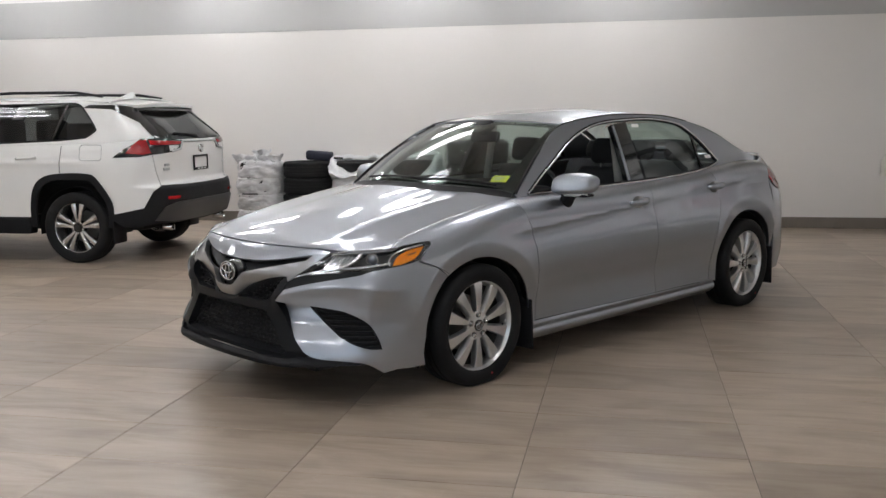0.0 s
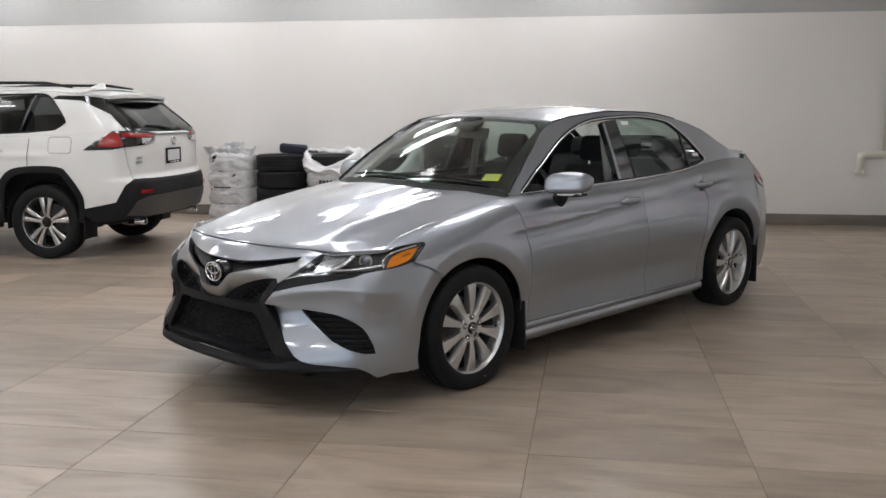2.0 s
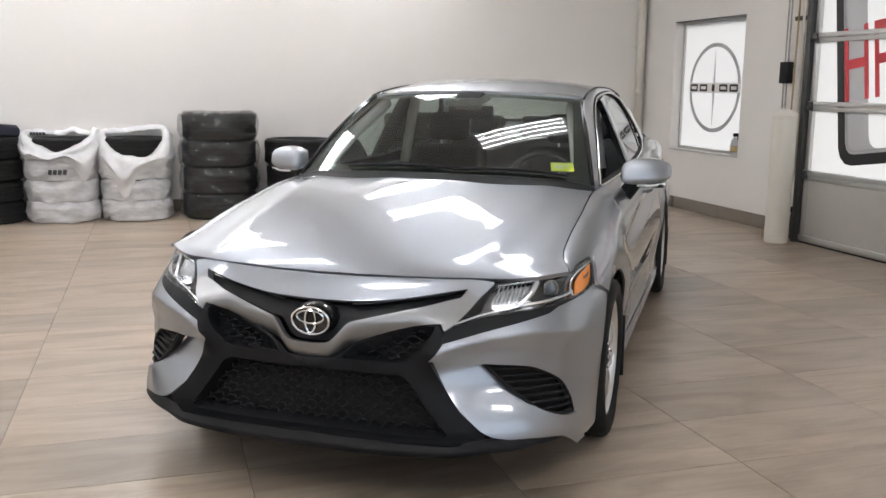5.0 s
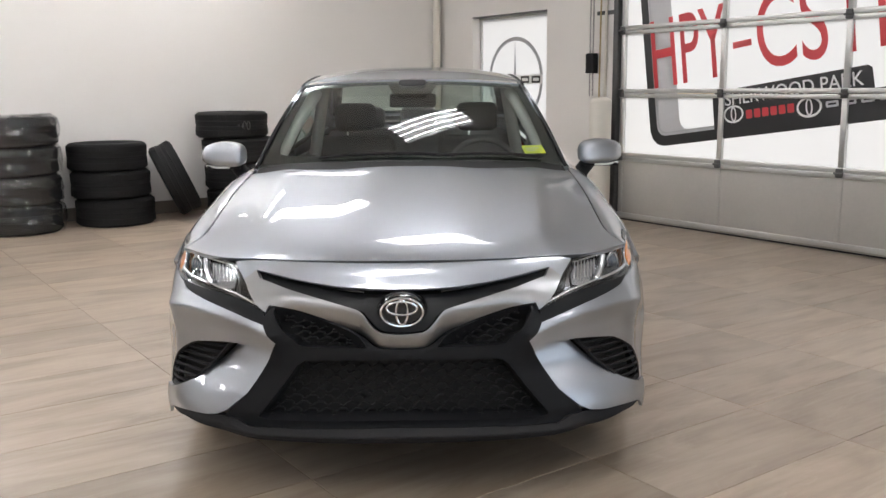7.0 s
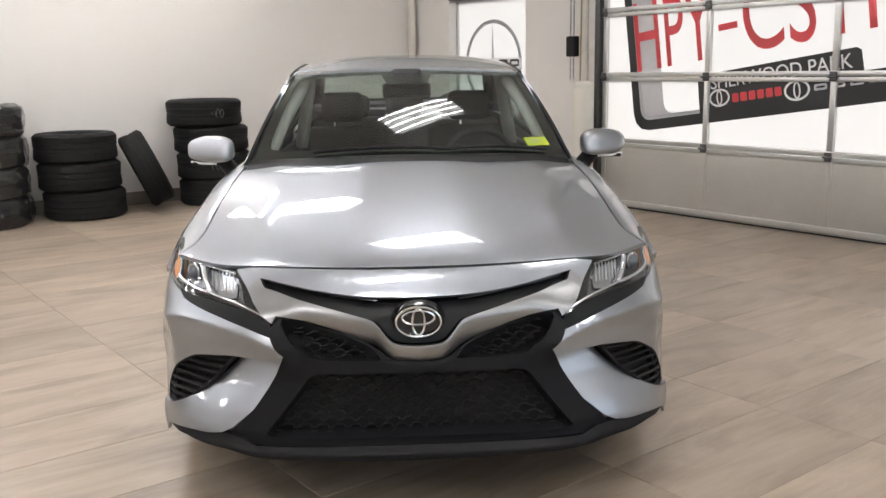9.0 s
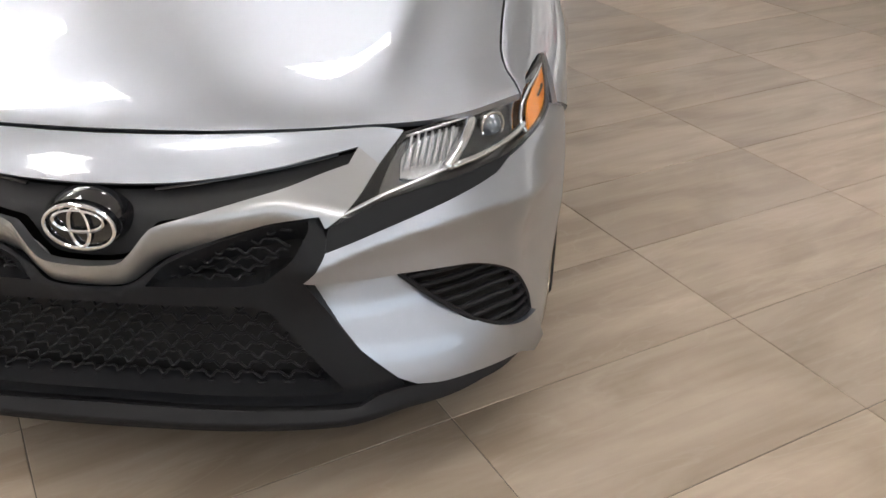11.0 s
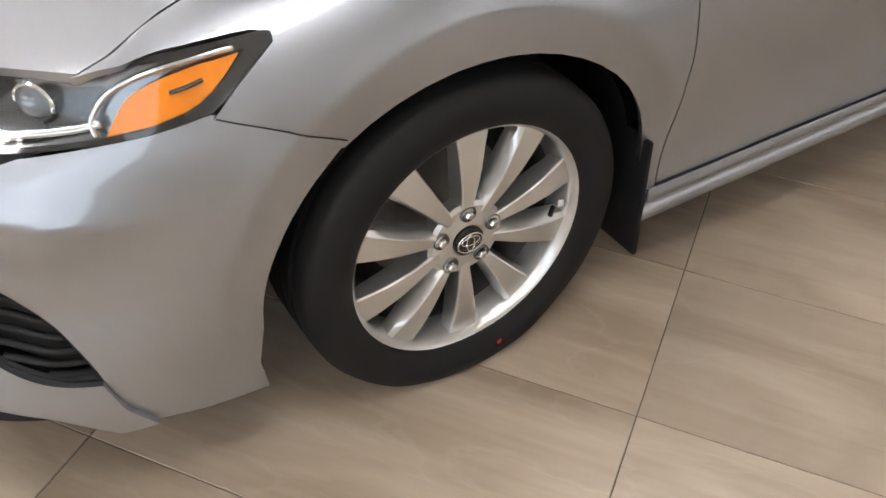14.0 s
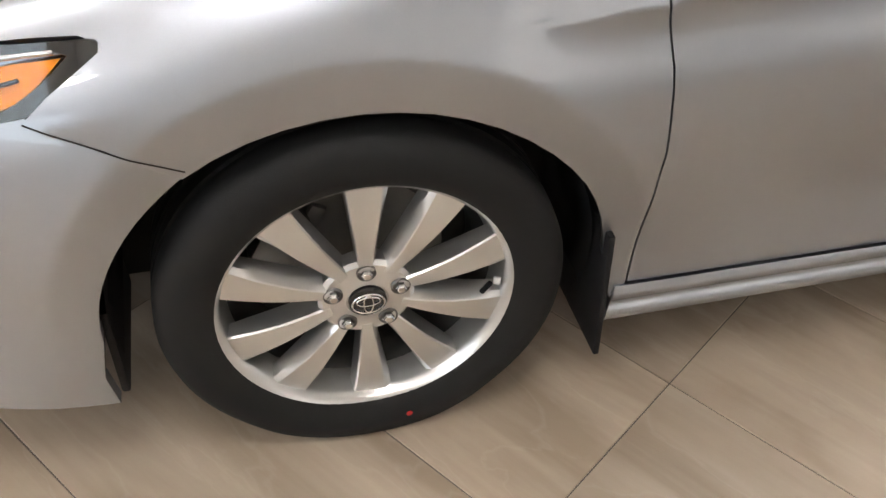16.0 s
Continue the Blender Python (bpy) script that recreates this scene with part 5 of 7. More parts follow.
    bm = boxed(-0.055, 0.055, 0.105, 0.175, -0.075, -0.005, 0.012)
    box(bm, -0.075, 0.075, 0.085, 0.115, -0.085, -0.03, 0.008)
    bmesh.ops.rotate(bm, verts=bm.verts, cent=(0, 0, 0), matrix=Matrix.Rotation(radians(62), 3, "Z"))
    part("caliper", bm, STEEL, rim, "cast brake caliper")
    # dust shield set close and cavity black, painting shade into the spoke gaps
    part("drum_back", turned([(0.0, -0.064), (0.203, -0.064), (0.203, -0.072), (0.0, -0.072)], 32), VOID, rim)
    part("valve", turned([(0.005, -0.012), (0.005, 0.014), (0.0035, 0.016)], 8, m=pose(0.205 * math.cos(radians(-8)), 0.205 * math.sin(radians(-8)), 0.060, 0, -50)), BLACK_PLASTIC, rim)
    part("balance_weight", boxed(-0.006, 0.006, -0.008, 0.008, 0, 0.003, 0.001, m=pose(0.219, -0.012, 0.064, 0, -20)), PAPER, rim)
    part("paint_dot", turned([(0.0, 0.001), (0.0055, 0.001), (0.006, 0)], 12, m=pose(0.062, -0.262, 0.1118, 0, 4)), RED_PAINT, rim)
    return rim


def place_wheel(first, m, spin=0):
    top = first.copy()
    scene.collection.objects.link(top)
    top.parent = car
    top.matrix_basis = m @ pose(0, 0, 0, 0, 0, spin)
    for c in first.children:
        o = c.copy()
        scene.collection.objects.link(o)
        o.parent = top
        if c.name.startswith("tyre"):
            o.matrix_basis = pose(0, 0, 0, 0, 0, -spin)
    return top


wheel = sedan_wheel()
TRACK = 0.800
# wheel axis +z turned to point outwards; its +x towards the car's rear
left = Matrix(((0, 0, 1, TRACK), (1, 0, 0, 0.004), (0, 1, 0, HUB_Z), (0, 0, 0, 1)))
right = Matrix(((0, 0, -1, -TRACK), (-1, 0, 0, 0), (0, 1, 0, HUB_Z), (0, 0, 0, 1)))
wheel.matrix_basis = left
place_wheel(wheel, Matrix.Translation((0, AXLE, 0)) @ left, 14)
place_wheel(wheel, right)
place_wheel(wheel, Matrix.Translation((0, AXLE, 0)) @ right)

# ---- cabin ----
LINER = vary(mat("pale_roof_lining", (0.45, 0.44, 0.42), 0.9), 20, 0.05)
bm = bmesh.new()
box(bm, -0.70, 0.70, 0.42, 0.98, 0.70, 0.93, 0.06, 3)
box(bm, -0.16, 0.16, 0.55, 0.95, 0.88, 0.985, 0.03, 3)
box(bm, 0.22, 0.62, 0.62, 0.95, 0.88, 0.985, 0.04, 3)
dash = part("dashboard", bm, DASH, car, "dark grey dashboard", smooth=40)
part("tunnel", boxed(-0.14, 0.14, 0.90, 2.0, 0.35, 0.62, 0.05), DASH, car)
part("cabin_floor", boxed(-0.72, 0.72, 0.45, 3.0, 0.30, 0.36), CLOTH, car)
wheel_ring = tube([(0.185 * math.cos(t), 0.185 * math.sin(t), 0) for t in np.linspace(0, 2 * math.pi, 32, False)], 0.016, 8, True)
sw = part("steering_wheel", wheel_ring, DASH, car, "black steering wheel", smooth=True)
sw.matrix_basis = pose(0.37, 1.03, 0.90, 62)
part("steering_hub", boxed(-0.17, 0.17, -0.045, 0.05, -0.02, 0.015, 0.012), DASH, sw)


def seat(x, y):
    s = part("front_seat", boxed(-0.25, 0.25, -0.28, 0.26, 0.36, 0.58, 0.07, 4, m=pose(x, y, 0)), CLOTH, car, "black cloth front seat", smooth=45)
    part("seat_back", boxed(-0.24, 0.24, -0.06, 0.09, 0.0, 0.58, 0.06, 4, m=pose(x, y + 0.26, 0.50, -18)), CLOTH, s, smooth=45)
    part("headrest", boxed(-0.125, 0.125, -0.045, 0.05, 0.60, 0.775, 0.045, 4, m=pose(x, y + 0.26, 0.50, -15)), CLOTH, s, smooth=45)
    part("headrest_post", tube([(x - 0.05, y + 0.425, 1.04), (x - 0.05, y + 0.44, 1.14)], 0.006, 6), SATIN, s)


seat(0.37, 1.38)
seat(-0.37, 1.38)
bench = part("rear_seat", boxed(-0.66, 0.66, 2.0, 2.5, 0.36, 0.60, 0.07, 4), CLOTH, car, "black cloth rear bench", smooth=45)
part("seat_back", boxed(-0.64, 0.64, -0.07, 0.08, 0, 0.60, 0.06, 4, m=pose(0, 2.46, 0.50, -24)), CLOTH, bench, smooth=45)
for x in (-0.37, 0.0, 0.37):
    part("headrest", boxed(-0.13, 0.13, -0.05, 0.05, 0, 0.15, 0.045, 4, m=pose(x, 2.72, 1.06, -20)), CLOTH, bench, smooth=45)
part("parcel_shelf", boxed(-0.60, 0.60, 2.72, 3.10, 1.02, 1.045), DASH, car)
part("roof_lining", boxed(-0.52, 0.52, 1.12, 2.40, 1.365, 1.375, 0.004), LINER, car)
for s in (1, -1):
    part("door_card", boxed(min(s * 0.69, s * 0.73), max(s * 0.69, s * 0.73), 0.55, 2.35, 0.40, 0.94, 0.02), DASH, car)
    part("pillar_lining", tube([(s * 0.60, 1.63, 0.95), (s * 0.535, 1.64, 1.34)], 0.045, 8, flat=0.6), LINER, car, smooth=True)
    part("screen_pillar_lining", tube([tuple(Vector(screen(s * 0.965, t)) + Vector((-s * 0.035, 0.055, -0.03))) for t in (0.03, 0.5, 0.97)], 0.032, 8), LINER, car, smooth=True)
mir_in = part("rear_view_mirror", boxed(-0.12, 0.12, -0.012, 0.02, -0.035, 0.035, 0.012, 3, m=pose(0.0, 0.98, 1.275, -12)), BLACK_PLASTIC, car, "black interior mirror and sensor housing", smooth=45)
part("sensor_housing", boxed(-0.075, 0.075, 0.0, 0.12, -0.03, 0.03, 0.02, 3, m=pose(0, 0.90, 1.305, 28)), BLACK_PLASTIC, mir_in, smooth=45)
q = Vector(screen(0.83, 0.17))
st = part("window_sticker", boxed(-0.052, 0.052, -0.034, 0.034, -0.0006, 0.0006, m=Matrix.Translation(q + Vector((0, 0.004, -0.010))) @ pose(0, 0, 0, 29, 0, 14)), YELLOW, car, "small yellow sticker inside the windscreen")
for k in range(2):
    part("sticker_line", boxed(-0.036, 0.030 - 0.02 * k, -0.004, 0.003, 0.0008, 0.0014, m=Matrix.Translation(q + Vector((0, 0.004, -0.010))) @ pose(0, 0, 0, 29, 0, 14) @ pose(0, 0.010 - 0.018 * k, 0)), INK_GREY, st)
for y, z in ((1.80, 1.335), (2.56, 1.105)):
    x = upper(y, z)[0]
    part("glass_label", boxed(-0.0006, 0.0006, -0.04, 0.04, -0.012, 0.012, m=pose(x - 0.003, y, z, 0, -25)), PAPER, rear_doors[0], "small white paper label")


# ---- tyres along the back wall ----
BAG = vary(mat("white_polythene", (0.80, 0.80, 0.81), 0.32, 0.0, Transmission_Weight=0.0), 11, 0.06, bump=0.9, detail=8)
_b = BAG.node_tree
_p = _b.nodes["Principled BSDF"]
_tr, _mx, _sc = _b.nodes.new("ShaderNodeBsdfTransparent"), _b.nodes.new("ShaderNodeMixShader"), _b.nodes.new("ShaderNodeTexNoise")
_sc.inputs["Scale"].default_value = 4.0
_mr = _b.nodes.new("ShaderNodeMapRange")
_mr.inputs[1].default_value, _mr.inputs[2].default_value, _mr.inputs[3].default_value, _mr.inputs[4].default_value = 0.35, 0.65, 0.74, 0.98
_b.links.new(_sc.outputs[0], _mr.inputs[0]), _b.links.new(_mr.outputs[0], _mx.inputs[0])
_b.links.new(_tr.outputs[0], _mx.inputs[1]), _b.links.new(_p.outputs[0], _mx.inputs[2])
_b.links.new(_mx.outputs[0], _b.nodes["Material Output"].inputs[0])
CLEAR_BAG = glass("clear_polythene", (0.88, 0.88, 0.89), 0.10, 0.07)
THICK_BAG = BAG.copy()
THICK_BAG.name = "opaque_polythene"
for node in THICK_BAG.node_tree.nodes:
    if node.type == "MAP_RANGE":
        node.inputs[3].default_value, node.inputs[4].default_value = 0.85, 1.0
CHALK = vary(mat("chalk_mark", (0.11, 0.11, 0.11), 0.9), 40, 0.3)


def loose_tyre_mesh(r=0.325, rim=0.215, half=0.105):
    bm = turned(tyre_profile(r, rim, half), 56, True)
    blocks = 84
    for k in range(blocks):
        a = 2 * math.pi * k / blocks
        for z in (-0.062, 0.062):
            box(bm, r - 0.004, r + 0.0018, -0.0085, 0.0085, z - 0.022, z + 0.022, m=pose(0, 0, 0, 0, 0, math.degrees(a)) @ pose(0, 0, 0, 10 if z > 0 else -10))
    me = bpy.data.meshes.new("tyre")
    bmesh.ops.recalc_face_normals(bm, faces=bm.faces)
    bm.to_mesh(me)
    bm.free()
    me.materials.append(RUBBER)
    me.set_sharp_from_angle(angle=radians(40))
    return me


TYRE_ME = loose_tyre_mesh()
TYRE_H = 0.212


def loose_tyre(u, v, z, group, label="black used car tyre in a stack on the tile floor", tilt=(0, 0), spin=0.0, scale=1.0):
    ob = new("tyre", TYRE_ME)
    ob.matrix_basis = ROOM @ pose(u, v, z) @ pose(0, 0, 0, tilt[0], tilt[1], spin) @ Matrix.Diagonal((scale, scale, 1, 1))
    return tagged(ob, label, "tyre", group)


def stack(u, v, n, group, label, lean=0.012, scale=1.0):
    for k in range(n):
        loose_tyre(u + lean * random.uniform(-1, 1), v + lean * random.uniform(-1, 1), 0.106 + TYRE_H * k, group, label, spin=random.uniform(0, 360), scale=scale)


def bag_mesh(r, z0, z1, seed, sag=0.02, open_top=False, wave=0.012):
    """A crumpled bag drawn over a tyre: a wavy skin with folds and a gathered top."""
    bm = bmesh.new()
    n, rows = 110, []
    levels = np.linspace(0, 1, 20)
    for h in levels:
        ring = []
        for k in range(n):
            a = 2 * math.pi * k / n
            q = Vector((math.cos(a) * 2.2, math.sin(a) * 2.2, h * 2.0 + seed * 7.3))
            warp = q + 0.5 * Vector((noise.noise(q * 1.1), noise.noise(q * 1.1 + Vector((9, 2, 1))), noise.noise(q * 1.1 + Vector((4, 7, 3)))))
            ridge = (1 - abs(noise.noise(Vector((warp.x * 1.5, warp.y * 1.5, warp.z * 2.6))))) ** 5 + 0.7 * (1 - abs(noise.noise(warp * 3.1 + Vector((2, 5, 8))))) ** 6
            fold = noise.noise(q * 1.3) * wave * 1.5 + ridge * wave * 0.55 - 0.3 * wave
            bulge = 0.022 * math.sin(math.pi * h) ** 0.7
            rr = r + bulge + fold
            z = z0 + (z1 - z0) * h + sag * noise.noise(q * 0.9 + Vector((5, 0, 0)))
            ring.append(bm.verts.new((rr * math.cos(a), rr * math.sin(a), max(z, 0.004 if z0 < 0.01 else z))))
        rows.append(ring)
    if not open_top:
        for f, dz in ((0.86, 0.016), (0.70, 0.012), (0.45, 0.0), (0.2, 0.01)):
            ring = []
            for k in range(n):
                a = 2 * math.pi * k / n
                q = Vector((math.cos(a) * 2.4 * f, math.sin(a) * 2.4 * f, 3 + seed * 3.1))
                ring.append(bm.verts.new((r * f * math.cos(a), r * f * math.sin(a), z1 + dz + 0.03 * noise.noise(q * 2.0) + 0.012 * noise.noise(q * 6))))
            rows.append(ring)
    for a, b in zip(rows, rows[1:]):
        for k in range(n):
            bm.faces.new((a[k], a[(k + 1) % n], b[(k + 1) % n], b[k]))
    if not open_top:
        bm.faces.new(rows[-1])
    return bm


def bag(u, v, bm, material, label, group):
    ob = bm_object("plastic_bag", bm, material, None, "", True)
    ob.matrix_basis = ROOM @ pose(u, v, 0)
    return tagged(ob, label, "plastic bag", group)


def wisp(u, v, z, seed, size=0.16, flat=1.0):
    """A gathered twist of bag that stands off the stack."""
    bm = bmesh.new()
    grid = [[None] * 13 for _ in range(9)]
    for i in range(9):
        for j in range(13):
            a, h = (j / 12 - 0.5) * 2.6, i / 8
            q = Vector((a * 2, h * 3, seed * 4.7))
            w = size * (0.35 + 0.65 * h)
            grid[i][j] = bm.verts.new((w * math.sin(a) + 0.04 * noise.noise(q * 2), -w * 0.5 * math.cos(a) * flat + 0.05 * noise.noise(q * 1.7 + Vector((3, 1, 0))), size * h * 0.9 + 0.05 * noise.noise(q * 2.4 + Vector((0, 9, 0)))))
    for i in range(8):
        for j in range(12):
            bm.faces.new((grid[i][j], grid[i][j + 1], grid[i + 1][j + 1], grid[i + 1][j]))
    ob = bm_object("plastic_bag_end", bm, THICK_BAG, None, "", True)
    ob.matrix_basis = ROOM @ pose(u, v, z)
    return ob


STACK_V = 6.36
# bagged stack beside the white car: four wrapped tyres
for k in range(4):
    g = "bagged tyres"
    loose_tyre(-3.33, STACK_V, 0.106 + TYRE_H * k, g, "tyre wrapped in a white plastic bag", spin=40 * k, scale=0.90)
    b = bag(-3.33 + 0.012 * (k % 2), STACK_V, bag_mesh(0.298, 0.003 + TYRE_H * k, 0.205 + TYRE_H * k, 1 + k, wave=0.020), BAG, "crumpled white plastic bag round a tyre", "tyre bags")
# plain stack of four
for k, (du, z, size) in enumerate(((0.03, 0.86, 0.15), (-0.18, 0.76, 0.20), (0.19, 0.76, 0.20))):
    tagged(wisp(-3.33 + du, STACK_V - 0.05 * k, z, 3 + k, size), "gathered end of a white plastic bag", "plastic bag", "tyre bags")
# dark unreadable print on the bags
PRINT_DARK = vary(mat("dark_bag_print", (0.05, 0.05, 0.055), 0.5), 20, 0.1)


def bag_print(u, v, r, z, a0, a1, height, n):
    """Plain bars in place of the print, bent round the bag."""
    bm = bmesh.new()
    for k in range(n):
        a = a0 + (a1 - a0) * (k + 0.5) / n
        box(bm, -0.40 * r * radians(a1 - a0) / n, 0.40 * r * radians(a1 - a0) / n, -0.002, 0.002, -height / 2, height / 2, m=pose(r * math.cos(radians(a)), r * math.sin(radians(a)), z, 0, 0, a + 90) @ pose(0, 0, 0, 0, 12))
    ob = bm_object("bag_print", bm, PRINT_DARK)
    ob.matrix_basis = ROOM @ pose(u, v, 0)
    return tagged(ob, "dark unreadable print on a white plastic bag", "print", "bag prints")


stack(-2.66, STACK_V - 0.02, 4, "stack of four black tyres", "black tyre in a neat stack by the wall", 0.012)
# white shopping-bag stacks
for j, (u, n) in enumerate(((-1.96, 4), (-1.24, 4))):
    for k in range(n):
        loose_tyre(u, STACK_V, 0.106 + TYRE_H * k, "bagged tyres", "tyre half wrapped in a white plastic bag", spin=33 * k)
        if k < n - 1:
            bag(u, STACK_V, bag_mesh(0.335, 0.003 + TYRE_H * k, 0.207 + TYRE_H * k, 11 + 5 * j + k, wave=0.016), BAG, "crumpled white plastic bag round a tyre", "tyre bags")
# dark clear-wrapped stack of wide tyres
WIDE, WIDE_H = (1.175, 1.30), 0.2755


def wide_tyre(u, v, k, group, label, spin, tilt=(0, 0), z=None):
    ob = loose_tyre(u, v, z if z is not None else 0.137 + WIDE_H * k, group, label, tilt, spin)
    ob.matrix_basis = ob.matrix_basis @ Matrix.Diagonal((WIDE[0], WIDE[0], WIDE[1], 1))
    return ob


for k in range(4):
    wide_tyre(-0.39 + 0.01 * (k % 2), 6.27, k, "clear-wrapped tyres", "wide black tyre wrapped in clear plastic film", 20 * k)
    bag(-0.39, 6.27, bag_mesh(0.395, 0.004 + WIDE_H * k, 0.268 + WIDE_H * k, 31 + k, wave=0.016), CLEAR_BAG, "thin clear plastic film round a black tyre", "clear tyre films")
# three, a leaning one, and four
for k in range(3):
    wide_tyre(0.495 + (0.03, 0.0, -0.02)[k], 6.29, k, "stack of three wide tyres", "worn wide black tyre in a low stack by the wall", 50 * k)
leaning = wide_tyre(1.15, 6.28, 0, "", "single black tyre leaning against the tall stack", 0)
leaning.matrix_basis = ROOM @ pose(1.15, 6.27, 0.425, 0, 0, -16) @ pose(0, 0, 0, 0, 66) @ Matrix.Diagonal((WIDE[0], WIDE[0], WIDE[1] * 0.92, 1))
for k in range(4):
    wide_tyre(1.875 + (0.03, 0.02, 0.0, -0.06)[k], 6.29, k, "tall stack of wide tyres", "wide black tyre in a tall stack with chalk marks", 77 * k)


def drape(u, v, seed, r=0.345, top=0.97, dip=0.13, hang=0.62, corner=0.45):
    """A carrier bag pulled round the uppermost tyre: its mouth gapes at the front, a corner hangs down."""
    bm = bmesh.new()
    n, rows = 80, []
    for i, h in enumerate(np.linspace(0, 1, 18)):
        ring = []
        for k in range(n):
            a = 2 * math.pi * k / n
            front = max(-math.sin(a), 0) ** 1.5
            q = Vector((math.cos(a) * 2, math.sin(a) * 2, h * 2.4 + seed * 5.1))
            hi = top - dip * front + 0.05 * noise.noise(q * 1.1)
            lo = hang + 0.07 * noise.noise(q * 1.3 + Vector((0, 0, 4))) - 0.24 * hump(a, math.pi * (1.5 + 0.3 * (corner - 0.5)), 0.28)
            rr = r + 0.02 + 0.05 * hump(h, 0.55, 0.3) * (0.5 + front) + 0.028 * noise.noise(q * 1.6) + 0.022 * abs(noise.noise(q * 3.8)) - 0.02 * (h > 0.97)
            ring.append(bm.verts.new((rr * math.cos(a), rr * math.sin(a), lo + (hi - lo) * h)))
        rows.append(ring)
    ring = []
    for k in range(n):
        a = 2 * math.pi * k / n
        v0 = rows[-1][k].co
        ring.append(bm.verts.new((v0.x * 0.90, v0.y * 0.90, v0.z + 0.015)))
    rows.append(ring)
    ring2 = [bm.verts.new((w.co.x * 0.94, w.co.y * 0.94, w.co.z - 0.05)) for w in ring]
    rows.append(ring2)
    for a, b in zip(rows, rows[1:]):
        for k in range(n):
            bm.faces.new((a[k], a[(k + 1) % n], b[(k + 1) % n], b[k]))
    return bag(u, v, bm, THICK_BAG, "large white plastic bag gaping round the top tyre", "tyre bags")


drape(-1.96, STACK_V, 3, top=0.91, dip=0.20, corner=1.2)
drape(-1.24, STACK_V, 5, top=0.92, dip=0.27, hang=0.50, corner=0.2)
NAVY = vary(mat("navy_cloth", (0.018, 0.020, 0.035), 0.85), 12, 0.2)
bm = boxed(-0.17, 0.17, -0.13, 0.13, -0.055, 0.055, 0.03, 3)
for w in bm.verts:
    w.co.z += 0.02 * noise.noise(w.co * 9)
cloth = bm_object("folded_cover", bm, NAVY, None, "", 45)
cloth.matrix_basis = ROOM @ pose(-2.52, STACK_V + 0.06, 0.915, 0, 4, 12)
tagged(cloth, "folded navy cover lying on the black tyres", "cover")

bag_print(-3.33, STACK_V, 0.345, 0.435, 245, 285, 0.018, 7)
bag_print(-1.96, STACK_V, 0.385, 0.52, 255, 282, 0.05, 4)
bag_print(-1.96, STACK_V, 0.40, 0.90, 232, 256, 0.03, 5)

# chalk scrawl on the tall stack
for z, a0, a1, n, h in ((0.96, 232, 268, 6, 0.085), (0.42, 245, 264, 3, 0.07)):
    bm = bmesh.new()
    for k in range(n):
        a = a0 + (a1 - a0) * (k + 0.5) / n
        loop = [(0.016 * math.cos(t), -0.001, 0.5 * h * math.sin(t)) for t in np.linspace(0, 2 * math.pi * (1 if k % 2 else 0.7), 14)]
        tube(loop, 0.0035, 5, bm=bm)
        bmesh.ops.transform(bm, matrix=pose(0.389 * math.cos(radians(a)), 0.389 * math.sin(radians(a)), z, 0, 0, a + 90), verts=bm.verts[-len(loop) * 5:])
    ob = bm_object("chalk_mark", bm, CHALK, None, "", True)
    ob.matrix_basis = ROOM @ pose(1.875, 6.29, 0)
    tagged(ob, "grey unreadable chalk scrawl on a tyre", "chalk mark", "chalk marks")


# ---- prints on the window and the overhead door ----
def on_wall(bm, u):
    """Turns a drawing in (v to the left, z up, depth) on the inner face of the u wall: x of the drawing runs along -v."""
    bmesh.ops.transform(bm, matrix=Matrix(((0, 0, -1, u), (-1, 0, 0, 0), (0, 1, 0, 0), (0, 0, 0, 1))), verts=bm.verts)
    return bm


def flat_loop(pts, holes=(), depth=0.002):
    """A flat print: a closed outline of (x, y), a hair thick."""
    loops = [[Vector((float(p[0]), float(p[1]))) for p in l] for l in (pts, *holes)]
    allp, edges, k = [], [], 0
    for l in loops:
        allp += l
        edges += [(k + i, k + (i + 1) % len(l)) for i in range(len(l))]
        k += len(l)
    v2, _, tris, *_ = delaunay_2d_cdt(allp, edges, [], 0, 1e-7)
    mid = np.array([sum((v2[i] for i in t), Vector((0, 0))) / 3 for t in tris])
    ok = inside(mid, np.array([tuple(p) for p in loops[0]]))
    for h in loops[1:]:
        ok &= ~inside(mid, np.array([tuple(p) for p in h]))
    bm = bmesh.new()
    vs = [bm.verts.new((p.x, p.y, depth)) for p in v2]
    for t, o in zip(tris, ok):
        if o:
            bm.faces.new([vs[i] for i in t])
    loose = [v for v in bm.verts if not v.link_faces]
    bmesh.ops.delete(bm, geom=loose, context="VERTS")
    r = bmesh.ops.extrude_face_region(bm, geom=list(bm.faces))
    bmesh.ops.translate(bm, vec=(0, 0, -depth), verts=[g for g in r["geom"] if isinstance(g, bmesh.types.BMVert)])
    return bm


def ellipse(cx, cy, rx, ry, n=40, turn=0.0):
    c, s = math.cos(radians(turn)), math.sin(radians(turn))
    return [(cx + c * rx * math.cos(t) - s * ry * math.sin(t), cy + s * rx * math.cos(t) + c * ry * math.sin(t)) for t in np.linspace(0, 2 * math.pi, n, False)]


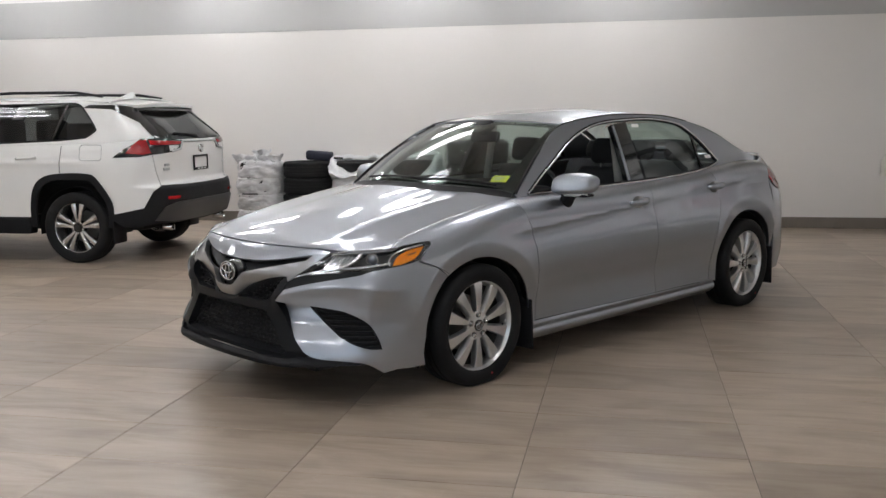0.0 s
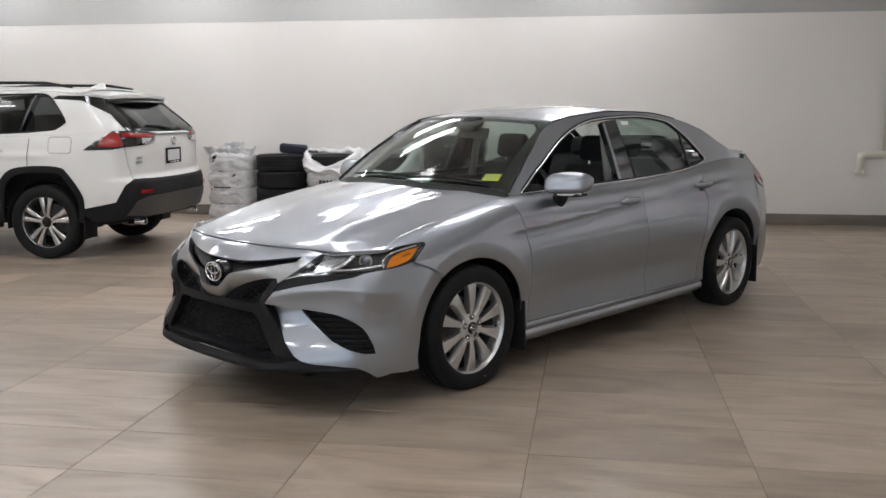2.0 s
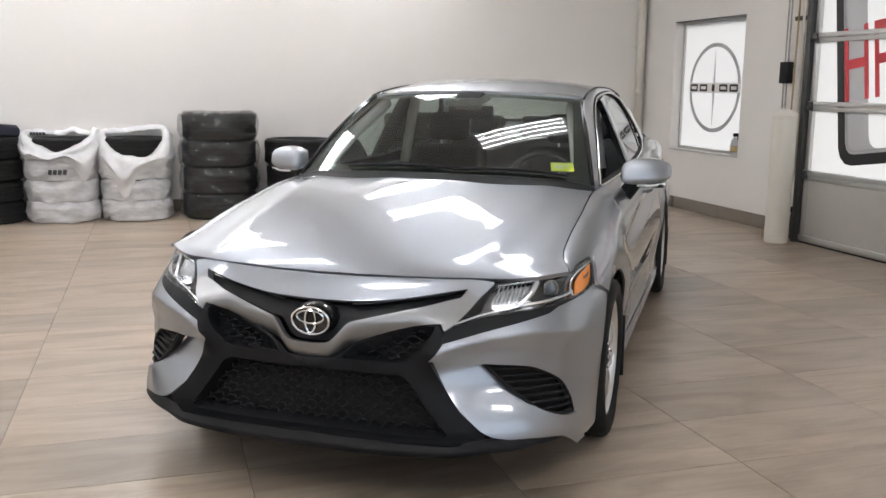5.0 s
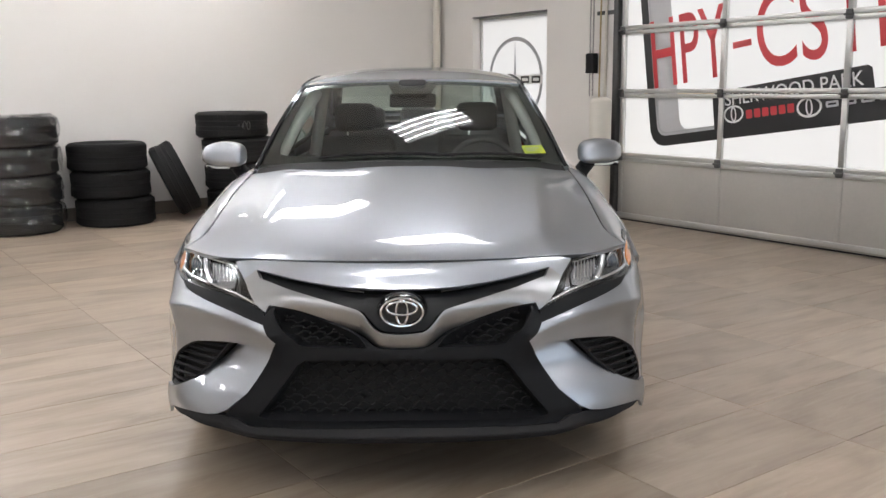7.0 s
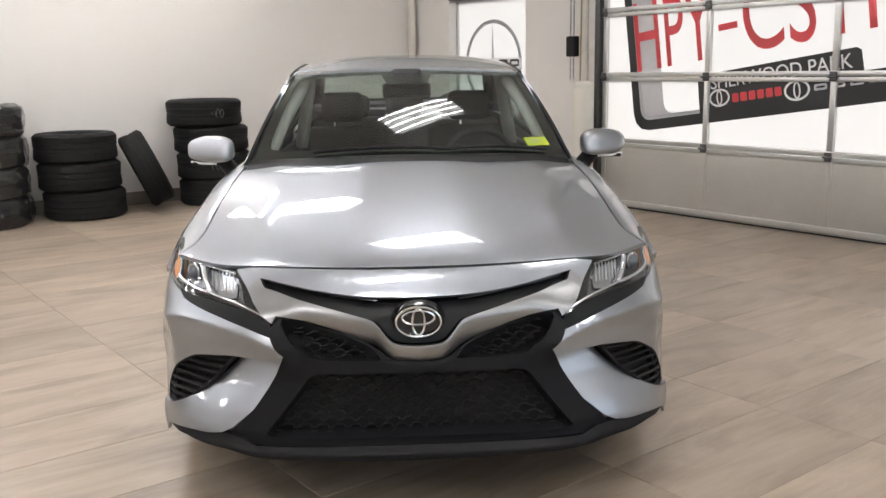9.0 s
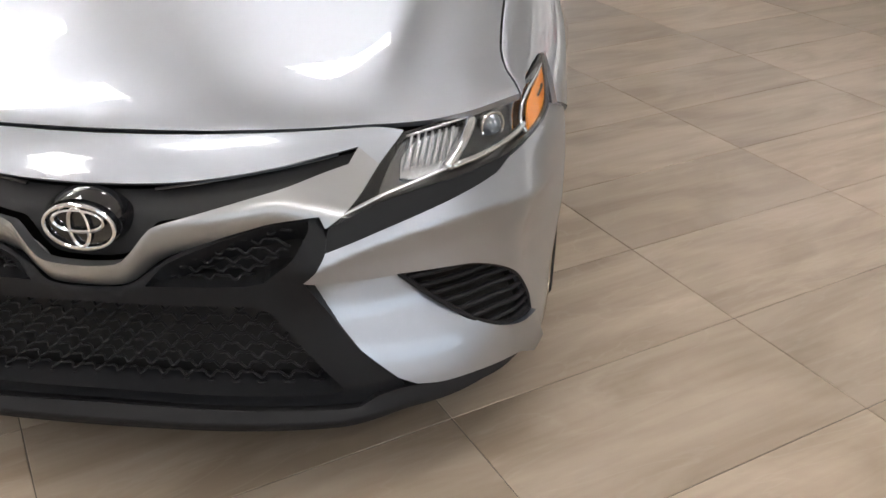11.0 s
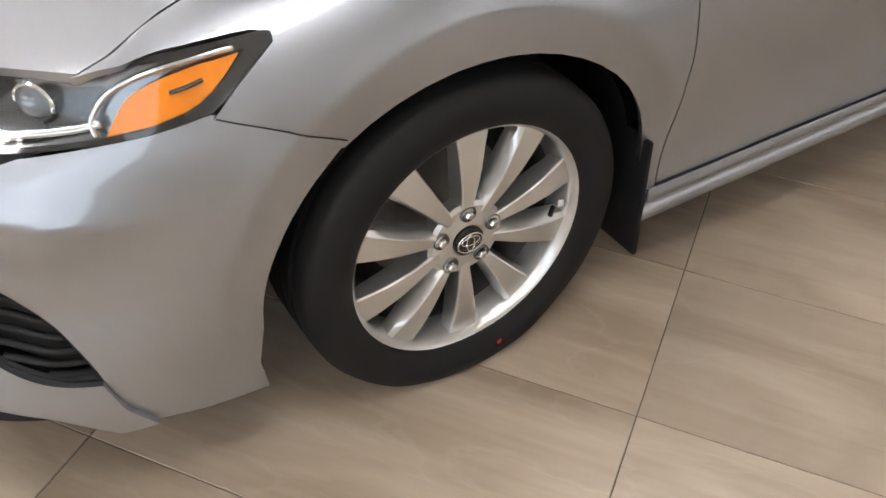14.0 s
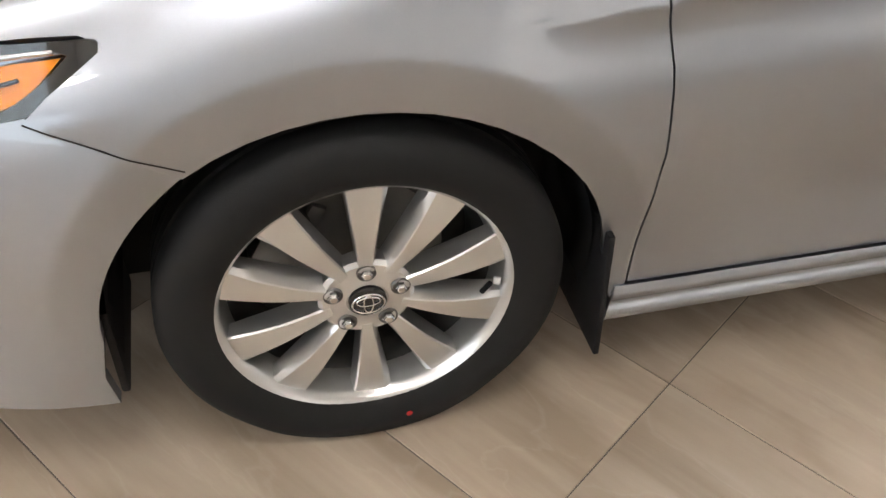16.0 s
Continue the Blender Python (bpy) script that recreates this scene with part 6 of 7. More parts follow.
def slab(x0, y0, x1, y1, r=0.0, skew=0.0):
    """A rectangle with rounded corners whose ends rise by skew along its length."""
    pts = []
    if r:
        for cx, cy, a in ((x1 - r, y1 - r, 0), (x0 + r, y1 - r, 90), (x0 + r, y0 + r, 180), (x1 - r, y0 + r, 270)):
            pts += [(cx + r * math.cos(radians(a + t)), cy + r * math.sin(radians(a + t))) for t in (0, 30, 60, 90)]
    else:
        pts = [(x0, y0), (x1, y0), (x1, y1), (x0, y1)]
    return [(x, y + skew * (x - x0)) for x, y in pts]


INK_SHADE = vary(mat("shaded_white_print", (0.60, 0.60, 0.62), 0.4), 1.2, 0.1)
# round emblem on the window film: ring, needle and a plain bar where the name stood
wv = -(WIN_V0 + WIN_V1) / 2 - 0.02
GP = GU - 0.0005
ring = part("printed_ring", on_wall(flat_loop(ellipse(wv, 1.42, 0.50, 0.50, 56), [ellipse(wv, 1.42, 0.455, 0.455, 56)]), GP), INK_GREY, window)
part("printed_needle", on_wall(flat_loop([(wv - 0.022, 1.42), (wv, 0.98), (wv + 0.022, 1.42), (wv, 1.86)]), GP - 0.003), INK_PALE, window)
part("printed_bar", on_wall(flat_loop(slab(wv - 0.50, 1.365, wv + 0.50, 1.475, 0.02)), GP - 0.004), INK_WHITE, window)
for k in range(5):
    x = wv - 0.47 + 0.195 * k
    w = 0.15 if k != 2 else 0.05
    x += 0.05 if k == 2 else 0
    bm = flat_loop(slab(x, 1.38, x + w, 1.46, 0.012), [slab(x + 0.022, 1.402, x + w - 0.022, 1.438, 0.004)] if w > 0.1 else ())
    part("printed_mark", on_wall(bm, GP - 0.007), INK_BLACK, window)

# overhead door print: a tilted plate with red letters and a dark banner
PD = DU + 0.0275
PLATE_TURN = Matrix.Rotation(radians(7.9), 2)


def on_plate(p, q):
    r = PLATE_TURN @ Vector((p, q))
    return (-2.914 + r.x, 0.745 + r.y)


def tilted(loop):
    return [on_plate(*p) for p in loop]


def print_piece(name, loop, holes, material, depth):
    return part(name, on_wall(flat_loop(tilted(loop), [tilted(h) for h in holes]), depth), material, door)


PLATE = slab(0.03, 0.03, 3.55, 2.05, 0.12)
print_piece("print_plate_ground", PLATE, [slab(0.36, 0.13, 3.50, 1.97, 0.10)], INK_SHADE, PD - 0.001)

print_piece("print_plate_border", slab(0.0, 0.0, 3.6, 2.08, 0.16), [slab(0.085, 0.095, 3.5, 1.98, 0.10)], INK_BLACK, PD - 0.006)
print_piece("print_plate_line", slab(0.105, 0.115, 3.48, 1.96, 0.09), [slab(0.118, 0.128, 3.467, 1.947, 0.08)], INK_GREY, PD - 0.0085)
print_piece("print_banner", [(0.76, 0.01), (3.58, 0.01), (3.58, 0.24), (2.285, 0.25), (2.275, 0.41), (2.24, 0.435), (0.80, 0.425), (0.765, 0.40)], (), INK_BLACK, PD - 0.010)


def lettering(text, p, q, height, width, material, depth, name):
    """Flat letters in the built-in font, laid along the tilted print."""
    cu = bpy.data.curves.new("letters", "FONT")
    cu.body, cu.size, cu.extrude, cu.resolution_u = text, 1.0, 0.0015, 8
    tmp = bpy.data.objects.new("letters", cu)
    scene.collection.objects.link(tmp)
    bpy.context.view_layer.update()
    me = bpy.data.meshes.new_from_object(tmp.evaluated_get(bpy.context.evaluated_depsgraph_get()))
    bpy.data.objects.remove(tmp)
    bm = bmesh.new()
    bm.from_mesh(me)
    bpy.data.meshes.remove(me)
    xs, ys = [v.co.x for v in bm.verts], [v.co.y for v in bm.verts]
    x0, x1, y0, y1 = min(xs), max(xs), min(ys), max(ys)
    for v in bm.verts:
        a, b = on_plate(p + (v.co.x - x0) / (x1 - x0) * width, q + (v.co.y - y0) / (y1 - y0) * height)
        v.co = (a, b, v.co.z)
    return part(name, on_wall(bm, depth), material, door, smooth=False)


for text, p, q, w, h in (("HPY", 0.095, 0.555, 0.86, 0.63), ("-", 1.02, 0.77, 0.19, 0.055), ("CSTM", 1.27, 0.545, 1.46, 0.64)):
    lettering(text, p, q, h, w, INK_RED, PD - 0.010, "print_letters")
lettering("SHERWOOD PARK", 0.90, 0.285, 0.115, 1.30, INK_WHITE, PD - 0.014, "print_letters")
for k in range(6):
    x = 1.11 + 0.082 * k
    print_piece("print_mark", slab(x, 0.15, x + 0.062, 0.225, 0.012), (), INK_RED, PD - 0.014)
for cx, cy, r in ((0.98, 0.205, 0.105), (1.72, 0.175, 0.115)):
    print_piece("print_badge", ellipse(cx, cy, r, r * 0.74, 32), [ellipse(cx, cy, r * 0.84, r * 0.58, 32)], INK_WHITE, PD - 0.014)
    print_piece("print_badge_oval", ellipse(cx, cy, r * 0.28, r * 0.62, 24), [ellipse(cx, cy, r * 0.16, r * 0.48, 24)], INK_WHITE, PD - 0.014)
for k in range(5):
    x = 1.87 + 0.15 * k
    print_piece("print_mark", slab(x, 0.15, x + 0.11, 0.20, 0.012), [slab(x + 0.02, 0.167, x + 0.09, 0.183)], INK_PALE, PD - 0.014)
part("print_bolt", on_wall(flat_loop(ellipse(*on_plate(0.62, 1.46), 0.035, 0.035, 16)), PD - 0.010), INK_BLACK, door)

# ---- things on and by the window wall ----
pipe_m = ROOM
pipe = base("wall_pipe", ROOM, "cream painted drain pipe in the wall corner", "pipe")
PU, PV = WALL_U - 0.10, WALL_V - 0.055
part("riser", tube([(PU, PV, 0.90), (PU, PV, CEIL)], 0.048, 14), CREAM_PIPE, pipe, smooth=True)
part("elbow", tube([(PU, PV, 0.91), (PU - 0.02, PV, 0.885), (PU - 0.06, PV, 0.875), (PU - 0.24, PV, 0.875), (PU - 0.285, PV, 0.865), (PU - 0.30, PV, 0.83), (PU - 0.30, PV, 0.66)], 0.047, 12), CREAM_PIPE, pipe, smooth=True)
for p, ax in (((PU, PV, 1.36), "z"), ((PU - 0.30, PV, 0.67), "z"), ((PU, PV, 2.3), "z")):
    part("collar", turned([(0.050, -0.02), (0.056, -0.02), (0.056, 0.02), (0.050, 0.02)], 18, True, m=pose(*p)), CREAM_PIPE, pipe, smooth=40)
for z in (1.9, 2.9):
    part("pipe_clip", boxed(PU - 0.055, PU + 0.055, PV - 0.005, WALL_V, z, z + 0.02, 0.003), CREAM_PIPE, pipe)

bollard = base("bollard", ROOM @ pose(4.50, 3.40, 0), "cream plastic-sleeved bollard guarding the door track", "bollard")
part("sleeve", turned([(0.105, 0.0), (0.108, 0.004), (0.108, 1.17), (0.104, 1.195), (0.090, 1.213), (0.06, 1.226), (0.0, 1.231)], 32), CREAM_PIPE, bollard, smooth=40)
part("rim_line", turned([(0.109, 1.165), (0.111, 1.168), (0.109, 1.172)], 32, True), CREAM_PIPE, bollard, smooth=True)

hoist = base("door_chain_hoist", ROOM, "hand chain and dark guide box on the wall", "chain hoist")
part("guide_box", boxed(WALL_U - 0.075, WALL_U, 3.845, 3.965, 1.47, 1.675, 0.01), BLACK_PLASTIC, hoist, "black chain guide box")
for v in (3.885, 3.93):
    bm = bmesh.new()
    for k in range(70):
        z = 1.25 + 0.034 * k
        a = (k % 2) * 90
        pts = [(WALL_U - 0.04 + 0.007 * math.cos(t) * math.cos(radians(a)), v + 0.007 * math.cos(t) * math.sin(radians(a)), z + 0.021 * math.sin(t)) for t in np.linspace(0, 2 * math.pi, 8, False)]
        tube(pts, 0.0028, 4, True, bm=bm)
    part("chain", bm, STEEL, hoist, "steel hand chain")
part("rope", tube([(WALL_U - 0.03, 3.79, 0.25), (WALL_U - 0.035, 3.795, 1.0), (WALL_U - 0.03, 3.79, 2.2), (WALL_U - 0.03, 3.79, CEIL)], 0.008, 6), BRASS_ROD, hoist, "ochre rope", smooth=True)
part("conduit", tube([(WALL_U - 0.02, 3.72, 0.6), (WALL_U - 0.02, 3.72, CEIL)], 0.016, 8), CREAM_PIPE, hoist, smooth=True)
part("bracket", boxed(WALL_U - 0.02, WALL_U, 3.60, 3.86, 2.06, 2.10, 0.004), DARK_METAL, hoist)

crate = base("door_stop_gear", ROOM, "dark foot gear and a wooden block at the track", "door gear")
part("gear_box", boxed(4.74, 4.88, 3.44, 3.60, 0.0, 0.22, 0.01), DARK_METAL, crate)
part("gear_top", boxed(4.72, 4.87, 3.46, 3.62, 0.26, 0.30, 0.006), BLACK_PLASTIC, crate)
part("gear_post", boxed(4.77, 4.83, 3.50, 3.56, 0.22, 0.26), DARK_METAL, crate)
WOOD = vary(mat("worn_pine", (0.38, 0.27, 0.15), 0.6), 6, 0.2, stretch=(1, 12, 12), fine=0.08, fine_scale=60)
block = bm_object("wood_block", boxed(-0.10, 0.10, -0.04, 0.04, 0, 0.09, 0.006), WOOD, None, "", 40)
block.matrix_basis = ROOM @ pose(4.62, 3.68, 0, 0, 0, 40)
tagged(block, "short worn pine block on the floor", "wood block")

bottle = base("spray_bottle", ROOM @ pose(WALL_U + 0.055, 4.80, WIN_Z0 + 0.004), "half-full spray bottle standing on the window sill", "bottle")
part("bottle_body", turned([(0.0, 0.0), (0.040, 0.0), (0.043, 0.01), (0.043, 0.12), (0.034, 0.16), (0.014, 0.185), (0.014, 0.20)], 20), INK_PALE, bottle, smooth=40)
part("label_band", turned([(0.0438, 0.03), (0.0438, 0.10)], 20), BRASS_ROD, bottle, smooth=True)
bm = boxed(-0.02, 0.06, -0.014, 0.014, 0.20, 0.235, 0.006)
box(bm, 0.03, 0.045, -0.008, 0.008, 0.15, 0.20, 0.003)
part("trigger_head", bm, BLACK_PLASTIC, bottle)


# ---- the white sport-utility car behind: front axle over its origin, nose towards -y, left side +x ----
SUV_M = ROOM @ pose(-6.55, 3.83, 0, 0, 0, -90)
suv = base("sport_utility_car", SUV_M, "white sport-utility car with black wheel arches and bumper", "car")
SUV_W = knots([0.25, 0.45, 0.75, 0.95, 1.10, 1.20, 1.35, 1.50, 1.60, 1.66], [0.87, 0.905, 0.925, 0.922, 0.905, 0.875, 0.815, 0.745, 0.69, 0.62])
SUV_R = knots([0.25, 0.42, 0.60, 0.74, 0.80, 1.00, 1.12, 1.22, 1.30, 1.50, 1.60, 1.66], [0.45, 0.56, 0.605, 0.60, 0.54, 0.545, 0.55, 0.53, 0.45, 0.20, 0.12, 0.1])
SUV_Y, SUV_N = 3.05, 3.8
SUV_F = knots([0.25, 0.5, 0.8, 1.0, 1.2, 1.66], [0.86, 0.93, 0.93, 0.80, 0.4, 0.3])
MACHINED = vary(mat("machined_alloy", (0.70, 0.70, 0.71), 0.22, 1.0), 20, 0.05)
INSERT = vary(mat("dark_grey_bumper_insert", (0.06, 0.06, 0.063), 0.35, 0.4), 6, 0.1)
SUV_AXLE, SUV_HUB = 2.69, 0.355


def suv_tail(phi, z):
    w, r0, n = SUV_W(z), SUV_R(z), SUV_N
    s, c = abs(math.sin(phi)), abs(math.cos(phi))
    r = ((s / w) ** n + (c / r0) ** n) ** (-1 / n)
    return (r * math.sin(phi), SUV_Y + r * math.cos(phi), z)


def tx(x, z):
    w, r0, n = SUV_W(z), SUV_R(z), SUV_N
    return (math.atan2(x, r0 * max(1 - (x / w) ** n, 0) ** (1 / n)), z)


def ty(y, z):
    w, r0, n = SUV_W(z), SUV_R(z), SUV_N
    return (math.atan2(w * max(1 - (abs(y - SUV_Y) / r0) ** n, 0) ** (1 / n), y - SUV_Y), z)


def suv_side(y, z):
    crease = 0.010 * hump(z, 1.00, 0.03) - 0.010 * hump(z, 0.62, 0.12) * ramp(0.4, 0.9, y) * (1 - ramp(1.9, 2.3, y))
    return (SUV_W(z) + crease * (1 - ramp(2.6, SUV_Y, y)), y, z)


def suv_nose(phi, z):
    w, r0, n = SUV_W(z), SUV_F(z), 2.8
    s, c = abs(math.sin(phi)), abs(math.cos(phi))
    r = ((s / w) ** n + (c / r0) ** n) ** (-1 / n)
    return (r * math.sin(phi), -0.0 - r * math.cos(phi), z)


def suv_out(q):
    return (0, min(max(q.y, 0.0), 2.9), 0.7 if q.z < 1.2 else 1.0)


def suv_arch(c, a0, a1, a, b, n=14):
    return [(c + a * math.cos(radians(t)), SUV_HUB + b * math.sin(radians(t))) for t in np.linspace(a0, a1, n)]


SO = dict(out=suv_out)
# squared black arches
def arch_box(c):
    """Outer line of the arch cladding, from the rear foot over the top to the front foot."""
    return smooth_line([(c + 0.405, 0.36), (c + 0.425, 0.60), (c + 0.29, 0.815), (c + 0.17, 0.892), (c - 0.22, 0.885), (c - 0.40, 0.79), (c - 0.47, 0.58), (c - 0.48, 0.36)], 4)


rear_arch = [q for q in arch_box(SUV_AXLE) if q[0] < SUV_Y - 0.002 and q[1] > 0.46][::-1]
front_arch = [q for q in arch_box(0) if q[0] >= 0 and q[1] > 0.46]
LEFT_BODY = chain([(0.42, 0.455), (2.20, 0.46)], rear_arch, [(SUV_Y, 0.72), (SUV_Y, 1.19), (1.6, 1.155), (0.6, 1.135), (0.0, 1.12), (0.0, 0.89)], front_arch[::-1])


def pair(name, loop, fn, material, label="", **kw):
    return [sheet(name, loop, fn, material, suv, label, mirror=k, **kw, **SO) for k in (False, True)]


pair("side_panel", LEFT_BODY, suv_side, PEARL, step=0.05)
# roof sides and dark side glass
GLASS_LOOP = chain([(0.62, 1.16), (1.12, 1.52), (1.7, 1.565), (2.40, 1.572)], smooth_line([(2.60, 1.575), (2.68, 1.565), (2.755, 1.515), (2.915, 1.335), (2.905, 1.29), (2.83, 1.240)], 4), [(2.55, 1.215), (1.6, 1.18)])
CANT = chain([(0.35, 1.128), (1.05, 1.572), (2.0, 1.605), (2.7, 1.60), (SUV_Y, 1.56), (SUV_Y, 1.192), (1.6, 1.157), (0.6, 1.137)])
cant = pair("roof_side", CANT, suv_side, PEARL, holes=[GLASS_LOOP], step=0.05)
for k, c in enumerate(cant):
    g = sheet("side_glass", GLASS_LOOP, suv_side, SUV_GLASS, c, "dark tinted side glass", step=0.08, lift=-0.012, flange=0, mirror=bool(k), **SO)
    g.visible_shadow = False
    s = -1 if k else 1
    line = [suv_side(*q) for q in GLASS_LOOP]
    part("glass_trim", tube([(s * x, y, z) for x, y, z in line], 0.009, 6, True), BLACK_PLASTIC, c, smooth=True)
    for y in (1.42, 2.47):
        pts = [suv_side(y + 0.10 * t, 1.215 + 0.35 * t) for t in np.linspace(0, 1, 5)]
        part("pillar_strip", tube([(s * (x + 0.002), a, z) for x, a, z in pts], 0.028, 6, flat=0.3), GLOSS_BLACK, c, smooth=True)
    # black tubes on the panels draw the shade in the door gaps
    for y0 in (0.62, 1.50, 2.56):
        low = 0.90 if y0 > 2 else 0.48
        pts = [suv_side(y0 + 0.02 * t, low + (1.16 - low) * t) for t in np.linspace(0, 1, 8)]
        part("door_gap", tube([(s * (x + 0.0005), a, z) for x, a, z in pts], 0.004, 5), VOID, suv, smooth=True)
    for y0, z0 in ((1.25, 0.99), (2.20, 1.04)):
        xs = suv_side(y0, z0)[0]
        part("door_handle", tube([(s * (xs + 0.03 * math.sin(math.pi * t) ** 0.5), y0 - 0.11 + 0.22 * t, z0 + 0.01 * t) for t in np.linspace(0, 1, 10)], 0.014, 8), PEARL, suv, smooth=True)
    part("fuel_flap", tube([(s * q[0], q[1], q[2]) for q in (suv_side(y, z) for y, z in slab(2.78, 1.02, 3.015, 1.17, 0.03))], 0.003, 5, True), GREY_TRIM, suv, smooth=True)

# rear end
FULL = 1.5707
R_QUART = chain([(FULL, 0.72), (FULL, 1.19)], [ty(3.30, 1.21)], [tx(0.80, 1.215)], [tx(0.785, 1.05), tx(0.765, 0.90), tx(0.75, 0.765)], [tx(0.83, 0.715), ty(3.42, 0.555), ty(3.12, 0.495)], [ty(3.105, 0.52), ty(3.113, 0.60), (FULL, 0.70)])
pair("rear_quarter", R_QUART, suv_tail, PEARL, step=0.035)
UP_QUART = chain([(FULL, 1.192), (FULL, 1.56)], [ty(3.075, 1.53), ty(3.08, 1.505), tx(0.70, 1.38), tx(0.725, 1.23)], [tx(0.725, 1.217), ty(3.30, 1.212)])
pair("rear_pillar", UP_QUART, suv_tail, PEARL, step=0.035)
HATCH = sym(chain([(0, 1.208)], [tx(0.45, 1.21), tx(0.794, 1.213)], [tx(0.779, 1.05), tx(0.759, 0.90), tx(0.743, 0.762)], [tx(0.40, 0.755), (0, 0.755)]))
hatch = sheet("tailgate", HATCH, suv_tail, PEARL, suv, "white tailgate", step=0.04, **SO)
PANE = sym(chain([(0, 1.53)], [tx(0.42, 1.525), tx(0.56, 1.50)], [tx(0.60, 1.33), tx(0.66, 1.245)], [tx(0.45, 1.222), (0, 1.222)]))
gl = sheet("rear_glass", PANE, suv_tail, DARK_GLASS, suv, "dark rear window", step=0.06, lift=-0.004, flange=0.004, **SO)
gl.visible_shadow = False
PANE_SIDE = chain([tx(0.56, 1.53), tx(0.70, 1.545), (FULL, 1.555), (FULL, 1.512), ty(3.08, 1.503), tx(0.695, 1.38), tx(0.715, 1.228), tx(0.66, 1.222), tx(0.60, 1.33), tx(0.56, 1.48)])
pair("glass_surround", PANE_SIDE, suv_tail, GLOSS_BLACK, "gloss black window surround", step=0.05, lift=0.005)
pair("glass_surround", [(2.745, 1.528), (SUV_Y + 0.004, 1.512), (SUV_Y + 0.004, 1.553), (2.80, 1.556)], suv_side, GLOSS_BLACK, "", step=0.05, lift=0.006)
sheet("glass_backing", sym(chain([(0, 1.55)], [tx(0.62, 1.55)], [tx(0.72, 1.235)], [(0, 1.205)])), suv_tail, CLOTH, gl, step=0.08, lift=-0.10, flange=0, **SO)
spoiler = sheet("roof_spoiler", chain([(-0.67, 0), (0.67, 0), (0.585, 1), (-0.585, 1)]), lambda x, t: (x, 2.97 + 0.33 * t - 0.05 * abs(x / 0.6) ** 3 * t, 1.622 - 0.050 * t - 0.05 * (1 - 0.5 * t) * abs(x / 0.67) ** 2.6), PEARL, suv, "white roof spoiler", step=0.05, flange=0.03, out=(0, 3.1, 1.2))
part("spoiler_edge", boxed(-0.58, 0.58, 3.00, 3.245, 1.490, 1.530, 0.008), GLOSS_BLACK, spoiler)
sheet("suv_roof", chain([(-1, 0.95), (1, 0.95), (1, 3.0), (-1, 3.0)]), lambda s, y: (0.69 * s, y, 1.645 + 0.015 * math.sin(math.pi * min(max((y - 0.9) / 2.3, 0), 1)) - 0.05 * abs(s) ** 2.6 - 0.03 * ramp(1.5, 0.95, y) - 0.012 * ramp(2.6, 3.0, y)), PEARL, suv, step=0.09, out=(0, 2, 1.2))
for s in (1, -1):
    rail = part("roof_rail", tube([(s * 0.605, 1.10, 1.632), (s * 0.60, 1.20, 1.665), (s * 0.59, 1.9, 1.690), (s * 0.59, 2.60, 1.682), (s * 0.595, 2.88, 1.640)], [0.012, 0.015, 0.015, 0.015, 0.012], 8), BLACK_PLASTIC, suv, "black roof rail", smooth=True)
fin = bmesh.new()
vs = [fin.verts.new(p) for p in ((-0.03, 2.70, 1.635), (0.03, 2.70, 1.635), (0.03, 2.89, 1.635), (-0.03, 2.89, 1.635), (-0.008, 2.85, 1.698), (0.008, 2.85, 1.698), (0.006, 2.88, 1.695), (-0.006, 2.88, 1.695))]
for f in ((0, 1, 5, 4), (1, 2, 6, 5), (2, 3, 7, 6), (3, 0, 4, 7), (4, 5, 6, 7), (3, 2, 1, 0)):
    fin.faces.new([vs[i] for i in f])
part("antenna_fin", fin, PEARL, suv)

# lamps, chrome, plate
TL = chain([ty(3.14, 1.046), ty(3.25, 1.125), ty(3.37, 1.192), tx(0.82, 1.224), tx(0.60, 1.222), tx(0.36, 1.196)], [tx(0.41, 1.105), tx(0.60, 1.085), tx(0.795, 1.070), ty(3.40, 1.052)])
for k in (False, True):
    t = sheet("tail_light", TL, suv_tail, GLOSS_BLACK, suv, "red tail light in a black surround", step=0.03, lift=0.008, mirror=k, **SO)
    sheet("red_lens", chain([ty(3.27, 1.085), ty(3.34, 1.165), tx(0.835, 1.207), tx(0.80, 1.205), tx(0.795, 1.085), ty(3.42, 1.072)]), suv_tail, RED_LENS, t, step=0.03, lift=0.016, flange=0.006, mirror=k, **SO)
    sheet("red_lens", chain([tx(0.785, 1.205), tx(0.39, 1.188), tx(0.42, 1.160), tx(0.785, 1.160)]), suv_tail, RED_LENS, t, step=0.03, lift=0.016, flange=0.006, mirror=k, **SO)
    sheet("clear_lens", chain([tx(0.60, 1.152), tx(0.44, 1.150), tx(0.50, 1.112), tx(0.60, 1.100)]), suv_tail, BOWL, t, step=0.03, lift=0.013, flange=0.006, mirror=k, **SO)
    pts = [suv_tail(*tx(x, z)) for x, z in ((0.56, 1.095), (0.42, 1.115), (0.37, 1.185))]
    part("chrome_trim", tube([((-x if k else x), y + 0.012, z) for x, y, z in pts], 0.012, 6), SATIN, suv, smooth=True)
part("chrome_bar", tube([(x, suv_tail(*tx(abs(x), 1.188))[1] + 0.014, 1.188) for x in np.linspace(-0.37, 0.37, 12)], 0.015, 8, flat=0.7), SATIN, suv, "satin chrome bar", smooth=True)
yb = suv_tail(0, 1.11)[1]
part("badge", tube([(0.055 * math.cos(t), yb + 0.012, 1.11 + 0.038 * math.sin(t)) for t in np.linspace(0, 2 * math.pi, 24, False)], 0.006, 6, True), CHROME, suv)
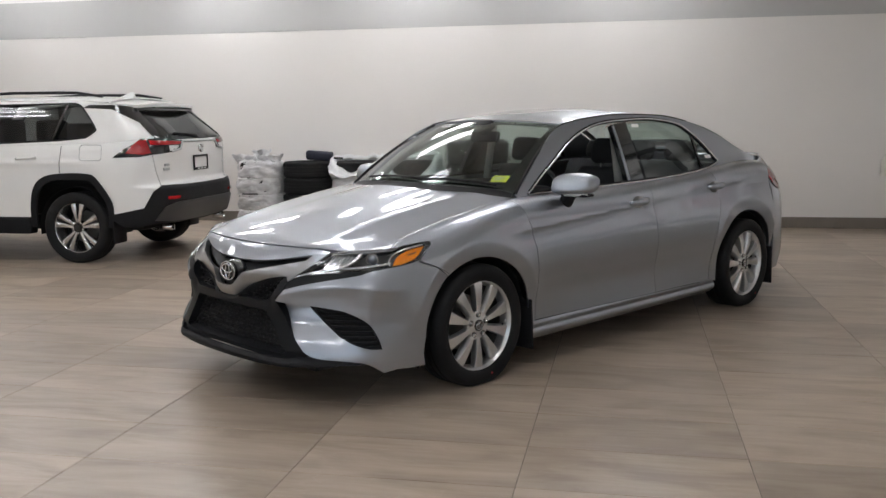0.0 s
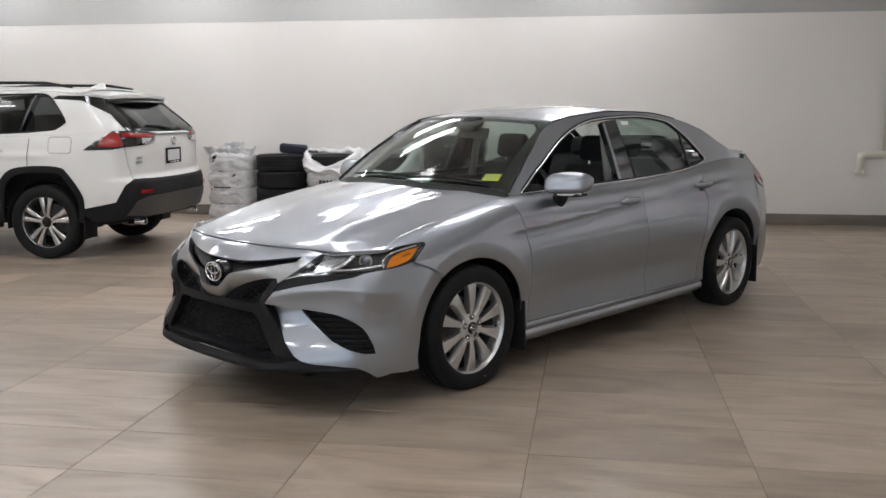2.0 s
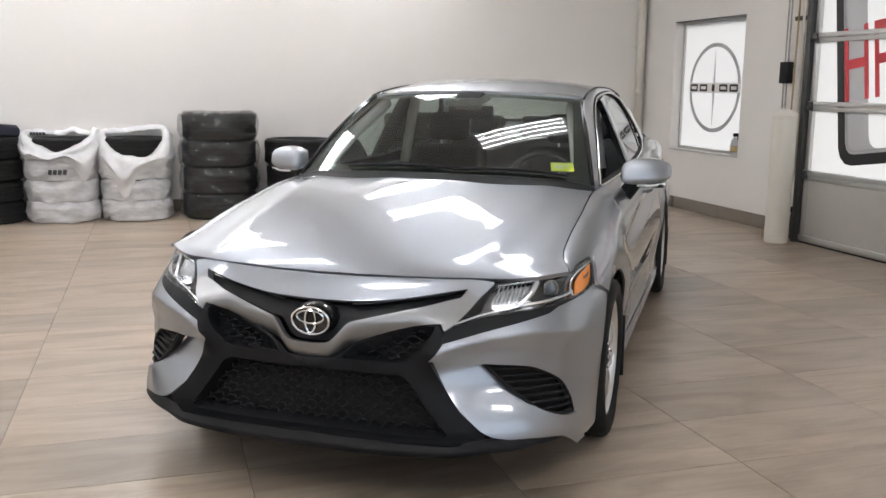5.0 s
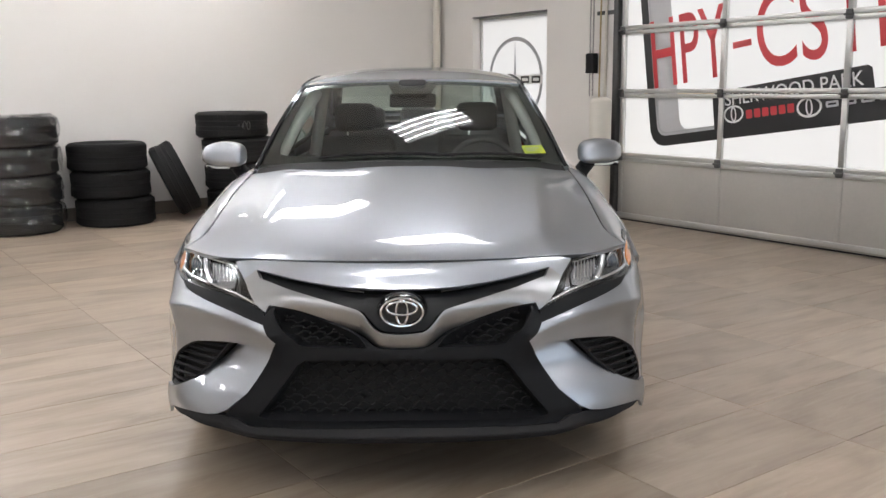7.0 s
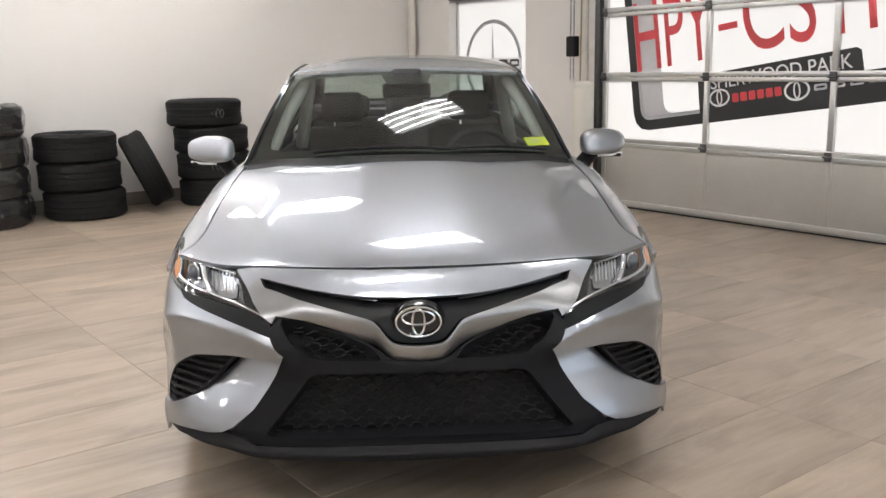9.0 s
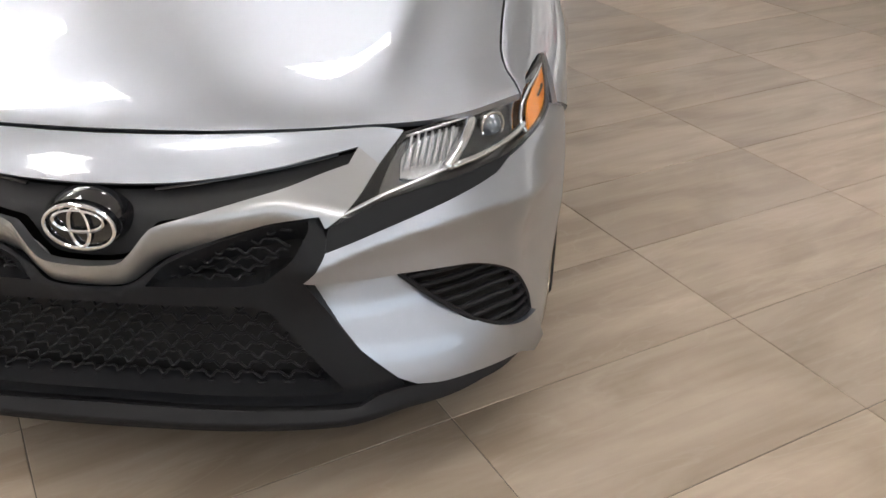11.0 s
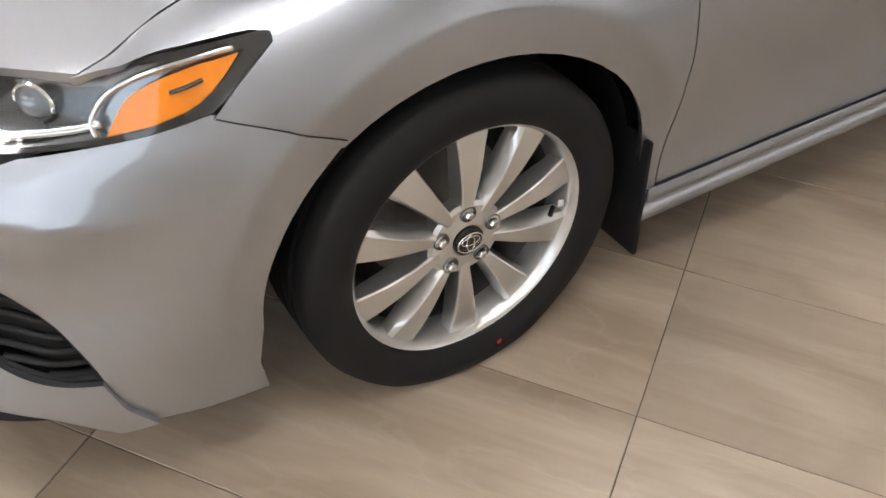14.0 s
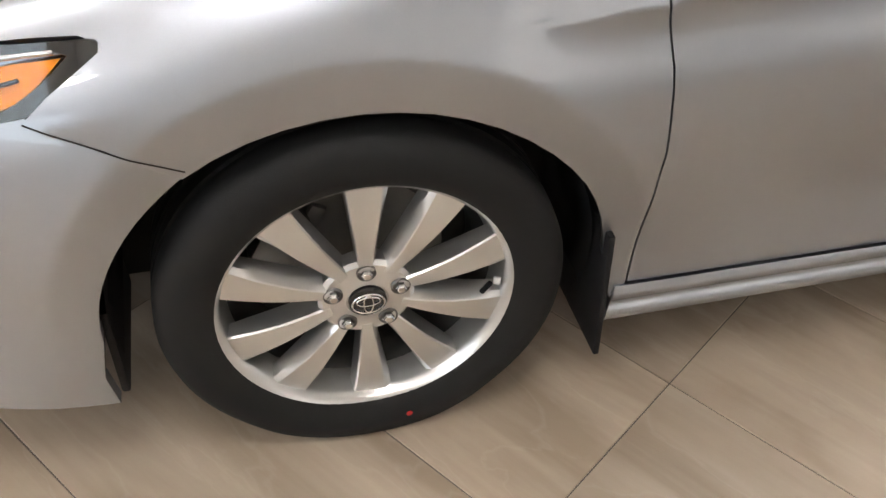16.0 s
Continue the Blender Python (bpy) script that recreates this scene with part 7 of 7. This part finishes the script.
part("badge_oval", tube([(0.018 * math.cos(t), yb + 0.012, 1.11 + 0.034 * math.sin(t)) for t in np.linspace(0, 2 * math.pi, 18, False)], 0.005, 6, True), CHROME, suv)
yp = suv_tail(0, 0.96)[1] + 0.006
frame_bm = bmesh.new()
for a in ((-0.16, 0.16, 0.885, 0.912), (-0.16, 0.16, 1.022, 1.04), (-0.16, -0.142, 0.912, 1.022), (0.142, 0.16, 0.912, 1.022)):
    box(frame_bm, a[0], a[1], yp, yp + 0.014, a[2], a[3], 0.003)
plate_frame = part("plate_frame", frame_bm, BLACK_PLASTIC, suv, "black number plate frame")
part("plate_blank", boxed(-0.142, 0.142, yp, yp + 0.005, 0.912, 1.022), PAPER, plate_frame)
for k in range(3):
    part("plate_bar", boxed(-0.10 + 0.07 * k, -0.05 + 0.07 * k, yp + 0.014, yp + 0.016, 0.892, 0.905), PAPER, plate_frame)
for x0 in (0.63, -0.62):
    for k, (z, w) in enumerate(((0.965, 0.10), (0.925, 0.14)) if x0 > 0 else ((0.95, 0.07),)):
        y = suv_tail(*tx(abs(x0), z))[1] + 0.004
        part("letter_bar", boxed(x0 - w / 2, x0 + w / 2, y - 0.01, y + 0.004, z - 0.013, z + 0.013, 0.003), SATIN, suv, "metal lettering bar")
part("rear_wiper", tube([(0.02, 3.575, 1.235), (0.20, 3.56, 1.262), (0.42, 3.53, 1.275)], [0.022, 0.012, 0.007], 6), BLACK_PLASTIC, suv, smooth=True)

# black bumper, grey insert, arches, sills
BUMP = sym(chain([(0, 0.752)], [tx(0.40, 0.755), tx(0.75, 0.764), tx(0.83, 0.712), ty(3.42, 0.552), ty(3.12, 0.492)], [ty(3.085, 0.45), ty(3.20, 0.375), ty(3.34, 0.37)], [tx(0.80, 0.40), tx(0.55, 0.40), (0, 0.38)]))
sheet("rear_bumper", BUMP, suv_tail, BLACK_PLASTIC, suv, "black plastic rear bumper", step=0.04, lift=0.012, flange=0.04, **SO)
sheet("bumper_insert", sym(chain([(0, 0.60)], [tx(0.62, 0.595), tx(0.74, 0.56)], [tx(0.80, 0.43), tx(0.60, 0.41), (0, 0.40)])), suv_tail, INSERT, suv, "dark grey bumper insert", step=0.05, lift=0.022, flange=0.012, **SO)
for s in (1, -1):
    q = suv_tail(*tx(0.64, 0.645))
    part("bumper_reflector", boxed(-0.085, 0.085, -0.006, 0.006, -0.016, 0.016, 0.004, m=pose(s * q[0], q[1] + 0.014, q[2], 0, 0, -s * 14)), RED_LENS, suv, "red bumper reflector")
    part("exhaust_tip", turned([(0.030, -0.10), (0.034, -0.10), (0.036, 0.0), (0.033, 0.004), (0.028, 0.0), (0.028, -0.08)], 20, True, m=pose(s * 0.58, 3.56, 0.345, -90)), CHROME, suv, smooth=40)
    for c in (0.0, SUV_AXLE):
        loop = chain(arch_box(c)[::-1], [(c + (y - c) * 0.875, 0.36 + (z - 0.36) * 0.885) for y, z in arch_box(c)])

        def arch_face(y, z):
            x, _, zz = suv_side(min(y, SUV_Y), z)
            if y > SUV_Y:
                x = suv_tail(*ty(min(y, 3.4), z))[0]
            return (x + 0.012, y, zz)

        sheet("arch_cladding", loop, arch_face, BLACK_PLASTIC, suv, "black wheel arch cladding", step=0.04, flange=0.03, mirror=s < 0, **SO)
        bm = bmesh.new()
        rows = [[bm.verts.new((s * x, c + 0.41 * math.cos(radians(a)), SUV_HUB + 0.405 * math.sin(radians(a)))) for a in np.linspace(-10, 190, 22)] for x in (0.55, 0.88)]
        for i in range(21):
            bm.faces.new((rows[0][i], rows[0][i + 1], rows[1][i + 1], rows[1][i]))
        bm.faces.new(rows[0])
        part("arch_liner", bm, VOID, suv, smooth=True)
        bm = boxed(min(s * 0.68, s * 0.90), max(s * 0.68, s * 0.90), c + 0.40, c + 0.415, 0.20, 0.45, 0.004)
        part("mud_flap", bm, BLACK_PLASTIC, suv)
    part("side_cladding", boxed(min(s * 0.80, s * 0.925), max(s * 0.80, s * 0.925), 0.48, 2.20, 0.29, 0.455, 0.02, 3), BLACK_PLASTIC, suv, "black sill cladding", smooth=40)
# boxes fill the body against see-through, black for the shade inside
bm = bmesh.new()
box(bm, -0.60, 0.60, -0.75, 3.25, 0.30, 0.45, 0.03)
box(bm, -0.62, 0.62, 0.9, 3.3, 0.45, 1.08, 0.05)
part("underbody", bm, VOID, suv)
for x in (-0.38, 0.38):
    part("seat", boxed(x - 0.22, x + 0.22, 1.55, 1.70, 0.9, 1.42, 0.05, 3), CLOTH, suv, smooth=45)
    part("seat", boxed(x - 0.24, x + 0.24, 2.45, 2.60, 0.9, 1.38, 0.05, 3), CLOTH, suv, smooth=45)

# nose, bonnet and screen, simple and closed
front = sheet("suv_front", sym(chain([(0, 1.02)], [(p, 1.02) for p in np.linspace(0.2, 1.2, 6)], [(FULL, 1.12), (FULL, 0.90)], [(1.10, 0.86), (1.05, 0.45), (0, 0.40)])), suv_nose, PEARL, suv, step=0.06, out=suv_out)
sheet("suv_grille", sym(chain([(0, 0.95)], [(0.5, 0.95), (0.75, 0.85)], [(0.8, 0.55), (0, 0.50)])), suv_nose, BLACK_PLASTIC, front, step=0.08, lift=0.006, flange=0.02, out=suv_out)
sheet("suv_bonnet", chain([(-1, 0), (1, 0), (1, 1), (-1, 1)]), lambda s, t: (s * (0.80 + 0.06 * t), -0.72 + 1.15 * t + 0.5 * abs(s) ** 3 * (1 - t), 1.02 + 0.14 * t - 0.05 * abs(s) ** 2.5 * (1 - 0.5 * t)), PEARL, suv, step=0.09, out=(0, 0, 0.6))
sg = sheet("suv_screen", chain([(-1, 0), (1, 0), (1, 1), (-1, 1)]), lambda s, t: (s * (0.84 - 0.20 * t), 0.36 + 0.64 * t + 0.1 * s * s, 1.13 + 0.50 * t - 0.02 * s * s), DARK_GLASS, suv, step=0.1, flange=0.004, out=(0, 1.5, 0.8))


def suv_wheel():
    rim = part("wheel", turned([(0.200, -0.09), (0.225, 0.0), (0.232, 0.05), (0.243, 0.080), (0.250, 0.084), (0.250, 0.07), (0.236, 0.05), (0.228, -0.09)], 48, True), MACHINED, suv, "machined alloy wheel with black tyre", smooth=40)
    part("tyre", turned(tyre_profile(0.355, 0.246, 0.112), 56, True), RUBBER, rim, "black tyre", smooth=50)
    first_spoke = None
    for k in range(10):
        a = 90 + 72 * (k // 2) + (11.5 if k % 2 else -11.5)
        if first_spoke is None:
            bm = bmesh.new()
            cols = []
            for t in np.linspace(0, 1, 7):
                r, w, h = 0.052 + 0.190 * t, 0.014 + 0.014 * t**1.5, 0.012 + 0.006 * math.sin(math.pi * t)
                cols.append([bm.verts.new((r, y, z)) for y, z in ((-w * 1.2, -0.03), (-w, h - 0.006), (-w * 0.6, h), (w * 0.6, h), (w, h - 0.006), (w * 1.2, -0.03))])
            for p, q in zip(cols, cols[1:]):
                for i in range(5):
                    bm.faces.new((p[i], p[i + 1], q[i + 1], q[i]))
            bm.faces.new(cols[0]), bm.faces.new(cols[-1])
            first_spoke = part("spoke", bm, MACHINED, rim, smooth=30)
            o = first_spoke
        else:
            o = new("spoke", first_spoke.data)
            o.parent = rim
        o.matrix_basis = pose(0, 0, 0.055, 0, 0, a)
    part("hub", turned([(0.0, 0.02), (0.03, 0.018), (0.034, 0.01), (0.068, 0.006), (0.072, -0.03), (0.0, -0.03)], 32, m=pose(0, 0, 0.055)), GLOSS_BLACK, rim, smooth=40)
    for k in range(5):
        t = radians(54 + 72 * k)
        part("lug_nut", turned([(0.0, 0.012), (0.009, 0.010), (0.010, 0.0)], 6, m=pose(0.055 * math.cos(t), 0.055 * math.sin(t), 0.060)), CHROME, rim)
    part("brake_disc", turned([(0.0, -0.05), (0.16, -0.05), (0.16, -0.07), (0.0, -0.07)], 32), STEEL, rim, smooth=40)
    # black disc puts the shade behind the spokes into its colour
    part("wheel_back", turned([(0.0, -0.08), (0.225, -0.08), (0.225, -0.09), (0.0, -0.09)], 24), VOID, rim)
    return rim


sw1 = suv_wheel()
lm = Matrix(((0, 0, 1, 0.80), (1, 0, 0, 0), (0, 1, 0, SUV_HUB), (0, 0, 0, 1)))
rm = Matrix(((0, 0, -1, -0.80), (-1, 0, 0, 0), (0, 1, 0, SUV_HUB), (0, 0, 0, 1)))
sw1.matrix_basis = Matrix.Translation((0, SUV_AXLE, 0)) @ lm
for m in (lm, rm, Matrix.Translation((0, SUV_AXLE, 0)) @ rm):
    top = sw1.copy()
    scene.collection.objects.link(top)
    top.parent, top.matrix_basis = suv, m
    for c in sw1.children:
        o = c.copy()
        scene.collection.objects.link(o)
        o.parent = top


# ---- floor tiles, nearest ones as pieces ----
tile_bm = boxed(-TILE_U / 2 + 0.0014, TILE_U / 2 - 0.0014, -TILE_V / 2 + 0.0014, TILE_V / 2 - 0.0014, -0.010, 0, 0.0012, 1)
tile_first = part("floor_tile", tile_bm, STONE, floor)
used = False
rest = []
for i in range(-11, 6):
    for j in range(-15, 16):
        u, v = TILE_U0 + TILE_U * (i + 0.5), TILE_V0 + TILE_V * (j + 0.5)
        if not (LEFT_U - 0.4 < u < WALL_U + 0.3 and FRONT_V - 0.2 < v < WALL_V + 0.2):
            continue
        if -5 <= i <= 4 and -9 <= j <= 15:
            t = new("floor_tile", tile_first.data) if used else tile_first
            used = True
            t.parent = floor
            t.matrix_basis = pose(u, v, 0, 0, 0, 180 * ((i * 7 + j * 3) % 2))
        else:
            rest.append((u, v))
verts, faces = [], []
for u, v in rest:
    k = len(verts)
    a, b = TILE_U / 2 - 0.0014, TILE_V / 2 - 0.0014
    verts += [(u - a, v - b, 0), (u + a, v - b, 0), (u + a, v + b, 0), (u - a, v + b, 0), (u - a, v - b, -0.01), (u + a, v - b, -0.01), (u + a, v + b, -0.01), (u - a, v + b, -0.01)]
    faces += [(k, k + 1, k + 2, k + 3), (k, k + 4, k + 5, k + 1), (k + 1, k + 5, k + 6, k + 2), (k + 2, k + 6, k + 7, k + 3), (k + 3, k + 7, k + 4, k)]
me = bpy.data.meshes.new("far_floor_tiles")
me.from_pydata(verts, [], faces)
me.materials.append(STONE)
far = new("far_floor_tiles", me)
far.parent = floor
tagged(far, "taupe stone tiles further off", "", "", "stuff")
